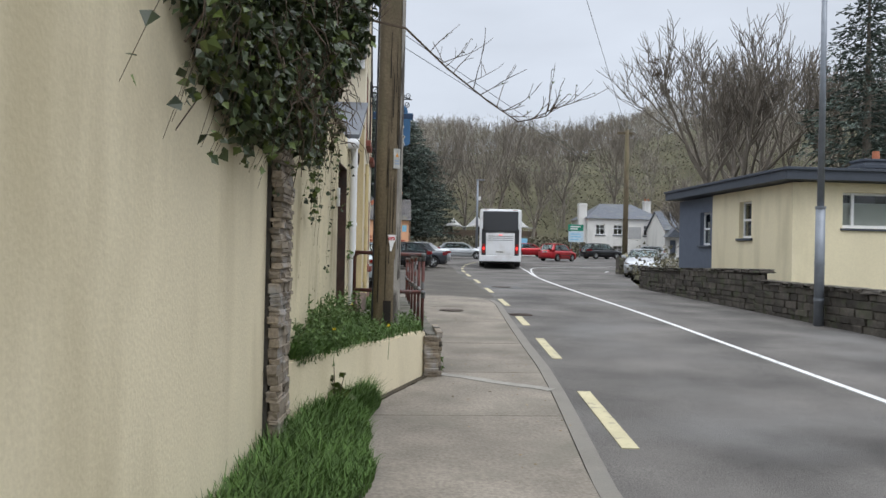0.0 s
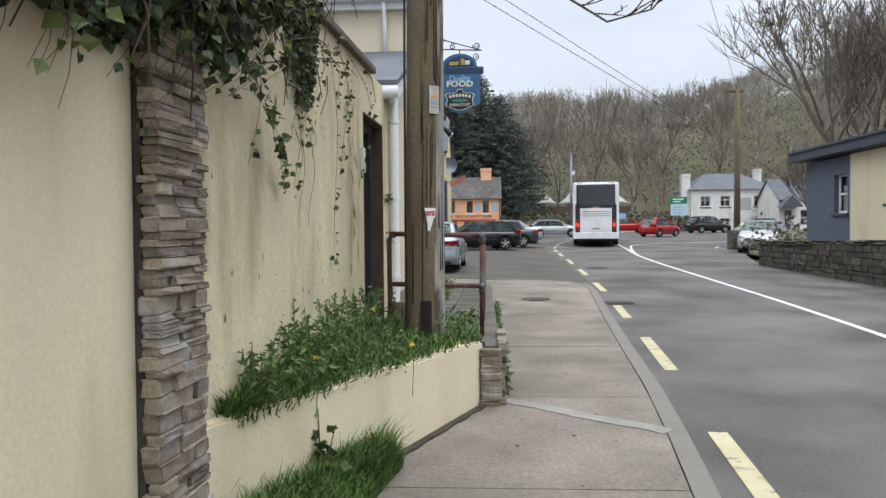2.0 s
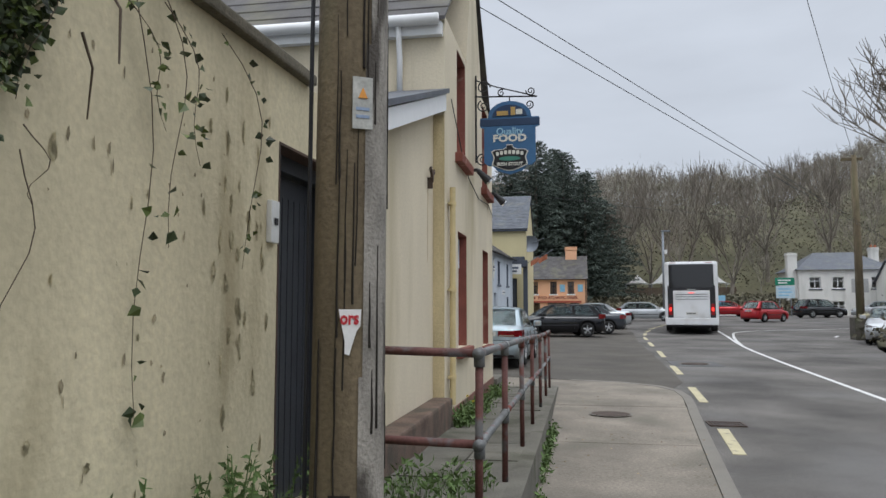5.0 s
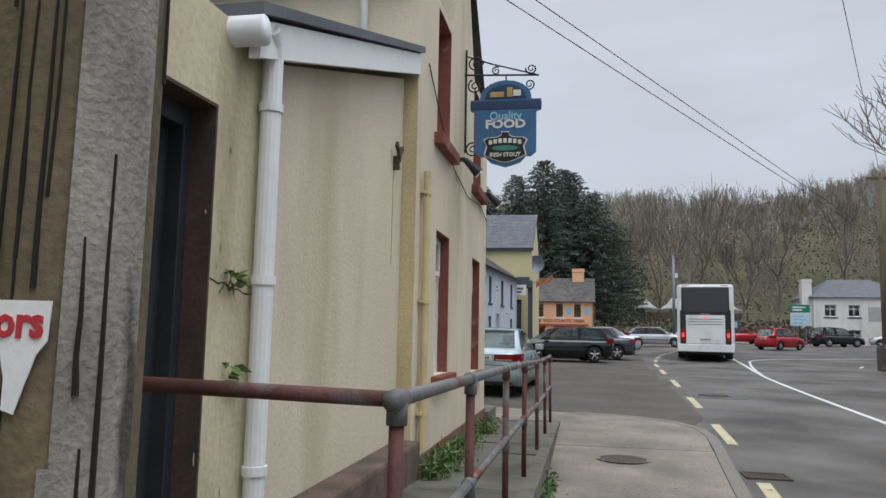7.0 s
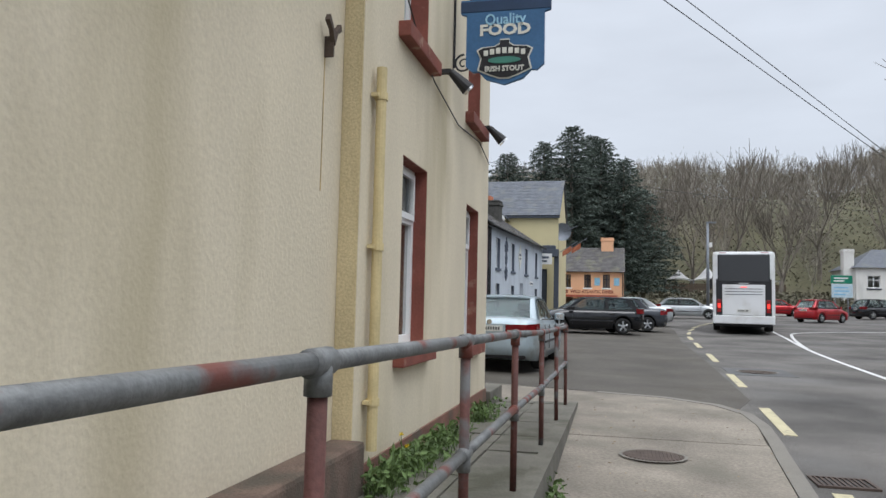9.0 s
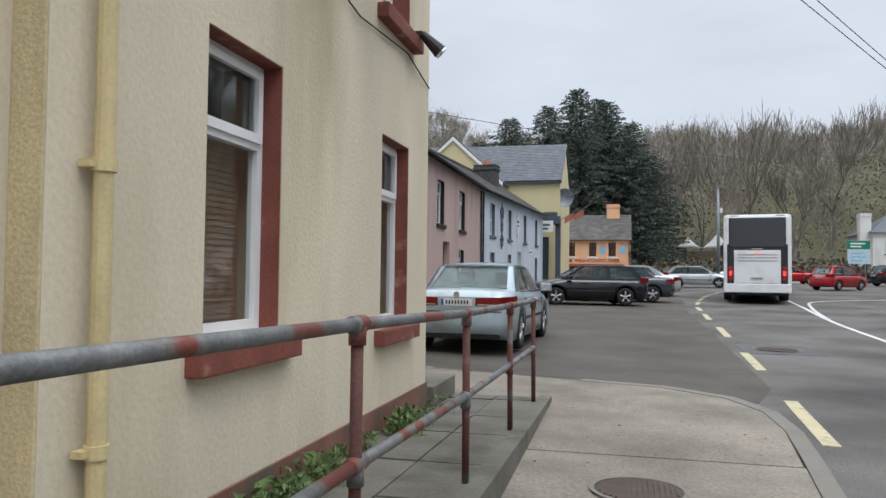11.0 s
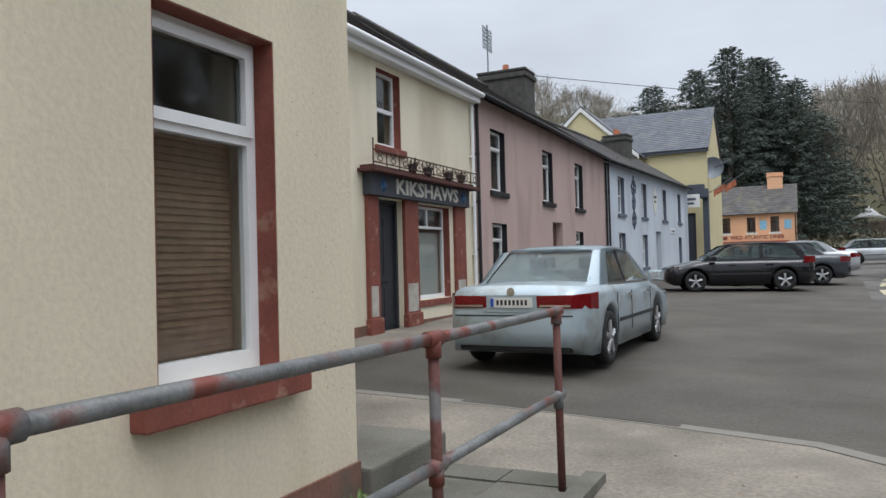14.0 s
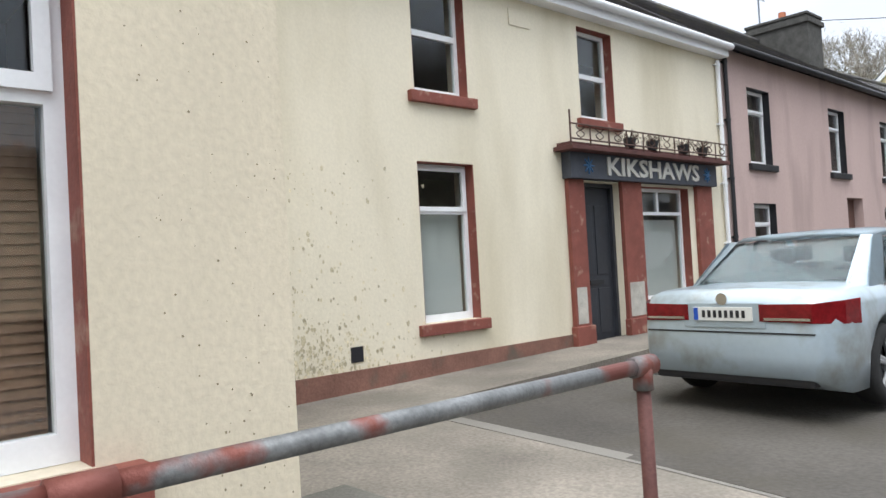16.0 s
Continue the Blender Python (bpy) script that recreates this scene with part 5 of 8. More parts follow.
# the pale blue house, turned slightly to the street
by, turn = 27.75, -math.atan(0.08)
wins = [(1.5, 2.35), (4.9, 5.7), (8.5, 9.3), (11.7, 12.4)]
bo = [(a, b, 3.15, 4.6) for a, b in wins] + [(a, b, 1.0, 2.4) for a, b in (wins[0], wins[1], wins[3])]
bdoor = (7.2, 8.1, 0.5, 2.6)
blue = terrace_house("blue_house", "pale blue rendered terraced house with painted wall ornaments", by, by + 14.1, 5.05, M_BLUE, M_SLATE_OLD, bo + [bdoor], x=-3.97, turn=turn, ridge=1.9, depth=5.4, base=0.0)
for o in bo:
    window(blue, *o, style="sash", sill_mat=M_GREYW, surround=M_GREYW, bar=0.06)
part("front_door", boxes((7.23, 8.07, 0.2, 0.25, 0.5, 2.58)), mat("pale_grey_door", (0.45, 0.47, 0.5), 0.6), blue)
gutter(blue, 0, 14.1, -0.26, 5.0, M_BLACK)
downpipe(blue, 0.15, -0.06, 0.4, 4.9, M_BLACK)
chimney(blue, 8.2, 9.1, 1.5, 2.7, 5.8, 7.3, M_CHIM, 2)
bm = bmesh.new()
for z, r in ((4.3, 0.34), (3.7, 0.2), (3.0, 0.28)):
    pts = [(3.6 + r * math.sin(a) * (1 if k % 2 else 0.6), -0.03, z + 0.3 * math.cos(a)) for k, a in enumerate([i * math.tau / 14 for i in range(15)])]
    tube(bm, pts, 0.03, seg=5)
tube(bm, [(3.6, -0.03, 2.6), (3.6, -0.03, 4.8)], 0.03, seg=5)
part("wall_ornament", bm, M_GREYW, blue, "dark scrolled ornament on the wall")
bm = bmesh.new()
prism(bm, [(7.1, 3.3), (7.55, 4.0), (7.1, 4.7), (6.65, 4.0)], 0.02, Matrix.Translation((0, -0.025, 0)))
dia = part("diamond_sign", bm, M_SIGNCREAM, blue, "cream diamond sign with worn lettering")
part("letter_bar", boxes((6.85, 7.35, -0.03, -0.025, 4.08, 4.2), (6.9, 7.3, -0.03, -0.025, 3.88, 3.98)), M_GREYW, dia)
sg = part("small_sign", boxes((10.0, 10.9, -0.03, 0.0, 2.55, 2.8)), M_WHITE, blue)
part("letter_bar", boxes((10.1, 10.8, -0.034, -0.03, 2.63, 2.72)), M_GREYW, sg)

# raised pavement before the shop
bm = bmesh.new()
slab(bm, [(-4.04, 4.4), (-2.75, 4.4), (-2.85, 8), (-2.95, 15.3), (-3.15, 28), (-2.3, 42), (-2.9, 42), (-4.04, 28)], lambda x, y: ground_z(y) + 0.20, 0.5)
tagged(part("terrace_pavement", bm, M_CONC), "narrow worn concrete pavement before the terrace", "pavement", kind="structure")

# tall yellow house beyond the terrace
GB = Matrix.Translation((-14.0, 44.0, 0.6))
gab = thing("gable_house", GB, "tall pale yellow house with a blue-grey slate roof", "house")
part("front_wall", wall_mesh(12.0, -0.4, 7.0, [(10.4, 11.3, 0.6, 3.3)], 0.35), M_GABLE, gab)
part("side_wall", boxes((11.65, 12.0, 0.352, 8.5, -0.4, 7.0)), M_GABLE, gab)
part("side_wall", boxes((0.0, 0.35, 0.352, 8.5, -0.4, 7.0)), M_GABLE, gab)
part("back_wall", boxes((0.35, 11.65, 8.2, 8.5, -0.4, 7.0)), M_GABLE, gab)
roof_pitch(gab, "roof_front", -0.2, 12.12, -0.25, 6.9, 4.25, 9.95, M_SLATE)
roof_pitch(gab, "roof_back", -0.2, 12.12, 8.75, 6.9, 4.25, 9.95, M_SLATE, pieces=False)
bm = bmesh.new()
prism(bm, [(0.35, 7.0), (8.2, 7.0), (4.25, 9.85)], 0.34, Matrix.Rotation(radians(90), 4, "Z") @ Matrix.Translation((0, -12.0, 0)))
part("gable_peak", bm, M_GABLE, gab)
bm = bmesh.new()
prism(bm, [(3.1, 5.0), (8.5, 5.0), (8.5, 6.6), (5.6, 9.35), (3.1, 7.0)], 2.6, Matrix.Translation((0, -2.6, 0)))
part("cross_gable", bm, M_GABLE, gab)
bm = bmesh.new()
prism(bm, [(5.6, 9.42), (5.6, 9.18), (8.75, 6.25), (8.75, 6.5)], 0.1, Matrix.Translation((0, -2.72, 0)))
prism(bm, [(5.6, 9.18), (5.6, 9.42), (2.8, 6.85), (2.8, 6.6)], 0.1, Matrix.Translation((0, -2.72, 0)))
part("bargeboard", bm, M_WHITE, gab, "white bargeboard")
for s, xa in ((1, 8.75), (-1, 2.75)):
    bm = bmesh.new()
    prism(bm, [(5.6, 9.42), (xa, 6.5 if s > 0 else 6.85), (xa, 6.58 if s > 0 else 6.93), (5.6, 9.52)][::s], 4.5, Matrix.Translation((0, -2.65, 0)))
    part("cross_roof", bm, M_SLATE, gab)
part("soffit", boxes((-0.2, 12.1, -0.24, 0.0, 6.72, 6.84)), M_FASCIA, gab)
part("gate_door", boxes((10.42, 11.28, 0.1, 0.2, -0.2, 3.28)), M_FASCIA, gab)
pubsign = thing("projecting_sign", Matrix.Translation((-2.6, 42.6, 4.35)), "dark shopfront canopy with a white name panel", "sign")
part("canopy", boxes((-0.6, 0.75, -0.4, 0.4, 0.25, 0.75), (-0.3, 0.55, -0.3, 0.4, 0.75, 1.0), bevel=0.04), M_FASCIA, pubsign)
pn_ = part("name_panel", boxes((-1.0, 0.35, -0.46, -0.42, -0.25, 0.45), bevel=0.01), M_WHITE, pubsign)
part("letter_bar", boxes((-0.8, 0.15, -0.465, -0.46, 0.12, 0.26), (-0.7, 0.05, -0.465, -0.46, -0.1, 0.02)), M_GREYW, pn_)
part("post", boxes((0.45, 0.75, -0.1, 0.3, -3.7, 0.25)), M_FASCIA, pubsign)
dish = thing("satellite_dish", Matrix.Translation((-1.75, 44.3, 6.4)), "pale grey satellite dish on a wall arm", "satellite dish")
bm = bmesh.new()
for k in range(5):
    r0, r1 = 0.12 * k, 0.12 * (k + 1)
    for i in range(18):
        a0, a1 = i * math.tau / 18, (i + 1) * math.tau / 18
        vs = [bm.verts.new((r * math.cos(a), -0.5 * r * r, r * math.sin(a))) for r, a in ((r0, a0), (r1, a0), (r1, a1), (r0, a1))]
        bm.faces.new(vs)
bmesh.ops.remove_doubles(bm, verts=bm.verts[:], dist=0.002)
bmesh.ops.solidify(bm, geom=bm.faces[:], thickness=0.02)
part("bowl", bm, M_STEELPOLE, dish)
bm = bmesh.new()
tube(bm, [(-0.3, 0.4, -0.2), (0, 0.05, 0), (1.0, -0.5, 0.35)], 0.03, seg=6)
part("arm", bm, M_STEELPOLE, dish)
for k in range(2):
    fl = thing("small_flag", Matrix.Translation((-1.6 + k * 0.6, 43.8, 5.2 + 0.2 * k)), "small orange and white flag on a slanted pole", "flag", "wall flags")
    bm = bmesh.new()
    tube(bm, [(-0.5, 0.3, -0.3), (0.9, -0.3, 0.5)], 0.02, seg=5)
    part("flag_pole", bm, M_STEELPOLE, fl)
    bm = bmesh.new()
    rws = [[bm.verts.new((-0.1 + i * 0.15, 0.1 - i * 0.06 + 0.04 * math.sin(i * 1.5 + j), -0.12 + i * 0.085 - j * 0.12)) for j in range(4)] for i in range(5)]
    for a, b in zip(rws, rws[1:]):
        for j in range(3):
            bm.faces.new((a[j], a[j + 1], b[j + 1], b[j]))
    part("cloth", bm, M_TERRA, fl)

# orange diner
OB = Matrix.Translation((-3.35, 58.0, 0.9))
orr = thing("orange_house", OB, "peach orange diner with a dark slate roof", "house")
oo = [(0.85, 1.42, 2.15, 3.25), (2.55, 3.12, 2.15, 3.25), (4.1, 4.67, 2.15, 3.25)]
og = [(0.3, 1.6, 0.35, 1.35), (2.3, 3.9, 0.35, 1.35), (4.3, 5.1, 0.1, 1.35)]
part("front_wall", wall_mesh(5.8, -0.5, 3.55, oo + og, 0.35), M_ORANGE, orr)
part("side_wall", boxes((5.45, 5.8, 0.352, 6, -0.5, 3.55)), M_ORANGE, orr)
part("side_wall", boxes((0, 0.35, 0.352, 6, -0.5, 3.55)), M_ORANGE, orr)
part("back_wall", boxes((0.35, 5.45, 5.7, 6, -0.5, 3.55)), M_ORANGE, orr)
for o in oo:
    window(orr, *o, style="cross", frame_mat=M_FASCIA, sill_mat=M_WHITE, bar=0.05)
for o in og:
    window(orr, *o, style="plain", frame_mat=M_FASCIA, bar=0.06)
roof_pitch(orr, "roof_front", -0.1, 5.9, -0.25, 3.5, 3.0, 5.75, M_SLATE_OLD)
roof_pitch(orr, "roof_back", -0.1, 5.9, 6.25, 3.5, 3.0, 5.75, M_SLATE_OLD, pieces=False)
bm = bmesh.new()
prism(bm, [(0.0, 3.55), (5.9, 3.55), (3.0, 5.7)], 0.3, Matrix.Rotation(radians(90), 4, "Z") @ Matrix.Translation((0, -5.8, 0)))
part("gable_peak", bm, M_ORANGE, orr)
chimney(orr, 3.9, 4.95, 2.5, 3.4, 5.3, 6.55, M_ORANGE, 0)
bd = part("signboard", boxes((0.25, 5.3, -0.06, 0.0, 1.55, 2.0)), M_ORANGE, orr)
lettering("lettering", "WILD ATLANTIC DINER", 0.36, mat("dark_red_letters", (0.22, 0.04, 0.03), 0.7), bd, Matrix.Translation((3.2, -0.065, 1.8)), depth=0.01, bold=0.01, fit_width=3.6)
part("letter_bar", boxes((0.45, 1.2, -0.07, -0.06, 1.68, 1.92)), M_MAROON, bd)
part("shop_fascia", boxes((0.25, 5.3, -0.08, 0.0, 1.37, 1.53)), mat("brick_red_fascia", (0.40, 0.10, 0.06), 0.7), orr)
for a in (3.4, 5.0):
    b_ = part("wall_notice", boxes((a, a + 0.45, -0.03, 0, 2.35, 3.0)), M_ROADBLUE, orr)
downpipe(orr, 5.72, -0.06, 0, 3.4, M_BLACK)

# ---- across the road: low stone wall, lamp post and bungalow ----
rw = thing("roadside_wall", label="low dark rubble stone wall along the road", category="wall", kind="structure")
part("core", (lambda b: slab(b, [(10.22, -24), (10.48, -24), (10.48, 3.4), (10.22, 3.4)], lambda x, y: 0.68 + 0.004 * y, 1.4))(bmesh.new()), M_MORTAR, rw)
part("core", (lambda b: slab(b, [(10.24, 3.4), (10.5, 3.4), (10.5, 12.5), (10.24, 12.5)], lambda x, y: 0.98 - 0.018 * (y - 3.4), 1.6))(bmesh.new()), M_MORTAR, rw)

lp = thing("lamp_post", Matrix.Translation((10.0, 0.2, ground_z(0.2) - 0.03)), "tall galvanised steel street lamp post", "lamp post")
bm = bmesh.new()
tube(bm, [(0, 0, 0), (0, 0, 2.6)], 0.105, 0.10, 16)
part("base_shaft", bm, M_STEELPOLE, lp, smooth=True)
bm = bmesh.new()
tube(bm, [(0, 0, 2.6), (0, 0, 8.5)], 0.075, 0.05, 16)
part("shaft", bm, M_STEELPOLE, lp, smooth=True)
bm = bmesh.new()
for z in (0.55, 1.35, 2.58):
    tube(bm, [(0, 0, z), (0, 0, z + 0.05)], 0.112, seg=16)
part("band", bm, M_STEELPOLE, lp)
bm = bmesh.new()
tube(bm, [(0, 0, 8.45), (-0.3, 0, 8.75), (-1.0, 0, 8.85)], 0.035, seg=8)
arm = part("arm", bm, M_STEELPOLE, lp)
part("lamp_head", boxes((-1.6, -0.95, -0.13, 0.13, 8.8, 8.92), bevel=0.03), M_STEELPOLE, arm)

BU = Matrix.Translation((11.72, 4.38, -0.12))
bung = thing("bungalow", BU, "cream bungalow with a slate grey end and dark flat eaves", "house")
wside = wall_mesh(5.15, -0.2, 3.62, [(5.15 - 3.16, 5.15 - 2.36, 2.1, 3.26)], 0.3)
SIDE = Matrix.Translation((0, 5.15, 0)) @ Matrix.Rotation(radians(-90), 4, "Z")
wside.transform(SIDE)
part("side_wall", wside, M_BUNG, bung)
wg = wall_mesh(2.95, -0.2, 3.6, [(2.95 - 1.02, 2.95 - 0.19, 1.9, 3.07)], 0.3)
SIDE2 = Matrix.Translation((0.012, 8.1, 0)) @ Matrix.Rotation(radians(-90), 4, "Z")
wg.transform(SIDE2)
part("grey_wall", wg, M_GREYW, bung)
bm = wall_mesh(11.7, -0.2, 3.64, [(1.15, 3.6, 2.37, 3.38)], 0.3)
bm.transform(Matrix.Translation((0.301, 0, 0)))
part("front_wall", bm, M_BUNG, bung)
part("far_wall", boxes((0.3, 12.0, 7.8, 8.1, -0.2, 3.6)), M_GREYW, bung)
part("back_wall", boxes((11.7, 12.0, 0.31, 7.79, -0.2, 3.6)), M_BUNG, bung)
# added inner walls, darkness in their colour so the windows read dark
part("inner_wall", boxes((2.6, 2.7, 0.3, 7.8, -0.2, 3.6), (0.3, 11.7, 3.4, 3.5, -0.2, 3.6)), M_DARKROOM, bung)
bm = bmesh.new()
box(bm, -0.42, 12.4, -0.42, 8.5, 3.66, 3.92, 0.01)
box(bm, -0.47, 12.45, -0.47, 8.55, 3.92, 4.0, 0.01)
part("flat_roof", bm, M_FASCIA, bung, "dark grey roof edge")
w = window(bung, 1.45, 3.9, 2.37, 3.38, style="plain", sill_mat=M_FASCIA, behind="shade", bar=0.07, sill_out=0.05, sill_over=0.06, sill_h=0.07)
part("mullion", boxes((1.78, 1.86, 0.13, 0.2, 2.37, 3.38)), M_PVC, w)
for a, b, c, d, MM in ((5.15 - 3.16, 5.15 - 2.36, 2.1, 3.26, SIDE), (2.95 - 1.02, 2.95 - 0.19, 1.9, 3.07, SIDE2)):
    w = window(bung, a, b, c, d, style="sash", sill_mat=M_FASCIA, behind="shade" if c < 2 else None, bar=0.06, sill_h=0.08)
    w.matrix_basis = MM
chimney(bung, 3.4, 4.6, 2.0, 2.7, 3.9, 4.55, M_FASCIA, 1)
bm = bmesh.new()
slab(bm, [(10.5, -30), (60, -30), (60, 30), (17, 30), (12.6, 18), (10.5, 12.4)], lambda x, y: 0.35, 0.3)
tagged(part("bungalow_yard", bm, M_GROUND), "rough ground round the bungalow", "ground", kind="structure")

# ---- the far side of the junction ----
bm = bmesh.new()
slab(bm, [(5.5, 66), (21, 66.5), (21, 67), (5.5, 66.5)], lambda x, y: 1.45, 0.8)
tagged(part("low_white_wall", bm, M_WHITEWALL), "low white painted wall beyond the junction", "wall", kind="structure")
bm = bmesh.new()
slab(bm, [(-2, 69.5), (18, 69.5), (26, 82), (26, 86), (-8, 86)], lambda x, y: 2.2 + 0.05 * (y - 69.5), 2.5)
tagged(part("raised_bank", bm, M_GROUND), "overgrown bank behind the low wall", "ground", kind="structure")
fence = thing("board_fence", Matrix.Translation((7.0, 76.5, 2.4)), "brown board fence below the white tents", "fence")
for i in range(46):
    part("board", boxes((i * 0.26, i * 0.26 + 0.24, 0, 0.03, 0, 1.75)), M_FENCE, fence)
part("rail", boxes((0, 12.0, 0.03, 0.08, 1.3, 1.4), (0, 12.0, 0.03, 0.08, 0.3, 0.4)), M_FENCE, fence)


def tent(x, y, z, w, h):
    t = thing("tent", Matrix.Translation((x, y, z)), "white peaked canvas tent behind the fence", "tent", "white tents")
    bm = bmesh.new()
    n = 8
    G_ = [[bm.verts.new(((i / n - 0.5) * w, (j / n - 0.5) * w, h * max(0, 1 - 2 * math.hypot(i / n - 0.5, j / n - 0.5)) ** 1.7 - 0.35 * (abs(i / n - 0.5) * 2) ** 2 * 0.5)) for i in range(n + 1)] for j in range(n + 1)]
    for j in range(n):
        for i in range(n):
            bm.faces.new((G_[j][i], G_[j][i + 1], G_[j + 1][i + 1], G_[j + 1][i]))
    bmesh.ops.solidify(bm, geom=bm.faces[:], thickness=0.03)
    part("canopy", bm, M_TENT, t, smooth=True)
    for sx in (-1, 1):
        for sy_ in (-1, 1):
            part("leg", boxes((sx * w * 0.47 - 0.04, sx * w * 0.47 + 0.04, sy_ * w * 0.47 - 0.04, sy_ * w * 0.47 + 0.04, -2.6, -0.1)), M_STEELPOLE, t)


for x, w, h in ((8.6, 3.0, 1.0), (11.6, 3.4, 1.4), (14.6, 3.4, 1.5), (17.5, 2.6, 0.8)):
    tent(x, 79.5, 4.75, w, h)

WH = Matrix.Translation((24.2, 72.0, 0.9))
wh = thing("white_house", WH, "white two-storey house with a hipped slate roof", "house", "white houses")
wo = [(1.0, 2.1, 2.9, 4.1), (3.2, 4.3, 2.9, 4.1), (6.9, 8.1, 2.9, 4.1), (1.0, 2.1, 0.3, 1.6), (3.2, 4.3, 0.3, 1.6), (6.9, 8.1, 0.3, 1.6)]
part("front_wall", wall_mesh(9.2, -0.6, 4.9, wo, 0.35), M_WHITEWALL, wh)
part("side_wall", boxes((0, 0.35, 0.352, 8, -0.6, 4.9)), M_WHITEWALL, wh)
part("side_wall", boxes((8.85, 9.2, 0.352, 8, -0.6, 4.9)), M_WHITEWALL, wh)
part("back_wall", boxes((0.35, 8.85, 7.7, 8, -0.6, 4.9)), M_WHITEWALL, wh)
for o in wo:
    window(wh, *o, style="cross", sill_mat=M_FASCIA, bar=0.07)
bm = bmesh.new()
c4 = [bm.verts.new(p) for p in ((-0.3, -0.3, 4.85), (9.5, -0.3, 4.85), (9.5, 8.3, 4.85), (-0.3, 8.3, 4.85))]
r2 = [bm.verts.new(p) for p in ((2.6, 4, 6.9), (6.6, 4, 6.9))]
for f in ((c4[0], c4[1], r2[1], r2[0]), (c4[1], c4[2], r2[1]), (c4[2], c4[3], r2[0], r2[1]), (c4[3], c4[0], r2[0]), c4[::-1]):
    bm.faces.new(f)
part("roof", bm, M_SLATE, wh)
chimney(wh, -0.9, 0.05, 0.6, 1.6, -0.6, 6.6, M_WHITEWALL, 0)
chimney(wh, 8.2, 9.0, 3.5, 4.3, 5.5, 7.3, M_WHITEWALL, 2)
part("grey_panel", boxes((5.0, 6.6, -0.03, 0.0, 2.5, 3.9)), mat("grey_panel_render", (0.40, 0.40, 0.40), 0.9), wh)
WH2 = Matrix.Translation((31.5, 66.0, 1.0))
wh2 = thing("porch_house", WH2, "white cottage with a gabled entrance porch", "house", "white houses")
part("front_wall", wall_mesh(8, -0.6, 3.4, [(0.6, 1.3, 0.2, 2.2), (2.2, 3.0, 0.6, 2.2), (3.3, 4.1, 0.6, 2.2), (5.6, 6.6, 0.8, 2.2)], 0.3), M_WHITEWALL, wh2)
part("side_wall", boxes((0, 0.3, 0.302, 6, -0.6, 3.4)), M_WHITEWALL, wh2)
part("side_wall", boxes((7.7, 8, 0.302, 6, -0.6, 3.4)), M_WHITEWALL, wh2)
part("back_wall", boxes((0.3, 7.7, 5.7, 6, -0.6, 3.4)), M_WHITEWALL, wh2)
roof_pitch(wh2, "roof_front", -0.2, 8.2, -0.3, 3.3, 3, 5.6, M_SLATE)
roof_pitch(wh2, "roof_back", -0.2, 8.2, 6.3, 3.3, 3, 5.6, M_SLATE, pieces=False)
part("gable_peak", (lambda b: prism(b, [(0.0, 3.4), (6.0, 3.4), (3.0, 5.5)], 0.3, Matrix.Rotation(radians(90), 4, "Z") @ Matrix.Translation((0, -0.3, 0))))(bmesh.new()), M_WHITEWALL, wh2)
for o in ((2.2, 3.0, 0.6, 2.2), (3.3, 4.1, 0.6, 2.2), (5.6, 6.6, 0.8, 2.2)):
    window(wh2, *o, style="sash", bar=0.07)
part("front_door", boxes((0.63, 1.27, 0.15, 0.2, -0.2, 2.18)), M_GREYW, wh2)
pr = bmesh.new()
prism(pr, [(-0.3, 2.5), (1.9, 2.5), (0.8, 3.7)], 1.4, Matrix.Translation((0, -1.5, 0)))
part("porch_roof", pr, M_SLATE, wh2)

fs = thing("direction_sign", Matrix.Translation((20.6, 63.5, 1.0)), "green and pale blue road direction sign on a post", "road sign")
p_ = part("green_panel", boxes((-0.85, 0.85, -0.03, 0.03, 2.9, 3.6), bevel=0.02), M_ROADGREEN, fs)
part("letter_bar", boxes((-0.6, 0.5, -0.036, -0.03, 3.3, 3.42), (-0.6, 0.2, -0.036, -0.03, 3.06, 3.18)), M_WHITE, p_)
p_ = part("blue_panel", boxes((-0.8, 0.85, -0.03, 0.03, 1.7, 2.85), bevel=0.02), mat("pale_sign_face", (0.50, 0.62, 0.70), 0.5), fs)
part("letter_bar", boxes((-0.6, 0.5, -0.036, -0.03, 2.5, 2.62), (-0.6, 0.6, -0.036, -0.03, 2.2, 2.32), (-0.6, 0.3, -0.036, -0.03, 1.9, 2.02)), M_ROADBLUE, p_)
for x in (-0.5, 0.5):
    bm = bmesh.new()
    tube(bm, [(x, 0.06, -0.3), (x, 0.06, 3.5)], 0.045, seg=8)
    part("post", bm, M_STEELPOLE, fs)
nb = thing("notice_board", Matrix.Translation((13.2, 67.2, 1.2)), "white and blue notice boards beyond the low wall", "notice board")
part("white_board", boxes((-0.3, 1.3, 0, 0.05, 0.5, 1.85), bevel=0.01), M_WHITE, nb)
part("picture_patch", boxes((0.1, 1.1, -0.006, 0.0, 0.95, 1.4)), M_FASCIA, nb)
part("blue_board", boxes((1.6, 2.8, 0, 0.05, 0.45, 1.85), bevel=0.01), M_ROADBLUE, nb)
part("leg", boxes((-0.2, -0.1, 0.05, 0.1, -0.5, 1.7), (2.6, 2.7, 0.05, 0.1, -0.5, 1.7)), M_TRIM, nb)

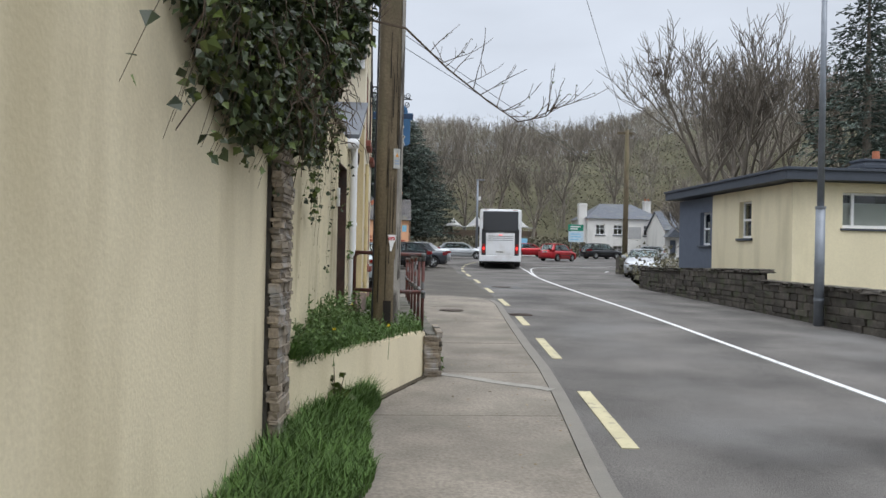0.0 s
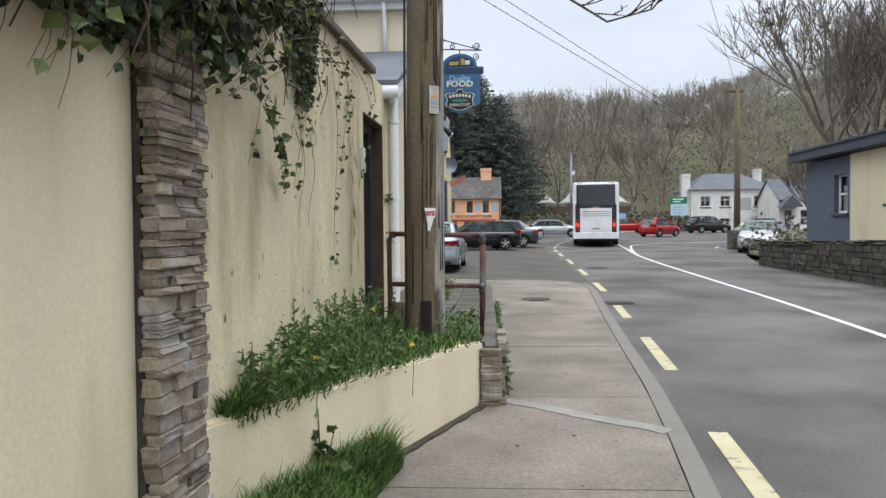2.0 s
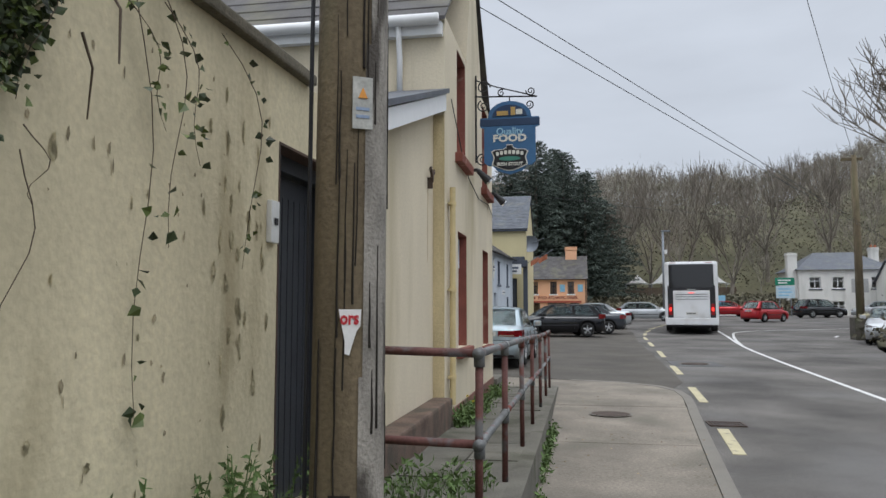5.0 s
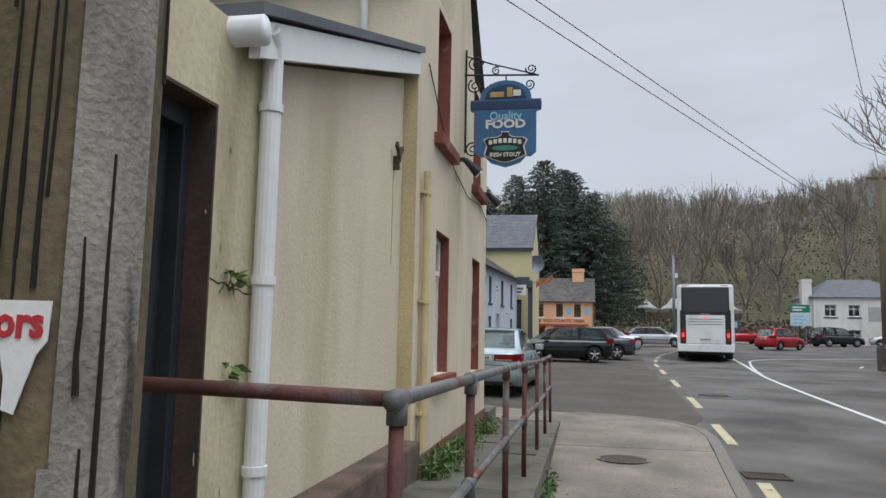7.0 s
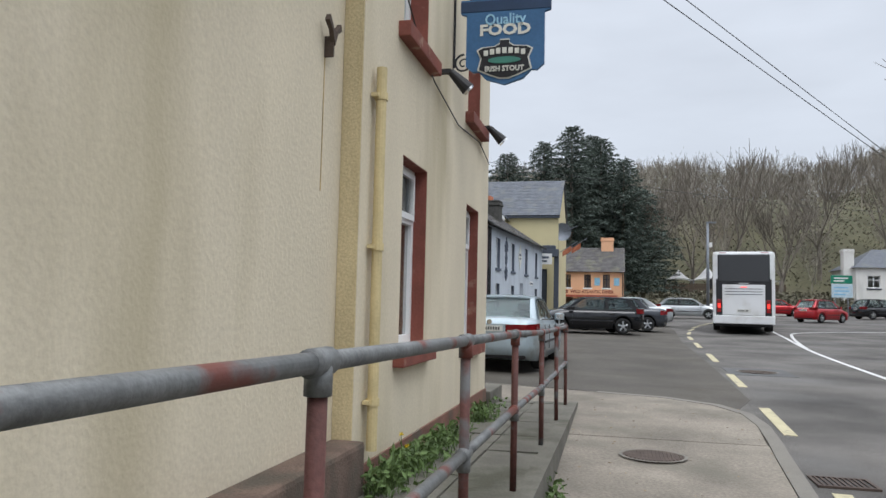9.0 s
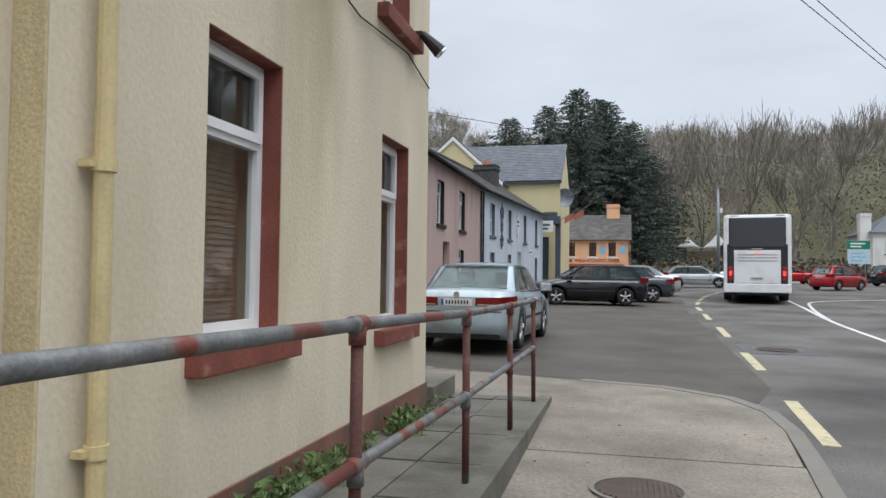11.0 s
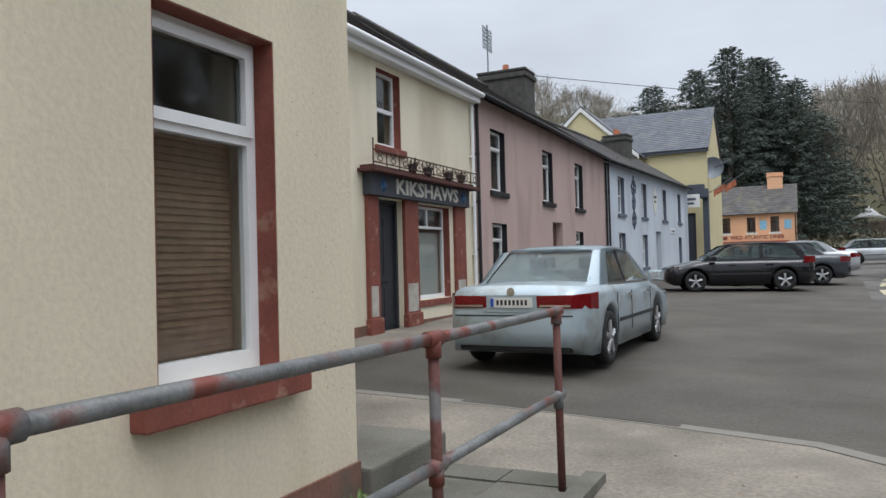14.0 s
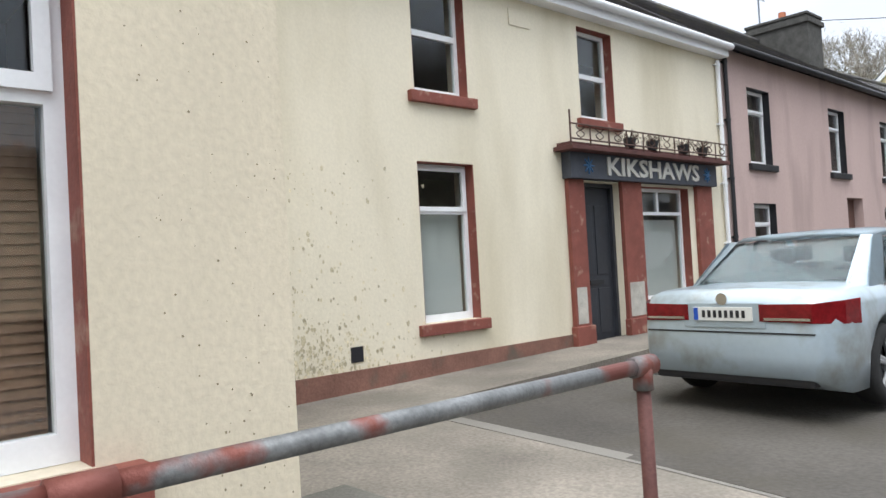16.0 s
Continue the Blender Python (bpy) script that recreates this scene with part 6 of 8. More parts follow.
fl = thing("street_lamp", Matrix.Translation((9.6, 62.0, 0.95)), "far grey street lamp with a small camera box", "lamp post")
bm = bmesh.new()
tube(bm, [(0, 0, 0), (0, 0, 8.0)], 0.15, 0.10, 12)
part("shaft", bm, M_STEELPOLE, fl, smooth=True)
part("lamp_head", boxes((-0.15, 0.7, -0.12, 0.12, 8.0, 8.12), bevel=0.03), M_STEELPOLE, fl)
part("camera_box", boxes((0.1, 0.35, -0.12, 0.12, 5.9, 6.3), bevel=0.02), M_WHITE, fl)

for x, y, h in ((13.95, 26.0, 8.2), (14.45, 27.6, 7.9)):
    up = thing("far_utility_pole", Matrix.Translation((x, y, 0.35)), "wooden utility pole beside the side road", "utility pole", "far utility poles")
    bm = bmesh.new()
    tube(bm, [(0, 0, -0.2), (0.02, 0, h / 2), (0, 0, h)], 0.16, 0.11, 12)
    part("shaft", bm, M_POLE, up, smooth=True)
    if h > 8.0:
        part("crossarm", boxes((-0.55, 0.35, -0.05, 0.05, h - 0.25, h - 0.13)), M_POLE, up)
st = thing("stone_plinth", Matrix.Translation((13.6, 24.6, 0.3)), "short squared stone pier at the roadside", "wall")
part("pier", boxes((-0.5, 0.9, -0.35, 0.35, 0, 0.95), bevel=0.03), M_STONEDARK, st)
part("cap_plant", boxes((-0.2, 0.5, -0.2, 0.2, 0.95, 1.1), bevel=0.05), M_LINEY, st)

# overhead wires
def wire(pts, r, label):
    bm = bmesh.new()
    a, b, sag = pts
    a, b = Vector(a), Vector(b)
    tube(bm, [a.lerp(b, t / 24) - Vector((0, 0, sag * 4 * (t / 24) * (1 - t / 24))) for t in range(25)], r, seg=5)
    tagged(part("overhead_wire", bm, M_BLACK), label, "cable", "overhead wires")


wire(((-3.0, -0.58, 8.07), (20.7, 32.6, 3.15), 0.02), 0.009, "thin black wire strung from the pub roof")
wire(((-3.0, -0.55, 7.66), (20.9, 32.6, 3.1), 0.02), 0.009, "thin black wire strung from the pub roof")
wire(((0.58, -6.35, 11.85), (13.95, 26.0, 8.45), 0.15), 0.010, "thin black wire strung between the poles")
wire(((-6.3, 24.3, 7.9), (26, 60, 9.5), 0.6), 0.012, "thin black wire from the chimney over the street")


# ---- vehicles ----
def lerp_profile(p, x):
    for (a, za), (b, zb) in zip(p, p[1:]):
        if a <= x <= b:
            t = (x - a) / (b - a)
            t = t * t * (3 - 2 * t)
            return za + (zb - za) * t
    return p[-1][1] if x > p[-1][0] else p[0][1]


def pane(name, pts, parent, material=None, out=None):
    bm = bmesh.new()
    vs = [bm.verts.new(p) for p in pts]
    bm.faces.new(vs)
    bmesh.ops.solidify(bm, geom=bm.faces[:], thickness=0.006)
    ob = part(name, bm, material or M_CARGLASS, parent)
    ob.visible_shadow = False
    return ob


STYLES = {
    "saloon": dict(deck=[(0, 0.84), (0.012, 0.95), (0.03, 0.99), (0.18, 1.01), (0.72, 0.98), (0.78, 0.93), (0.93, 0.80), (1.0, 0.66)], cab=(0.15, 0.31, 0.56, 0.735), belt=0.97),
    "hatch": dict(deck=[(0, 0.86), (0.03, 0.95), (0.70, 0.96), (0.77, 0.93), (0.93, 0.80), (1.0, 0.64)], cab=(0.035, 0.165, 0.56, 0.76), belt=0.94),
}


def car(M, L, W, H, body_mat, style, label, wheel_r=0.32, base=(0.205, 0.80), plate=True, group="parked cars", lit=False, rim=None, detail=True, bars=8):
    s = STYLES[style]
    c = thing("car", M, label, "car", group)
    xs_ = [i / 70 for i in range(71)]
    X_ = lambda f: (f - 0.5) * L
    wc = [X_(b) for b in base]
    bm = bmesh.new()
    rings = []
    for f in xs_:
        x = X_(f)
        d = lerp_profile(s["deck"], f)
        e = min(f, 1 - f)
        w = W / 2 * (1 - 0.20 * max(0, 1 - e / 0.09) ** 2.4)
        zb = 0.20 + 0.12 * max(0, 1 - e / 0.05)
        ar = 0.0
        for a in wc:
            R = wheel_r + 0.065
            if abs(x - a) < R:
                ar = wheel_r + math.sqrt(R * R - (x - a) ** 2)
        za = max(zb, ar)
        zm = max(za + 0.02, 0.48)
        zs = max(zm + 0.03, 0.70 * d)
        ring = [(0, max(zb, ar * 0.5)), (w * 0.78, max(zb, ar)), (w * 0.965, za), (w * 0.995, zm), (w, zs), (w * 0.975, max(zs + 0.02, d * 0.86)), (w * 0.92, d - 0.045), (w * 0.80, d), (w * 0.4, d + 0.018), (0, d + 0.022)]
        rings.append([bm.verts.new((x, y, z)) for y, z in ring] + [bm.verts.new((x, -y, z)) for y, z in ring[1:-1][::-1]])
    n = len(rings[0])
    for A, B in zip(rings, rings[1:]):
        for k in range(n):
            bm.faces.new((A[k], A[(k + 1) % n], B[(k + 1) % n], B[k]))
    bm.faces.new(rings[0])
    bm.faces.new(rings[-1][::-1])
    bmesh.ops.recalc_face_normals(bm, faces=bm.faces[:])
    body = part("body", bm, body_mat, c, smooth=True)
    # cabin
    r0, r1, r2, r3 = [X_(f) for f in s["cab"]]
    zb, zt = s["belt"], H
    wb, wt = W / 2 * 0.905, W / 2 * 0.70
    bm = bmesh.new()
    prof = [(r1 - 0.10, zt - 0.075), (r1 + 0.12, zt - 0.018), ((r1 + r2) / 2, zt), (r2 - 0.1, zt - 0.022), (r2 + 0.09, zt - 0.09)]
    rr = []
    for x, z in prof:
        pts = [(wt + 0.05, z - 0.05), (wt - 0.02, z - 0.008), (wt * 0.6, z + 0.012), (0, z + 0.018)]
        rr.append([bm.verts.new((x, y, zz)) for y, zz in pts] + [bm.verts.new((x, -y, zz)) for y, zz in pts[:-1][::-1]])
    for A, B in zip(rr, rr[1:]):
        for k in range(6):
            bm.faces.new((A[k], A[k + 1], B[k + 1], B[k]))
    bmesh.ops.solidify(bm, geom=bm.faces[:], thickness=0.03)
    part("roof", bm, body_mat, c, smooth=True)
    zr = zt - 0.07
    for sgn in (1, -1):
        P = lambda x, t: (x, sgn * (wb + (wt + 0.045 - wb) * t), zb - 0.03 + (zr - zb + 0.03) * t)
        edge = lambda t, a, b: a + (b - a) * t
        rearx = lambda t: edge(t, r0 + (0.32 if style == "saloon" else 0.10), r1 - 0.05)
        frontx = lambda t: edge(t, r3 - 0.06, r2 + 0.06)
        midx = (r1 + r2) / 2 - 0.05
        pane("rear_side_window", [P(rearx(0) + 0.12, 0.06), P(midx - 0.05, 0.06), P(midx - 0.06, 0.95), P(rearx(1) + 0.14, 0.95)], c)
        pane("front_side_window", [P(midx + 0.05, 0.06), P(frontx(0) - 0.14, 0.06), P(frontx(1) - 0.08, 0.95), P(midx + 0.04, 0.95)], c)
        for nm, pts, mt in (("rear_pillar", [P(rearx(0) - 0.22 if style == "saloon" else rearx(0) - 0.1, 0), P(rearx(0) + 0.13, 0), P(rearx(1) + 0.15, 1), P(rearx(1) - 0.06, 1)], body_mat),
                            ("door_pillar", [P(midx - 0.06, 0), P(midx + 0.06, 0), P(midx + 0.05, 1), P(midx - 0.07, 1)], M_TRIM),
                            ("front_pillar", [P(frontx(0) - 0.15, 0), P(frontx(0) + 0.06, 0), P(frontx(1) + 0.04, 1), P(frontx(1) - 0.09, 1)], body_mat)):
            bm = bmesh.new()
            vs = [bm.verts.new(p) for p in pts]
            bm.faces.new(vs)
            bmesh.ops.solidify(bm, geom=bm.faces[:], thickness=0.025 * sgn)
            part(nm, bm, mt, c)
        # panel between the rear glass and the side
        hw = 0.86 if style == "saloon" else 0.82
        bm = bmesh.new()
        q = [(r0 - 0.06, sgn * wb * (hw - 0.03), zb - 0.03), P(rearx(0) - 0.02, -0.02), P(rearx(1) + 0.02, 1), (r1 - 0.09, sgn * wt * 0.90, zt - 0.06)]
        mid = [tuple((a + b) / 2 for a, b in zip(q[0], q[1])), tuple((a + b) / 2 for a, b in zip(q[3], q[2]))]
        mid = [(mid[0][0] - 0.05, mid[0][1] + sgn * 0.045, mid[0][2]), (mid[1][0] - 0.02, mid[1][1] + sgn * 0.03, mid[1][2])]
        rows_ = [[Vector(a).lerp(Vector(b), k / 4) for k in range(5)] for a, b in ((q[0], q[3]), (mid[0], mid[1]), (q[1], q[2]))]
        rows_ = [[bm.verts.new(p) for p in r] for r in rows_]
        for A, B in zip(rows_, rows_[1:]):
            for k in range(4):
                bm.faces.new((A[k], B[k], B[k + 1], A[k + 1]))
        part("quarter_panel", bm, body_mat, c, smooth=True)
        bm = bmesh.new()
        box(bm, rearx(0) + 0.08, frontx(0) - 0.08, sgn * wb - 0.012, sgn * wb + 0.012, zb - 0.025, zb + 0.02, 0.006)
        part("window_trim", bm, M_CHROME if style == "saloon" else M_TRIM, c)
        bm = bmesh.new()
        box(bm, r3 - 0.42, r3 - 0.24, sgn * (W / 2 - 0.02), sgn * (W / 2 + 0.19) , zb - 0.02, zb + 0.13, 0.03)
        mir = part("wing_mirror", bm, body_mat, c)
        bm = bmesh.new()
        box(bm, r3 - 0.432, r3 - 0.421, sgn * (W / 2 + 0.02), sgn * (W / 2 + 0.17), zb, zb + 0.11)
        part("mirror_glass", bm, M_CHROME, mir)
        # door seams, handles and rubbing strip
        for k, xx in enumerate((midx - 0.02, r3 - 0.35, wc[0] + 0.32)):
            part("door_seam", boxes((xx - 0.004, xx + 0.004, sgn * (W / 2 - 0.006), sgn * (W / 2 + 0.002), 0.36, zb - 0.10)), M_BLACK, body)
        for xx in (midx - 0.30, midx + 0.75):
            part("door_handle", boxes((xx, xx + 0.2, sgn * (W / 2 - 0.02), sgn * (W / 2 + 0.022), zb - 0.17, zb - 0.13), bevel=0.008), M_CHROME if style == "saloon" else body_mat, body)
        part("rubbing_strip", boxes((wc[0] + 0.40, wc[1] - 0.42, sgn * (W / 2 - 0.008), sgn * (W / 2 + 0.012), 0.50, 0.545), bevel=0.006), M_TRIM, body)
        # tail light wrapping the corner
        bm = bmesh.new()
        yb = W / 2
        zl0, zl1 = (0.72, 0.925) if style == "saloon" else (0.80, 1.02)
        lw = 0.42 if style == "saloon" else 0.24
        out_line = [(X_(0) - 0.012, sgn * (yb * 0.80 - lw)), (X_(0) - 0.014, sgn * yb * 0.79), (X_(0.018), sgn * (yb * 0.875)), (X_(0.045), sgn * (yb * 0.96)), (X_(0.075) + 0.03, sgn * (yb * 1.006))]
        a_ = [bm.verts.new((x, y, zl0 + 0.035 - 0.008 * k)) for k, (x, y) in enumerate(out_line)]
        b_ = [bm.verts.new((x, y, zl1 - 0.035 + 0.007 * k)) for k, (x, y) in enumerate(out_line)]
        for k in range(4):
            bm.faces.new((a_[k], a_[k + 1], b_[k + 1], b_[k]))
        bmesh.ops.solidify(bm, geom=bm.faces[:], thickness=0.012 * sgn)
        tl = part("tail_light", bm, M_TAILLIT if lit else M_TAIL, c)
        if style == "saloon":
            part("reverse_lamp", boxes((X_(0) - 0.02, X_(0) - 0.012, sgn * (yb * 0.80 - lw + 0.04), sgn * (yb * 0.78), zl0 + 0.045, zl0 + 0.065)), M_CHROME, tl)
        # headlight
        bm = bmesh.new()
        hl = [(X_(1) - 0.02, sgn * yb * 0.45), (X_(1) - 0.03, sgn * yb * 0.70), (X_(0.965), sgn * yb * 0.90), (X_(0.91), sgn * yb * 0.99)]
        a_ = [bm.verts.new((x + 0.02, y, 0.58 + 0.02 * k)) for k, (x, y) in enumerate(hl)]
        b_ = [bm.verts.new((x + 0.0, y, 0.68 + 0.035 * k)) for k, (x, y) in enumerate(hl)]
        for k in range(3):
            bm.faces.new((a_[k], a_[k + 1], b_[k + 1], b_[k]))
        bmesh.ops.solidify(bm, geom=bm.faces[:], thickness=0.02 * sgn)
        part("headlight", bm, M_CHROME, c)
        # wheels
        for xw in wc:
            bm = bmesh.new()
            prof_w = [(0.60, -0.02), (0.66, 0.0), (0.94, 0.0), (1.0, -0.035), (1.0, -0.16), (0.94, -0.195), (0.5, -0.195)]
            seg = 28
            R = [[bm.verts.new((xw + wheel_r * p * math.cos(k * math.tau / seg), sgn * (W / 2 - 0.015 + q), wheel_r + wheel_r * p * math.sin(k * math.tau / seg))) for k in range(seg)] for p, q in prof_w]
            for A, B in zip(R, R[1:]):
                for k in range(seg):
                    bm.faces.new((A[k], A[(k + 1) % seg], B[(k + 1) % seg], B[k]))
            bm.faces.new(R[-1])
            tyre = part("wheel", bm, M_TYRE, c, smooth=True)
            bm = bmesh.new()
            yo = sgn * (W / 2 - 0.03)
            for k in range(5):
                for o in (-0.09, 0.09):
                    a = k * math.tau / 5 + 0.3
                    tube(bm, [(xw + 0.04 * math.cos(a), yo + sgn * 0.008, wheel_r + 0.04 * math.sin(a)), (xw + wheel_r * 0.64 * math.cos(a + o), yo, wheel_r + wheel_r * 0.64 * math.sin(a + o))], 0.022, 0.02, 6)
            tube(bm, [(xw, yo - sgn * 0.03, wheel_r), (xw, yo + sgn * 0.012, wheel_r)], 0.06, seg=12)
            for k in range(seg):
                a0, a1 = k * math.tau / seg, (k + 1) * math.tau / seg
                q = [bm.verts.new((xw + wheel_r * p * math.cos(a), yo + sgn * h, wheel_r + wheel_r * p * math.sin(a))) for p, a, h in ((0.60, a0, -0.005), (0.60, a1, -0.005), (0.68, a1, 0.012), (0.68, a0, 0.012))]
                bm.faces.new(q)
                q = [bm.verts.new((xw + wheel_r * 0.60 * math.cos(a), yo + h * sgn, wheel_r + wheel_r * 0.60 * math.sin(a))) for a, h in ((a0, -0.005), (a1, -0.005), (a1, -0.09), (a0, -0.09))]
                bm.faces.new(q)
            part("rim", bm, rim or M_RIM, tyre)
            bm = bmesh.new()
            tube(bm, [(xw, yo - sgn * 0.10, wheel_r), (xw, yo - sgn * 0.11, wheel_r)], wheel_r * 0.6, seg=20)
            part("brake_disc", bm, M_TRIM, tyre)
    # glass front and rear
    pane("windscreen", [(r3 + 0.02, wb * 0.93, zb - 0.03), (r3 + 0.02, -wb * 0.93, zb - 0.03), (r2 + 0.07, -wt * 0.97, zt - 0.085), (r2 + 0.07, wt * 0.97, zt - 0.085)], c)
    rx = r0 - 0.02
    pane("rear_window", [(rx, -wb * (0.86 if style == "saloon" else 0.82), zb - 0.01), (rx, wb * (0.86 if style == "saloon" else 0.82), zb - 0.01), (r1 - 0.07, wt * 0.93, zt - 0.075), (r1 - 0.07, -wt * 0.93, zt - 0.075)], c)
    # seats seen through the glass, with an added dark sheet over the deck
    bm = bmesh.new()
    for xx in (r1 + 0.45, r2 - 0.35):
        for yy in (-0.36, 0.36):
            box(bm, xx - 0.1, xx + 0.06, yy - 0.22, yy + 0.22, 0.5, zb + 0.12, 0.04)
            box(bm, xx - 0.08, xx + 0.02, yy - 0.12, yy + 0.12, zb + 0.15, zb + 0.32, 0.03)
    # added dark sheet hides the deck paint so the cabin looks unlit
    box(bm, r0 + 0.16, r3 - 0.35, -wb * 0.88, wb * 0.88, 0.95, zb + 0.07)
    box(bm, r3 - 0.5, r3, -wb * 0.9, wb * 0.9, 0.7, zb - 0.01)
    part("seats", bm, M_TRIM, c)
    # bumper strip, boot seam, plate
    part("bumper_seam", boxes((X_(0) - 0.006, X_(0) + 0.02, -W * 0.40, W * 0.40, 0.655, 0.668)), M_BLACK, body)
    part("lower_valance", boxes((X_(0) + 0.03, X_(0) + 0.2, -W * 0.38, W * 0.38, 0.24, 0.36), bevel=0.03), M_TRIM, body)
    if plate:
        pl = part("number_plate", boxes((X_(0) - 0.022, X_(0) - 0.008, -0.26, 0.26, 0.755, 0.868), bevel=0.003), M_PLATE, c, "white number plate")
        part("blue_band", boxes((X_(0) - 0.025, X_(0) - 0.021, 0.215, 0.255, 0.76, 0.863)), M_PLATEBLUE, pl)
        for k in range(bars):
            part("digit_bar", boxes((X_(0) - 0.025, X_(0) - 0.021, 0.15 - k * 0.05, 0.178 - k * 0.05, 0.782, 0.842)), M_BLACK, pl)
        if style == "saloon":
            part("plate_recess", boxes((X_(0) - 0.010, X_(0) - 0.002, -0.36, 0.36, 0.70, 0.90), bevel=0.003), body_mat, body)
    part("front_grille", boxes((X_(1) - 0.03, X_(1) + 0.012, -0.32, 0.32, 0.48, 0.60), bevel=0.01), M_TRIM, c)
    bm = bmesh.new()
    tube(bm, [(X_(0) - 0.012, 0, 0.935), (X_(0) - 0.018, 0, 0.935)], 0.05, seg=16)
    part("badge", bm, M_CHROME, body)
    return c


def parked(x, y, heading, L, W, H, *a, **k):
    """A car whose centre stands at x, y; heading in degrees from world +x."""
    return car(Matrix.Translation((x, y, bay_z(x, y) if x < 3.3 and y < 44 else road_z(x, y) + 0.004)) @ Matrix.Rotation(radians(heading), 4, "Z"), L, W, H, *a, **k)


son = parked(-0.60, 10.90, 88.0, 4.80, 1.83, 1.475, M_SONATA, "saloon", "dirty silver-blue saloon car with alloy wheels", wheel_r=0.335, base=(0.20, 0.775))
parked(0.57, 24.95, 195.0, 4.25, 1.79, 1.46, M_CARBLACK, "hatch", "black five-door hatchback parked nose-in", wheel_r=0.315)
parked(1.55, 28.3, 196.0, 4.55, 1.80, 1.43, M_CARGREY, "saloon", "dark grey saloon parked beside the black hatchback", wheel_r=0.315)
parked(2.2, 35.0, 188.0, 4.75, 1.82, 1.47, M_CARSILVER, "saloon", "pale silver saloon parked in the bay", wheel_r=0.32)
parked(6.9, 50.0, -8.0, 4.45, 1.80, 1.46, M_CARSILVER, "hatch", "silver hatchback parked near the junction", wheel_r=0.32)
parked(11.2, 64.0, 185.0, 4.4, 1.76, 1.44, M_CARSILVER, "saloon", "pale silver saloon parked by the low wall", wheel_r=0.31)
parked(15.6, 64.3, 5.0, 4.2, 1.75, 1.46, M_CARRED, "hatch", "bright red hatchback parked by the low wall", wheel_r=0.31)
parked(22.6, 60.5, 20.0, 4.4, 1.84, 1.62, M_CARBLACK, "hatch", "dark sport utility car before the white house", wheel_r=0.34)
parked(27.4, 60.5, 160.0, 4.2, 1.76, 1.46, M_CARSILVER, "hatch", "pale hatchback parked before the white house", wheel_r=0.31)
parked(13.75, 22.2, -112.0, 4.3, 1.78, 1.44, M_CARSILVER, "saloon", "silver saloon parked beyond the roadside wall", wheel_r=0.32)
redcar = parked(15.2, 48.5, 42.0, 3.75, 1.68, 1.53, M_CARRED, "hatch", "bright red hatchback driving away on the road", wheel_r=0.30, group="cars on the road")

# white coach
CO = Matrix.Translation((7.95, 34.4, road_z(0, 34.4))) @ Matrix.Rotation(radians(82), 4, "Z")
co = thing("coach", CO, "white touring coach with a dark rear window", "coach")
bm = bmesh.new()
box(bm, -6.0, 6.0, -1.26, 1.26, 0.42, 3.50, 0.14)
part("body", bm, M_COACH, co, smooth=False)
part("underside", boxes((-5.8, 5.8, -1.15, 1.15, 0.25, 0.45)), M_TRIM, co)
part("rear_bumper", boxes((-6.06, -5.8, -1.24, 1.24, 0.36, 0.72), bevel=0.04), M_COACH, co)
part("rear_window", boxes((-6.03, -5.9, -1.06, 1.06, 2.15, 3.38), bevel=0.05), mat("black_coach_glass", (0.012, 0.013, 0.016), 0.12, coat=1.0, bump=0), co, "black rear window")
part("dark_surround", boxes((-6.02, -5.9, -1.12, -0.86, 0.72, 2.3), (-6.02, -5.9, 0.86, 1.12, 0.72, 2.3), (-6.02, -5.9, -0.9, 0.9, 2.0, 2.2), bevel=0.02), M_TRIM, co)
hatch = part("engine_hatch", boxes((-6.035, -5.9, -0.86, 0.86, 0.74, 2.06), bevel=0.02), M_COACH, co)
for z in (1.62, 1.74, 1.86):
    part("louvre", boxes((-6.042, -6.034, -0.74, 0.74, z, z + 0.025)), M_CARGREY, hatch)
pl = part("number_plate", boxes((-6.045, -6.035, -0.27, 0.27, 0.86, 1.0)), M_PLATE, hatch)
for k in range(7):
    part("digit_bar", boxes((-6.05, -6.044, 0.18 - k * 0.06, 0.215 - k * 0.06, 0.9, 0.96)), M_BLACK, pl)
part("badge", boxes((-6.05, -6.03, -0.2, 0.2, 2.09, 2.13)), M_CHROME, hatch)
part("brake_light", boxes((-6.045, -6.034, -0.12, 0.12, 1.93, 1.96)), M_TAILLIT, hatch)
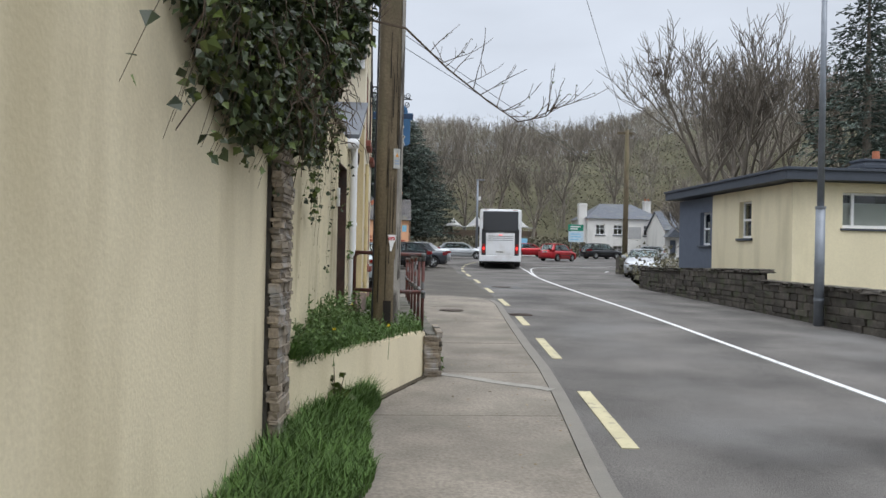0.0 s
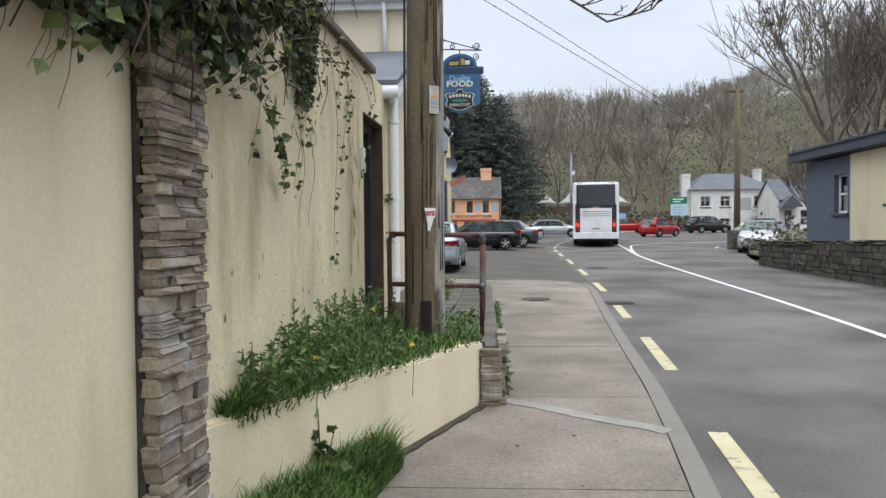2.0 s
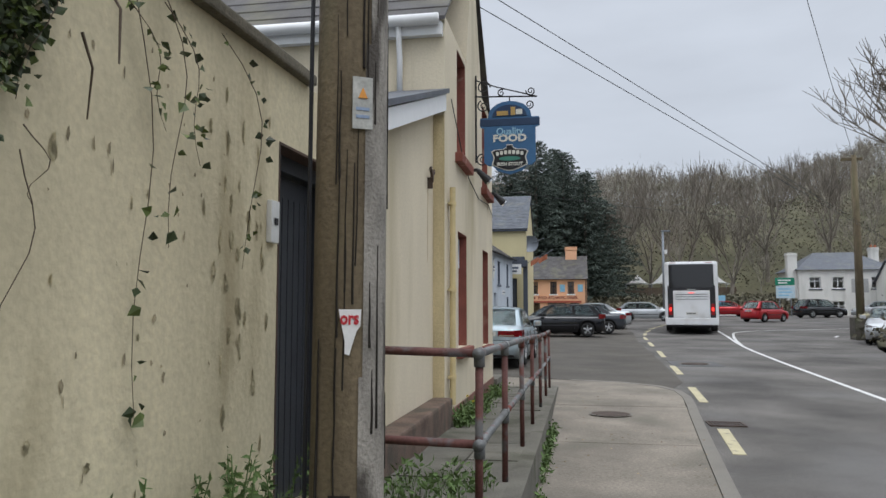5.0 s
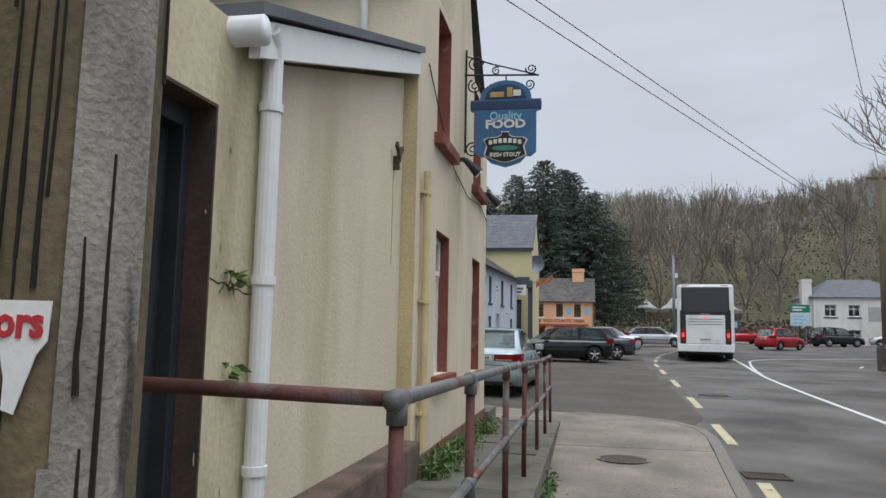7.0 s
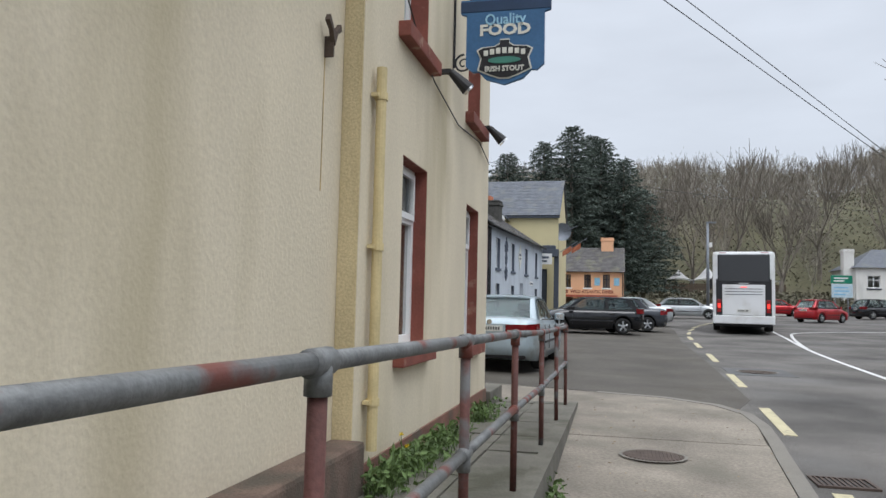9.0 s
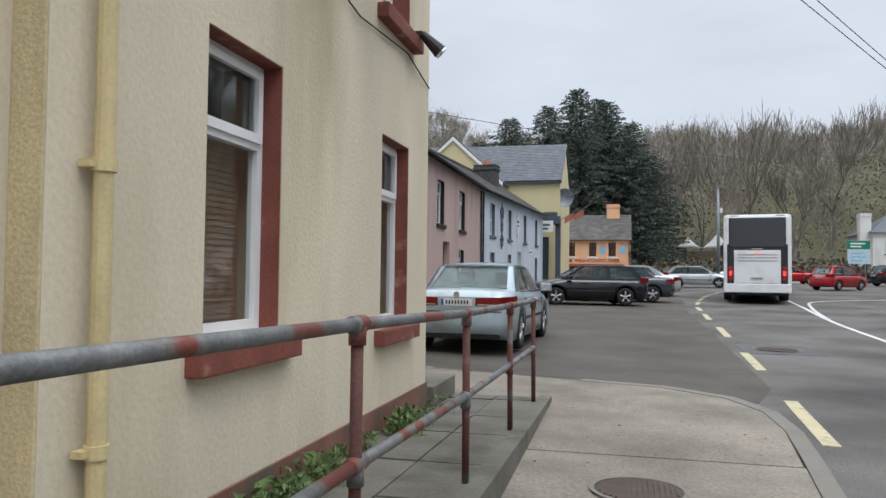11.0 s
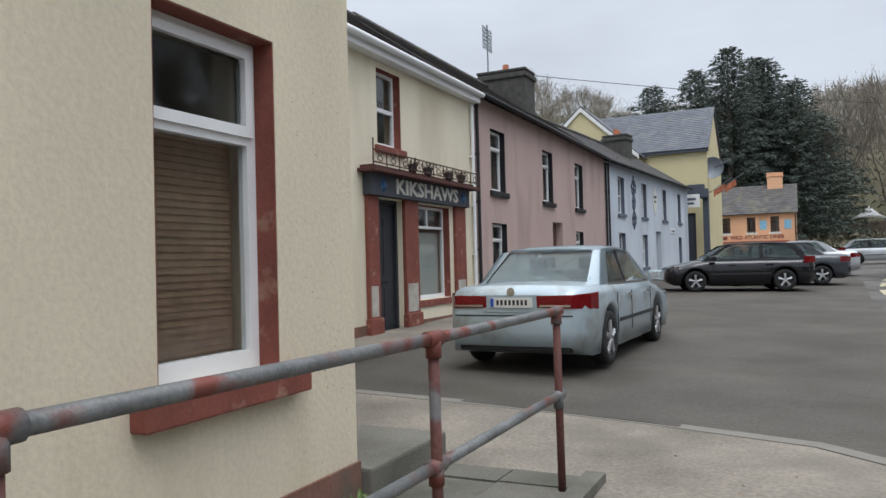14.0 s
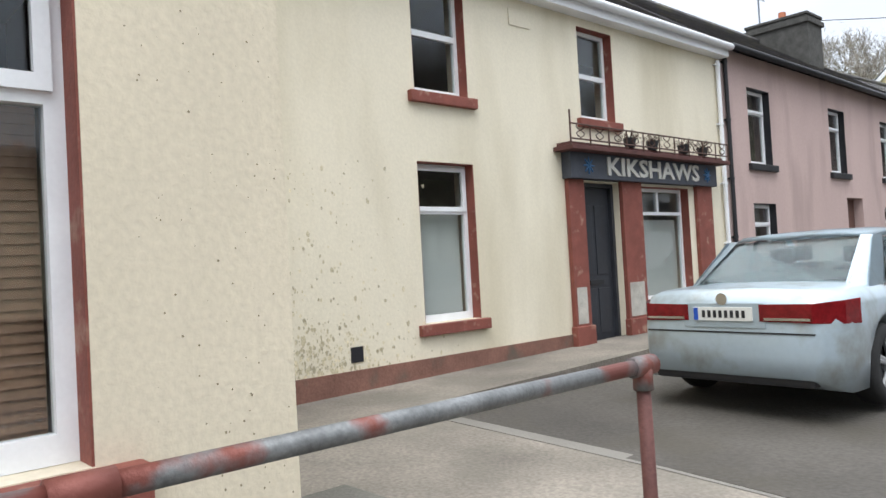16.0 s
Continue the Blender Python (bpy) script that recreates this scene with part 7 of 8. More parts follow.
for sg_ in (-1, 1):
    tl = part("tail_light", boxes((-6.05, -5.95, sg_ * 0.99 - 0.08, sg_ * 0.99 + 0.08, 0.85, 1.4), bevel=0.02), M_TAIL, co)
    part("lit_lamp", boxes((-6.058, -6.05, sg_ * 0.99 - 0.05, sg_ * 0.99 + 0.05, 1.05, 1.22)), M_TAILLIT, tl)
    part("side_glass", boxes((-5.7, 5.7, sg_ * 1.255 - 0.012, sg_ * 1.255 + 0.012, 1.95, 3.2), bevel=0.006), mat("black_side_glass", (0.012, 0.013, 0.016), 0.12, coat=1.0, bump=0), co)
    part("side_seam", boxes((-5.7, 5.7, sg_ * 1.262 - 0.004, sg_ * 1.262 + 0.004, 1.2, 1.215)), M_CARGREY, co)
    for xw in (-3.3, -2.0, 3.6):
        bm = bmesh.new()
        tube(bm, [(xw, sg_ * 0.98, 0.5), (xw, sg_ * 1.275, 0.5)], 0.5, seg=28)
        w_ = part("wheel", bm, M_TYRE, co)
        bm = bmesh.new()
        tube(bm, [(xw, sg_ * 1.276, 0.5), (xw, sg_ * 1.29, 0.5)], 0.3, 0.26, 20)
        part("rim", bm, M_RIM, w_)
    bm = bmesh.new()
    tube(bm, [(5.8, sg_ * 1.1, 3.3), (6.4, sg_ * 1.35, 3.2), (6.5, sg_ * 1.5, 2.8)], 0.03, seg=6)
    mm = part("mirror_arm", bm, M_TRIM, co)
    part("mirror", boxes((6.4, 6.55, sg_ * 1.5 - 0.12, sg_ * 1.5 + 0.12, 2.2, 2.8), bevel=0.03), M_TRIM, mm)
part("roof_lights", boxes((-5.98, -5.9, -1.0, -0.7, 3.40, 3.46), (-5.98, -5.9, 0.7, 1.0, 3.40, 3.46)), M_TAIL, co)


# ---- plants ----
def raw(name, V, F, material, parent=None, smooth=False):
    me = bpy.data.meshes.new(name)
    me.from_pydata(V, [], F)
    me.materials.append(material)
    if smooth:
        me.polygons.foreach_set("use_smooth", [True] * len(me.polygons))
    ob = new(name, me)
    if parent:
        ob.parent = parent
    return ob


def stems_mesh(lines, seg=4):
    """Tapered stems: each line is (points, radius at foot, radius at tip)."""
    V, F = [], []
    for pts, ra, rb in lines:
        o = len(V)
        m = len(pts)
        for i, p in enumerate(pts):
            d = (Vector(pts[min(i + 1, m - 1)]) - Vector(pts[max(i - 1, 0)]))
            d = d.normalized() if d.length > 1e-6 else Vector((0, 0, 1))
            a = d.orthogonal().normalized()
            b = d.cross(a)
            r = ra + (rb - ra) * i / max(1, m - 1)
            for k in range(seg):
                t = k * math.tau / seg
                V.append(tuple(Vector(p) + (a * math.cos(t) + b * math.sin(t)) * r))
        for i in range(m - 1):
            for k in range(seg):
                F.append((o + i * seg + k, o + i * seg + (k + 1) % seg, o + (i + 1) * seg + (k + 1) % seg, o + (i + 1) * seg + k))
    return V, F


def leaf(V, F, p, size, rng, droop=0.4, aspect=0.8):
    """One folded leaf of two blades with a pointed tip."""
    a = Vector((rng.uniform(-1, 1), rng.uniform(-1, 1), rng.uniform(-1, 0.6) - droop)).normalized()
    n = Vector((rng.uniform(-1, 1), rng.uniform(-1, 1), rng.uniform(-0.2, 1)))
    b = a.cross(n)
    if b.length < 1e-3:
        b = a.orthogonal()
    b.normalize()
    n = b.cross(a)
    p = Vector(p)
    o = len(V)
    w = size * aspect * 0.5
    V.extend([tuple(p), tuple(p + a * size * 0.35 + b * w + n * w * 0.3), tuple(p + a * size), tuple(p + a * size * 0.35 - b * w + n * w * 0.3), tuple(p + a * size * 0.5)])
    F.extend([(o, o + 1, o + 2, o + 4), (o, o + 4, o + 2, o + 3)])


def branch_lines(rng, start, way, length, radius, depth, out, spread=0.55, up=0.25, kids=(2, 4), shrink=0.68):
    n = 4
    pts = [Vector(start)]
    d = Vector(way).normalized()
    for i in range(n):
        d = (d + Vector((rng.uniform(-1, 1), rng.uniform(-1, 1), rng.uniform(-0.6, 1) + up * 0.3)) * 0.16).normalized()
        pts.append(pts[-1] + d * length / n)
    out.append((pts, radius, radius * 0.6))
    if depth == 0:
        return
    for k in range(rng.randint(*kids)):
        t = rng.uniform(0.45, 1.0)
        i = min(n - 1, int(t * n))
        p = pts[i].lerp(pts[i + 1], t * n - i)
        side = Vector((rng.uniform(-1, 1), rng.uniform(-1, 1), rng.uniform(-0.3, 0.7)))
        branch_lines(rng, p, d * (1 - spread) + side * spread + Vector((0, 0, up * 0.5)), length * shrink * rng.uniform(0.75, 1.15), radius * 0.55, depth - 1, out, spread, up, kids, shrink)
    branch_lines(rng, pts[-1], d, length * shrink, radius * 0.6, depth - 1, out, spread, up, kids, shrink)


def bare_tree(name, x, y, z, height, seed, label, trunk=0.28, depth=5, group="bare trees", nests=0, rise=(0.8, 1.5), up=0.5, spread=0.5):
    rng = random.Random(seed)
    t = thing(name, Matrix.Translation((x, y, z)), label, "tree", group)
    lines = []
    tl = height * 0.24
    pts = [(0, 0, -0.5), (0.05, 0, tl * 0.5), (rng.uniform(-0.3, 0.3), rng.uniform(-0.3, 0.3), tl)]
    V, F = stems_mesh([([Vector(p) for p in pts], trunk * 1.15, trunk * 0.85)], 10)
    raw("trunk", V, F, M_BARK, t, True)
    for k in range(5):
        a = k * math.tau / 5 + rng.uniform(-0.4, 0.4)
        branch_lines(rng, Vector(pts[2]) - Vector((0, 0, rng.uniform(0, tl * 0.3))), (math.cos(a) * 0.65, math.sin(a) * 0.65, rng.uniform(*rise)), height * 0.30, trunk * 0.5, depth - 1, lines, spread, up, (2, 3), 0.72)
    lines = [(p, max(a, 0.022), max(b, 0.014)) for p, a, b in lines]
    V, F = stems_mesh(lines, 4)
    raw("crown", V, F, M_BARK, t)
    for k in range(nests):
        p = lines[rng.randrange(len(lines))][0][-1]
        if p.z < height * 0.6:
            continue
        nl = []
        for i in range(60):
            d = Vector((rng.uniform(-1, 1), rng.uniform(-1, 1), rng.uniform(-0.6, 0.6))).normalized() * rng.uniform(0.1, 0.34)
            e = Vector((rng.uniform(-1, 1), rng.uniform(-1, 1), rng.uniform(-0.4, 0.4))) * 0.25
            nl.append(([p + d, p + d + e], 0.02, 0.014))
        V, F = stems_mesh(nl, 3)
        raw("nest", V, F, M_TWIG, t)
    return t


def conifer(x, y, z, height, width, seed, label="tall dark evergreen conifer", group="conifers", density=1.0):
    rng = random.Random(seed)
    t = thing("conifer_tree", Matrix.Translation((x, y, z)), label, "tree", group)
    V, F = stems_mesh([([Vector((0, 0, -0.5)), Vector((0, 0, height * 0.5)), Vector((0, 0, height))], height * 0.018 + 0.08, 0.03)], 8)
    raw("trunk", V, F, M_BARK, t)
    V, F = [], []
    nb = int(height * 9 * density)
    for i in range(nb):
        f = (i / nb) ** 0.85
        zz = height * (0.10 + 0.9 * f)
        R = width * (1 - f) ** 0.62 * rng.uniform(0.6, 1.12) + 0.25
        a = i * 2.4 + rng.uniform(-0.4, 0.4)
        steps = max(3, int(R / 0.32))
        for s in range(steps):
            r = R * (s + 0.6) / steps
            c = Vector((r * math.cos(a), r * math.sin(a), zz + 0.25 * r * 0.4 - 0.10 * r * r / max(R, 0.3)))
            for q in range(8):
                p = c + Vector((rng.uniform(-1, 1), rng.uniform(-1, 1), rng.uniform(-0.6, 0.4))) * 0.28
                d = Vector((math.cos(a) + rng.uniform(-0.8, 0.8), math.sin(a) + rng.uniform(-0.8, 0.8), rng.uniform(-0.7, 0.25))).normalized()
                b = d.orthogonal().normalized()
                b = (b * math.cos(q) + d.cross(b) * math.sin(q)) * 0.06
                o = len(V)
                L_ = rng.uniform(0.22, 0.5)
                V.extend([tuple(p - b * 0.6), tuple(p + d * L_ * 0.5 - b), tuple(p + d * L_), tuple(p + d * L_ * 0.5 + b)])
                F.append((o, o + 1, o + 2, o + 3))
    raw("crown", V, F, M_CONIFER, t)
    return t


# wooded hill: many bare trees and undergrowth joined
rng = random.Random(21)
templates = []
for k in range(5):
    L_ = []
    h = 1.0
    pts = [Vector((0, 0, -0.05)), Vector((0.01, 0.01, 0.2)), Vector((0.02 * rng.uniform(-1, 1), 0, 0.42))]
    L_.append((pts, 0.012, 0.009))
    for q in range(4):
        a = q * math.tau / 4 + rng.uniform(-0.5, 0.5)
        branch_lines(rng, pts[2] - Vector((0, 0, rng.uniform(0, 0.16))), (math.cos(a) * 0.6, math.sin(a) * 0.6, rng.uniform(0.8, 1.5)), 0.24, 0.008, 3, L_, 0.5, 0.45, (2, 3), 0.72)
    L_ = [([p for p in l[::2]] if len(l) > 3 else l, max(a * 0.8, 0.0022), max(b * 0.8, 0.0014)) for l, a, b in L_]
    V, F = stems_mesh(L_, 3)
    templates.append((np.array(V), F))
V, F = [], []
UV, UF = [], []
BV, BF = [], []
count = 0
while count < 620:
    x, y = rng.uniform(-45, 115), rng.uniform(86, 190)
    h0 = hill(x, y)
    if h0 < 0.8:
        continue
    count += 1
    tv, tf = templates[rng.randrange(5)]
    H_ = rng.uniform(5.5, 9.5)
    a = rng.uniform(0, 6.28)
    R_ = np.array([[math.cos(a), -math.sin(a), 0], [math.sin(a), math.cos(a), 0], [0, 0, 1]])
    P = (tv * [H_ * 1.15, H_ * 1.15, H_]) @ R_.T + [x, y, land_z(x, y)]
    o = len(V)
    V.extend(map(tuple, P))
    F.extend([tuple(i + o for i in f) for f in tf])
    for q in range(170):
        d = Vector((rng.gauss(0, 1), rng.gauss(0, 1), rng.gauss(0, 0.8)))
        leaf(BV, BF, (x + d.x * H_ * 0.24, y + d.y * H_ * 0.24, land_z(x, y) + H_ * 0.56 + d.z * H_ * 0.19), rng.uniform(0.4, 1.0), rng, -0.5, 0.09)
for i in range(48000):
    x, y = rng.uniform(-50, 115), 82 + 98 * rng.random() ** 1.6
    if hill(x, y) < 0.05:
        continue
    leaf(UV, UF, (x, y, land_z(x, y) + rng.uniform(0, 1.8)), rng.uniform(0.25, 0.55), rng, -0.3, 0.55)
tagged(raw("hillside_trees", V, F, M_WOODFAR), "bare grey-brown woodland covering the hill", "woodland", kind="stuff")
tagged(raw("woodland_buds", BV, BF, M_BUDS), "first spring buds among the bare hillside trees", "foliage", kind="stuff")
tagged(raw("undergrowth", UV, UF, M_UNDER), "dark ivy and bramble undergrowth on the hill", "undergrowth", kind="stuff")

for x, y, h, s in ((13.4, 73.5, 15, 1), (18.3, 76, 12, 2), (5.0, 78, 13, 3), (25, 88, 15, 4), (10.5, 84, 16, 5), (0.5, 84, 13, 6), (33, 90, 15, 7)):
    bare_tree("bare_tree", x, y, land_z(x, y) + 1.2, h, s, "bare spreading tree with fine grey branches", 0.24, 5)
bare_tree("rookery_tree", 24.0, 34.0, 0.6, 16.5, 11, "large bare tree holding dark rook nests", 0.42, 6, nests=8, rise=(0.5, 1.2), up=0.3, spread=0.58)
bare_tree("rookery_tree", 30.0, 42.0, 0.8, 16.0, 12, "large bare tree holding dark rook nests", 0.40, 5, nests=3, rise=(0.5, 1.2), up=0.3, spread=0.58)
bare_tree("rookery_tree", 30.5, 30.0, 0.8, 14.0, 13, "large bare tree behind the bungalow roof", 0.36, 5)
bare_tree("garden_tree", -13.0, 16.0, 0.0, 9.5, 15, "bare tree behind the shop roof", 0.2, 5)
bare_tree("garden_tree", 17.0, 24.0, 0.4, 5.0, 16, "small bare tree beside the grey wall", 0.1, 5)
conifer(27.0, 24.0, 0.5, 17, 4.2, 31)
conifer(32.0, 26.0, 0.5, 19, 4.2, 32)
for k, (x, y, h) in enumerate(((-13, 74, 18), (-9.5, 72, 20), (-6.0, 76, 22), (-2.8, 73, 23), (0.2, 77, 22.5), (2.6, 74, 19.5), (-1.0, 82, 24), (-17, 78, 18), (4.6, 79, 17))):
    conifer(x, y, 1.0, h - 3.4, 6.0, 40 + k, density=1.6)
# scrub behind the low wall and beside the bungalow
V, F = [], []
rng = random.Random(77)
for i in range(9000):
    x, y = rng.uniform(-3, 24), rng.uniform(68.2, 75.5)
    z = 1.0 + max(0, (y - 68.5)) * 0.2 + rng.uniform(0, 1.0)
    leaf(V, F, (x, y, z), rng.uniform(0.25, 0.6), rng, -0.2, 0.7)
for i in range(1500):
    x, y = rng.uniform(12.2, 16.5), rng.uniform(14.5, 22)
    leaf(V, F, (x, y, 0.4 + abs(rng.gauss(0, 0.55))), rng.uniform(0.1, 0.25), rng, -0.2, 0.7)
tagged(raw("scrub", V, F, M_UNDER), "dense dark scrub behind the low wall", "scrub", kind="stuff")

# grass at the foot of the boundary wall
def blades(V, F, x, y, z, h, rng, w=0.007, bend=0.5):
    a = rng.uniform(0, math.tau)
    d = Vector((math.cos(a), math.sin(a), 0))
    s = Vector((-d.y, d.x, 0)) * w
    b = bend * rng.uniform(0.3, 1.2) * h
    p = Vector((x, y, z))
    o = len(V)
    V.extend([tuple(p - s), tuple(p + s), tuple(p + d * b * 0.35 + Vector((0, 0, h * 0.6)) + s * 0.8), tuple(p + d * b * 0.35 + Vector((0, 0, h * 0.6)) - s * 0.8), tuple(p + d * b + Vector((0, 0, h * rng.uniform(0.75, 1.0))))])
    F.extend([(o, o + 1, o + 2, o + 3), (o + 3, o + 2, o + 4)])


rng = random.Random(5)
V, F = [], []
n = 0
while n < 24000:
    y = rng.uniform(-14.5, -8.0)
    x0 = wall_x(y) if y < -9.4 else inner_x(y)
    width = 0.72 + 0.12 * math.sin(y * 2.3) - max(0, (y + 9.2)) * 0.5
    if y < -12:
        width *= max(0.25, 1 + (y + 12) * 0.3)
    f = rng.random()
    if width < 0.05:
        n += 1
        continue
    x = x0 + f * width
    n += 1
    blades(V, F, x, y, ground_z(y) - 0.01, rng.uniform(0.14, 0.34) * (1.2 - 0.7 * f ** 2), rng, 0.006, 0.7)
tagged(raw("verge_grass", V, F, M_GRASS), "lush green grass verge at the wall's foot", "grass", kind="stuff")
V, F = [], []
for i in range(15000):
    y = rng.uniform(-9.2, -5.8)
    xl, xr = wall_x(y) + 0.02, min(0.98, -0.30 + 1.30 * (y + 9.45) / 3.12 - 0.02)
    if y > -6.4:
        xr = 0.95
    x = rng.uniform(xl, xr)
    near = 1 - 0.5 * (x - xl) / max(0.05, xr - xl)
    blades(V, F, x, y, 0.33, rng.uniform(0.06, 0.34) * near, rng, 0.006, 0.8)
tagged(raw("planter_grass", V, F, M_GRASS), "long green grass in the planter", "grass", kind="stuff")
V, F, S = [], [], []
for i in range(190):
    y = rng.uniform(-9.0, -5.9)
    xl, xr = wall_x(y) + 0.05, min(0.9, -0.30 + 1.30 * (y + 9.45) / 3.12 - 0.05)
    x = xl + (xr - xl) * rng.random() ** 1.6
    h = rng.uniform(0.1, 0.36) + (0.30 * rng.random() if x < xl + 0.3 else 0)
    if y > -7.2 and x < 0.15:
        h += 0.10
    lean = Vector((rng.uniform(-0.12, 0.12), rng.uniform(-0.12, 0.12), 0))
    S.append(([Vector((x, y, 0.30)), Vector((x, y, 0.30 + h * 0.5)) + lean * 0.4, Vector((x, y, 0.30 + h)) + lean], 0.005, 0.003))
    for q in range(int(h * 70)):
        f = rng.uniform(0.15, 1)
        leaf(V, F, tuple(Vector((x, y, 0.30 + h * f)) + lean * f), rng.uniform(0.035, 0.085) * (1.2 - 0.5 * f), rng, -0.15, 0.42)
weeds = tagged(raw("planter_weeds", V, F, M_WEED), "leafy green weeds crowding the planter", "weeds", kind="stuff")
SV, SF = stems_mesh(S, 4)
tagged(raw("weed_stems", SV, SF, M_WEED), "thin green stems of planter weeds", "weeds", kind="stuff")
V, F = [], []
for i in range(2600):
    k = rng.random()
    if k < 0.5:
        x, y, z = 0.12 + abs(rng.gauss(0, 0.09)), rng.uniform(-1.1, 3.8), 0
        if noise.noise((y * 1.6, 0, 5)) < 0.0 and y > 0.3:
            continue
        z = walk_z(y)
    elif k < 0.66:
        y = rng.uniform(-6.2, 0.5)
        x, z = 1.17 + abs(rng.gauss(0, 0.035)), ground_z(y)
        if noise.noise((y * 1.3, 2, 5)) < -0.15:
            continue
    else:
        if rng.random() < 0.72:
            continue
        y = rng.uniform(-5.6, -4.0)
        x, z = rng.uniform(0.2, 0.95), walk_z(y)
    for q in range(2):
        leaf(V, F, (x + rng.uniform(-0.04, 0.04), y + rng.uniform(-0.04, 0.04), z + rng.uniform(0.0, 0.16)), rng.uniform(0.03, 0.09), rng, -0.4, 0.45)
    blades(V, F, x, y, z, rng.uniform(0.05, 0.16), rng, 0.004, 0.7)
tagged(raw("crack_weeds", V, F, M_WEED), "small green weeds growing in the walk's cracks", "weeds", kind="stuff")

# dandelions
for x, y, z in ((0.12, -6.9, 0.72), (0.2, -0.55, 0.5), (0.3, -0.75, 0.46), (0.55, -8.0, 0.6), (0.05, -8.6, 0.62)):
    dl = thing("dandelion", Matrix.Translation((x, y, z)), "yellow dandelion flower on a thin stalk", "flower", "dandelions")
    V, F = [], []
    for i in range(18):
        leaf(V, F, (0, 0, 0), 0.022, rng, -0.5, 0.35)
    raw("petals", V, F, mat("dandelion_yellow", (0.75, 0.55, 0.02), 0.7), dl)
    V, F = stems_mesh([([Vector((0, 0, 0)), Vector((0.01, 0, -0.15)), Vector((0, 0, -0.34))], 0.003, 0.003)], 4)
    raw("stalk", V, F, M_WEED, dl)


# ivy over the wall top and pillar
rng = random.Random(9)
ivy = thing("ivy", Matrix.Translation((0, 0, 0)), "dense dark ivy hanging over the wall and pillar", "ivy")
V, F, V2, F2 = [], [], [], []


def ivy_mass(cy, z_low, z_top, half, out, count, size=1.0):
    for i in range(count):
        y = cy + rng.gauss(0, 0.5) * half
        edge = abs(y - cy) / half
        if edge > 1.15:
            continue
        zl = z_low + 0.75 * edge ** 2 + 0.12 * noise.noise((y * 3, 0, 1)) + 0.1
        z = zl + (z_top - zl) * rng.random() ** 0.8
        bulge = out * (0.35 + 0.65 * min(1, (z - zl) / 0.7)) * (1 - 0.5 * edge)
        x = wall_x(y) + bulge * rng.random() ** 0.55 * (0.8 + 0.4 * noise.noise((y * 2, z * 2, 7)))
        tgt = (V, F) if rng.random() < 0.82 else (V2, F2)
        leaf(*tgt, (x, y, z), rng.uniform(0.045, 0.10) * size, rng, 0.35, 0.9)


ivy_mass(-9.75, 2.02, 4.3, 1.35, 0.62, 9000)
ivy_mass(-10.35, 1.95, 2.9, 0.95, 0.45, 4500, 0.85)
ivy_mass(-7.72, 2.12, 2.98, 0.42, 0.20, 1500, 0.55)
ivy_mass(-8.7, 2.45, 4.2, 1.0, 0.75, 4200)
ivy_mass(-11.3, 2.5, 4.2, 1.3, 0.42, 5200)
ivy_mass(-12.4, 2.5, 4.2, 1.1, 0.34, 4200)
ivy_mass(-11.5, 2.08, 3.6, 1.0, 0.42, 4200, 0.8)
ivy_mass(-10.5, 2.2, 4.2, 1.0, 0.5, 4200)
ivy_mass(-11.05, 1.88, 3.4, 0.95, 0.46, 4600, 0.85)
lines = []


def strand(y, z0, z1, x_out, dy, leaves, size=0.06, sparse=False):
    pts = []
    for i in range(9):
        t = i / 8
        yy = y + dy * t + 0.05 * math.sin(t * 7 + y)
        pts.append(Vector((wall_x(yy) + 0.03 + x_out * math.sin(math.pi * min(1, t * 0.9)) * (1 - 0.5 * t), yy, z0 + (z1 - z0) * t)))
    lines.append((pts, 0.0026, 0.0012))
    for i in range(leaves):
        t = rng.random()
        k = min(7, int(t * 8))
        p = pts[k].lerp(pts[k + 1], t * 8 - k)
        leaf(*((V, F) if rng.random() < 0.6 else (V2, F2)), tuple(p + Vector((rng.uniform(0, 0.04), rng.uniform(-0.04, 0.04), 0))), rng.uniform(0.6, 1.2) * size, rng, 0.4, 0.9)


for i in range(46):
    y = rng.gauss(-10.0, 0.95)
    strand(y, rng.uniform(2.5, 3.0), rng.uniform(1.75, 2.4), rng.uniform(0.1, 0.55), rng.uniform(-0.25, 0.25), rng.randint(8, 18))
strand(-10.5, 2.7, 1.95, 0.2, -0.9, 22, 0.08)
for i in range(34):
    strand(rng.uniform(-12.6, -10.6), 2.8, rng.uniform(1.8, 2.35), 0.28, rng.uniform(-0.4, 0.3), rng.randint(8, 16), 0.07)
strand(-10.3, 2.8, 2.1, 0.3, -1.1, 26, 0.08)
strand(-8.9, 2.75, 1.62, 0.25, 0.85, 30, 0.055)
strand(-9.35, 2.5, 1.62, 0.10, 1.18, 60, 0.06)
strand(-9.3, 2.48, 1.66, 0.12, 1.10, 44, 0.055)
strand(-9.05, 2.75, 1.72, 0.15, 0.25, 18, 0.05)
for i in range(13):
    y = rng.gauss(-7.72, 0.16)
    strand(y, 2.85, rng.uniform(1.95, 2.5), rng.uniform(0.03, 0.16), rng.uniform(-0.12, 0.10), rng.randint(26, 44), 0.036)
strand(-7.0, 2.85, 1.1, 0.06, 0.05, 18, 0.05)
strand(-7.1, 2.8, 2.3, 0.08, 0.3, 20, 0.045)
strand(-6.8, 2.86, 2.2, 0.10, 0.25, 24, 0.045)
strand(-6.35, 2.9, 1.75, 0.25, 0.15, 22, 0.045)
for i in range(4):
    y = rng.gauss(-7.85, 0.2)
    strand(y, rng.uniform(2.0, 2.3), rng.uniform(1.35, 1.9), 0.02, rng.uniform(-0.35, 0.15), 0)
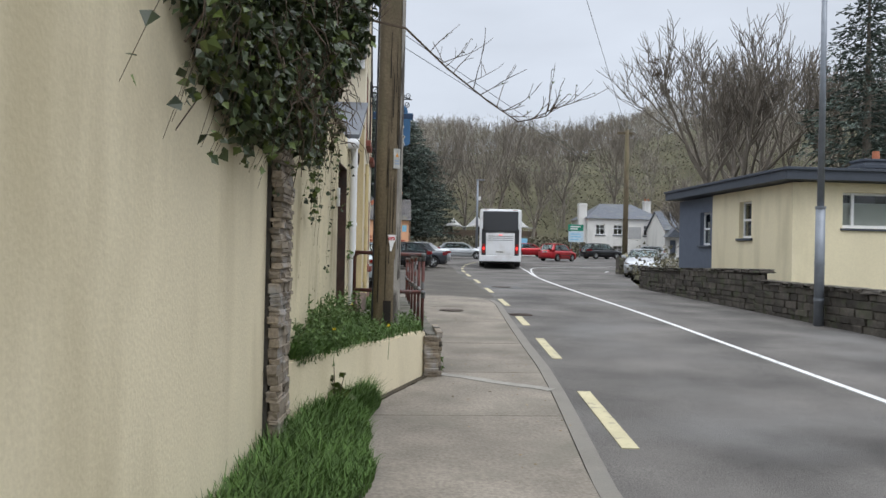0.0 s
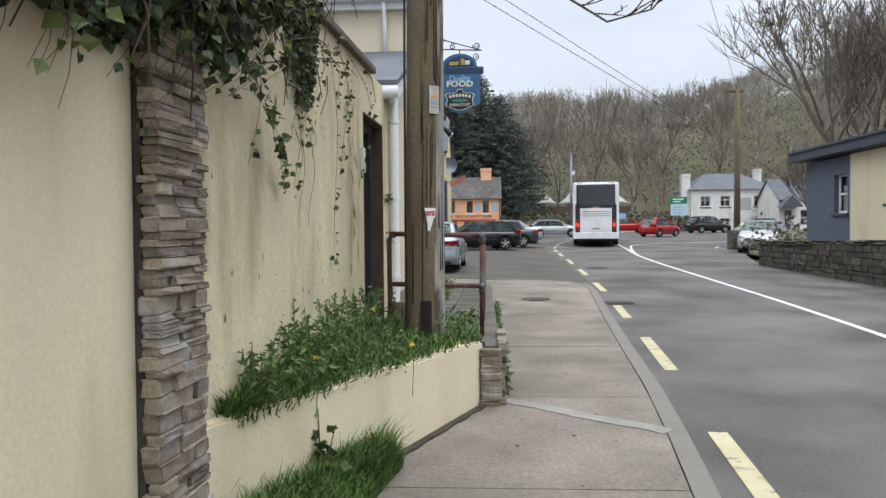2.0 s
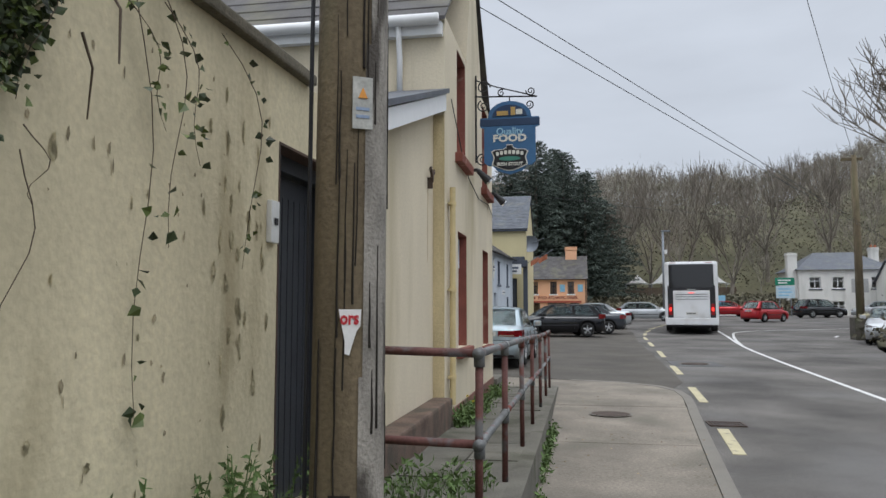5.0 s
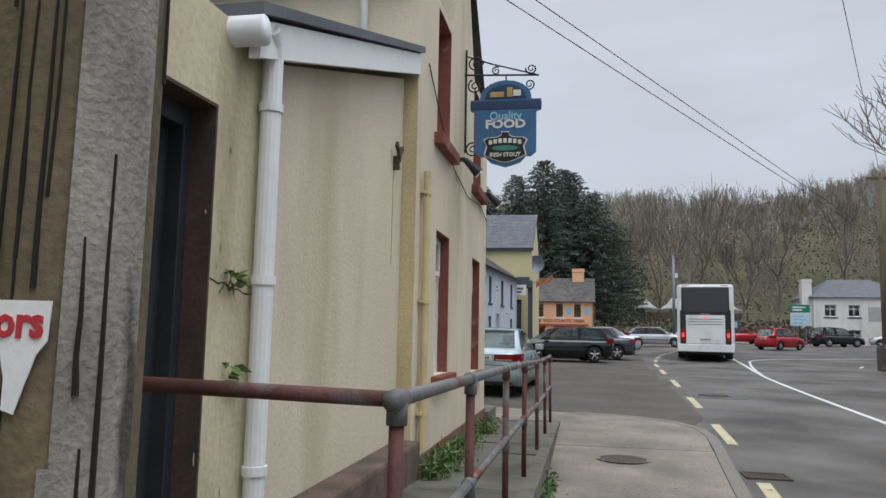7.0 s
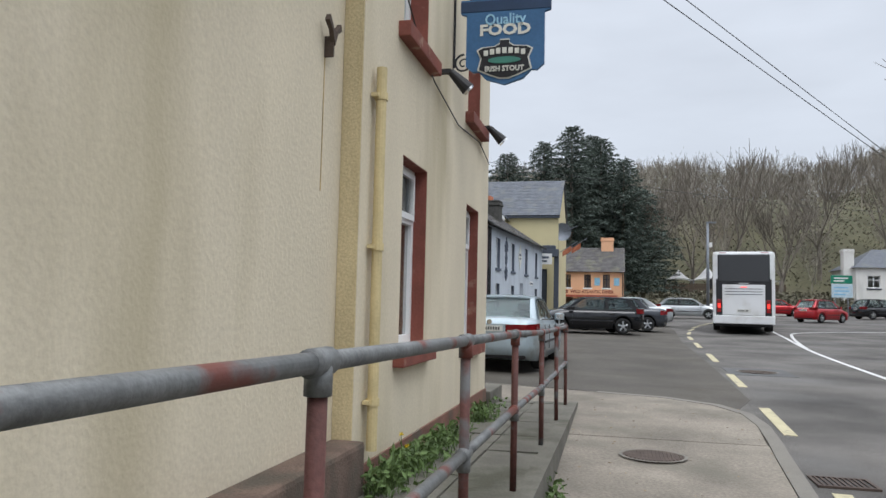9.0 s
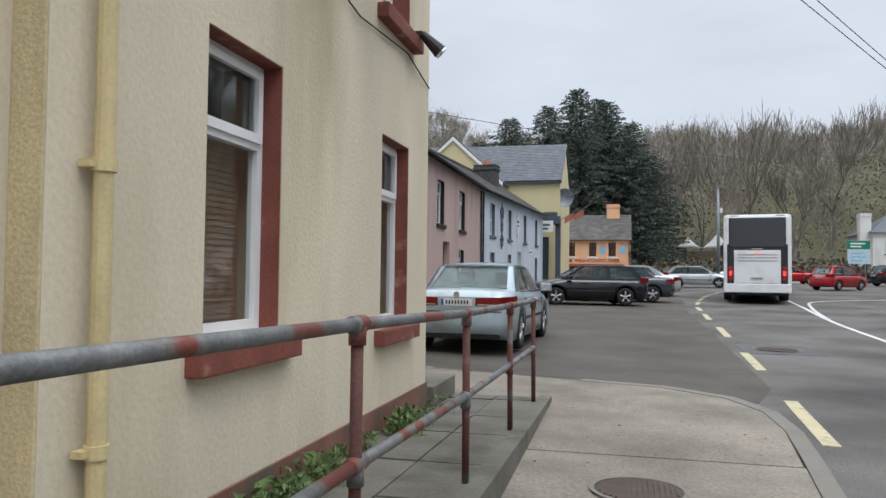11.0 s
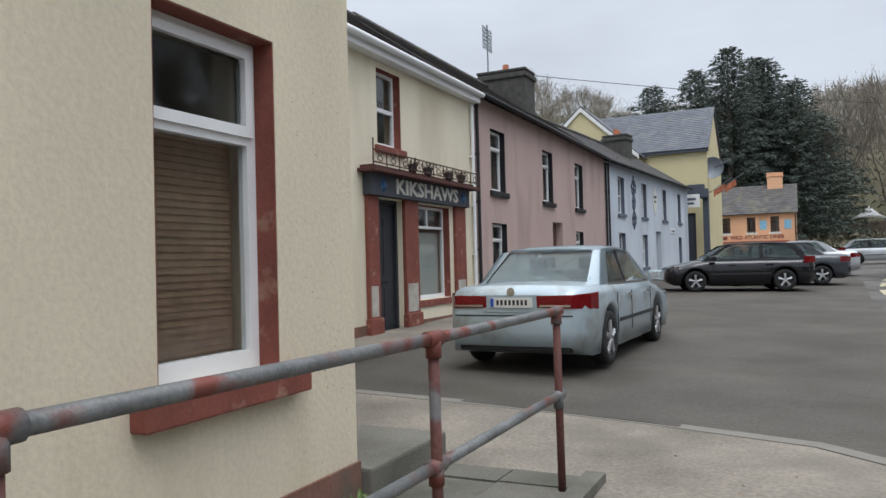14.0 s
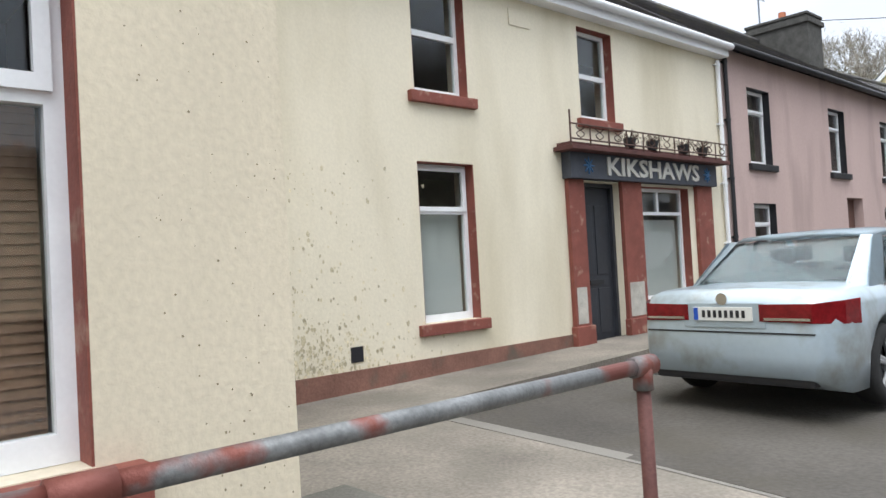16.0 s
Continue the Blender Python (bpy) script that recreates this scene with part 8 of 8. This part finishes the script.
raw("leaves", V, F, M_IVY, ivy)
raw("young_leaves", V2, F2, M_IVYLIGHT, ivy)
for i in range(420):
    y = rng.gauss(-10.2, 0.95)
    z = rng.uniform(2.2, 4.0)
    p = Vector((wall_x(y) + rng.uniform(0.05, 0.5), y, z))
    q = p + Vector((rng.uniform(-0.1, 0.2), rng.uniform(-0.3, 0.3), rng.uniform(-0.4, 0.2)))
    lines.append(([p, p.lerp(q, 0.5) + Vector((0.03, 0, 0.03)), q], 0.006, 0.003))
SV, SF = stems_mesh(lines, 4)
raw("stem_tangle", SV, SF, M_TWIG, ivy)["kind"] = "stuff"
# bare shrub branches reaching out over the path from behind the wall
shrub = thing("bare_shrub", Matrix.Translation((-0.6, -8.6, 2.6)), "bare shrub branch arching over the footpath", "shrub")
rng = random.Random(14)
lines = []
main = [Vector(p) for p in ((0, 0, 0.3), (0.6, 0.35, 1.05), (1.26, 0.6, 1.0), (1.69, 0.7, 0.64), (2.12, 0.75, 0.33), (2.45, 0.75, 0.12), (2.73, 0.7, 0.18), (2.94, 0.6, 0.40))]
lines.append((main, 0.016, 0.005))
for i in range(len(main) - 1):
    for k in range(4):
        p = main[i].lerp(main[i + 1], rng.random())
        d = Vector((rng.uniform(-0.2, 1), rng.uniform(-0.8, 0.3), rng.uniform(-0.3, 0.9)))
        branch_lines(rng, p, d, rng.uniform(0.12, 0.4), 0.006, 1, lines, 0.5, 0.3, (1, 2), 0.6)
for k in range(9):
    branch_lines(rng, (rng.uniform(-0.1, 0.4), rng.uniform(-0.6, 1.0), 0.4), (rng.uniform(0.2, 0.8), rng.uniform(-0.5, 0.6), 1.0), rng.uniform(0.5, 0.9), 0.010, 2, lines, 0.5, 0.3, (2, 3), 0.65)
lines = [(p, max(a, 0.004), max(b, 0.003)) for p, a, b in lines]
SV, SF = stems_mesh(lines, 4)
raw("branch", SV, SF, M_TWIG, shrub)
V, F = [], []
for p, a, b in lines:
    if rng.random() < 0.7:
        leaf(V, F, tuple(p[-1]), rng.uniform(0.02, 0.045), rng, -0.4, 0.4)
raw("buds", V, F, M_IVYLIGHT, shrub)
# a seedling against the planter wall
sd = thing("seedling", Matrix.Translation((0.08, -8.62, ground_z(-8.6))), "young maple seedling against the planter wall", "plant")
V, F = [], []
L2 = []
for k in range(5):
    e = Vector((rng.uniform(-0.12, 0.2), rng.uniform(-0.12, 0.12), rng.uniform(0.3, 0.62)))
    L2.append(([Vector((0, 0, 0)), e * 0.55 + Vector((0, 0, 0.06)), e], 0.006, 0.003))
    for q in range(6):
        leaf(V, F, tuple(e * rng.uniform(0.55, 1.05)), rng.uniform(0.06, 0.12), rng, 0.2, 0.9)
raw("leaves", V, F, M_IVYLIGHT, sd)
SV, SF = stems_mesh(L2, 5)
raw("stems", SV, SF, M_TWIG, sd)

# thistles rooted in the wall beside the white pipe
for y, z in ((-4.47, 1.72), (-4.45, 1.28)):
    th = thing("wall_weed", Matrix.Translation((wall_x(y), y, z)), "small wilted weed rooted in a wall crack", "weed", "wall weeds")
    V, F = [], []
    for q in range(16):
        leaf(V, F, (rng.uniform(0, 0.05), rng.uniform(-0.05, 0.05), rng.uniform(-0.06, 0.06)), rng.uniform(0.04, 0.10), rng, 0.2, 0.5)
    raw("leaves", V, F, M_WEED, th)

# ---- small masonry pieces ----
def stone_mesh(name, w, h, d, seed, material):
    r = random.Random(seed)
    bm = bmesh.new()
    box(bm, 0, w, -d, 0.03, 0, h, min(h, d) * 0.22)
    for v in bm.verts:
        v.co += Vector((r.uniform(-1, 1) * w * 0.02, r.uniform(-1, 1) * d * 0.18, r.uniform(-1, 1) * h * 0.07))
    me = bpy.data.meshes.new(name)
    bm.to_mesh(me)
    bm.free()
    me.materials.append(material)
    return me


PIECES = {}


def piece(parent, name, w, h, d, m, material):
    key = (round(w / 0.06), round(h / 0.015), name, random.Random(int(w * 977 + h * 5311)).randrange(3))
    if key not in PIECES:
        PIECES[key] = stone_mesh(name, max(0.05, round(w / 0.06) * 0.06), max(0.015, round(h / 0.015) * 0.015), d, (key[0] * 31 + key[1] * 7 + key[3]) % 1000, material)
    ob = new(name, PIECES[key])
    ob.parent, ob.matrix_basis = parent, m
    return ob


rng = random.Random(33)
z = -0.25
while z < 2.45:
    h = rng.choice((0.03, 0.03, 0.045, 0.045, 0.06, 0.075))
    u = 0.0
    while u < 0.40:
        w = min(rng.uniform(0.12, 0.36), 0.45 - u)
        if 0.45 - u - w < 0.07:
            w = 0.45 - u
        piece(pillar, "stone", w - 0.006, h - 0.004, 0.045, Matrix.Translation((u - 0.005 + rng.uniform(-0.012, 0.006), rng.uniform(-0.022, 0.006), z)), M_STONE)
        u += w
    z += h
# stone facing at the planter's end
zz = -0.25
facing = thing("stone_facing", Matrix.Translation((1.155, -6.36, 0)) @ Matrix.Rotation(radians(90), 4, "Z"), "rough stacked stone facing at the planter's end", "wall", kind="structure")
while zz < 0.30:
    h = rng.choice((0.045, 0.06, 0.06, 0.075))
    u = 0.0
    while u < 0.8:
        w = rng.uniform(0.14, 0.34)
        piece(facing, "stone", w - 0.008, h - 0.006, 0.05, Matrix.Translation((u, rng.uniform(-0.02, 0.01), zz)), M_STONEDARK)
        u += w
    u = 0.0
    zz += h
zz = -0.25
front = thing("stone_facing", Matrix.Translation((0.985, -6.37, 0)), "rough stacked stone facing at the planter's end", "wall", kind="structure")
while zz < 0.31:
    h = rng.choice((0.045, 0.06, 0.06))
    piece(front, "stone", 0.18, h - 0.006, 0.04, Matrix.Translation((rng.uniform(-0.01, 0.01), rng.uniform(-0.02, 0.01), zz)), M_STONEDARK)
    zz += h
# rubble wall across the road
RWM = Matrix.Rotation(radians(-90), 4, "Z")
cnt = 0
for y_a, y_b, x_, top in ((-6.5, 3.4, 10.20, lambda y: 0.68 + 0.004 * y), (3.4, 12.5, 10.22, lambda y: 0.98 - 0.018 * (y - 3.4))):
    y = y_a
    zrow = -0.15
    while zrow < 1.0:
        h = rng.choice((0.12, 0.15, 0.18))
        y = y_b
        while y > y_a:
            w = rng.uniform(0.24, 0.55)
            if zrow + h <= top(y) + 0.05 and zrow + h > ground_z(y):
                piece(rw, "stone", w - 0.02, h - 0.015, 0.06, Matrix.Translation((x_ + 0.03 + rng.uniform(-0.02, 0.02), y, zrow)) @ RWM, M_STONEDARK)
                cnt += 1
            y -= w
        zrow += h
for y_a, y_b, top, xx in ((-24, 3.4, lambda y: 0.68 + 0.004 * y, 10.35), (3.38, 12.5, lambda y: 0.98 - 0.018 * (y - 3.4), 10.37)):
    y = y_b
    while y > y_a:
        w = rng.uniform(0.3, 0.6)
        c = piece(rw, "coping_stone", w - 0.02, 0.105, 0.36, Matrix.Translation((xx - 0.17 + 0.03, y, top(y) - 0.01)) @ RWM @ Matrix.Translation((0, 0.0, 0)), M_STONEDARK)
        c.matrix_basis = Matrix.Translation((xx + 0.17, y, top(y) - 0.01)) @ RWM @ Matrix.Translation((0, 0, 0))
        y -= w
# litter and chips on the ground
V, F = [], []
for i in range(2200):
    if rng.random() < 0.25:
        x, y = rng.uniform(0.2, 3.4), rng.uniform(-12, 6)
        zz = ground_z(y) + 0.003
        if x < 1.15 or x > edge_x(min(y, 3.8)) - 0.1:
            continue
    else:
        x, y = (rng.gauss(-0.4, 1.2), rng.gauss(9.3, 0.8)) if rng.random() < 0.6 else (rng.uniform(-2.8, 3.0), rng.uniform(7, 16))
        if y < 6.8 or x < -2.8:
            continue
        zz = road_z(x, y) + 0.006
    s = rng.uniform(0.004, 0.018)
    o = len(V)
    a = rng.uniform(0, 6.28)
    for k in range(4):
        t = a + k * math.tau / 4
        V.append((x + math.cos(t) * s * rng.uniform(0.6, 1.5), y + math.sin(t) * s, zz + (0.004 if k == 0 else 0)))
    V.append((x, y, zz + s * 0.5))
    F.extend([(o + k, o + (k + 1) % 4, o + 4) for k in range(4)])
tagged(raw("ground_litter", V, F, mat("dry_leaf_litter", (0.22, 0.17, 0.11), 0.9, var=0.3, per_island=0.6, bump=0)), "dry leaf scraps and chips scattered on the ground", "litter", kind="stuff")
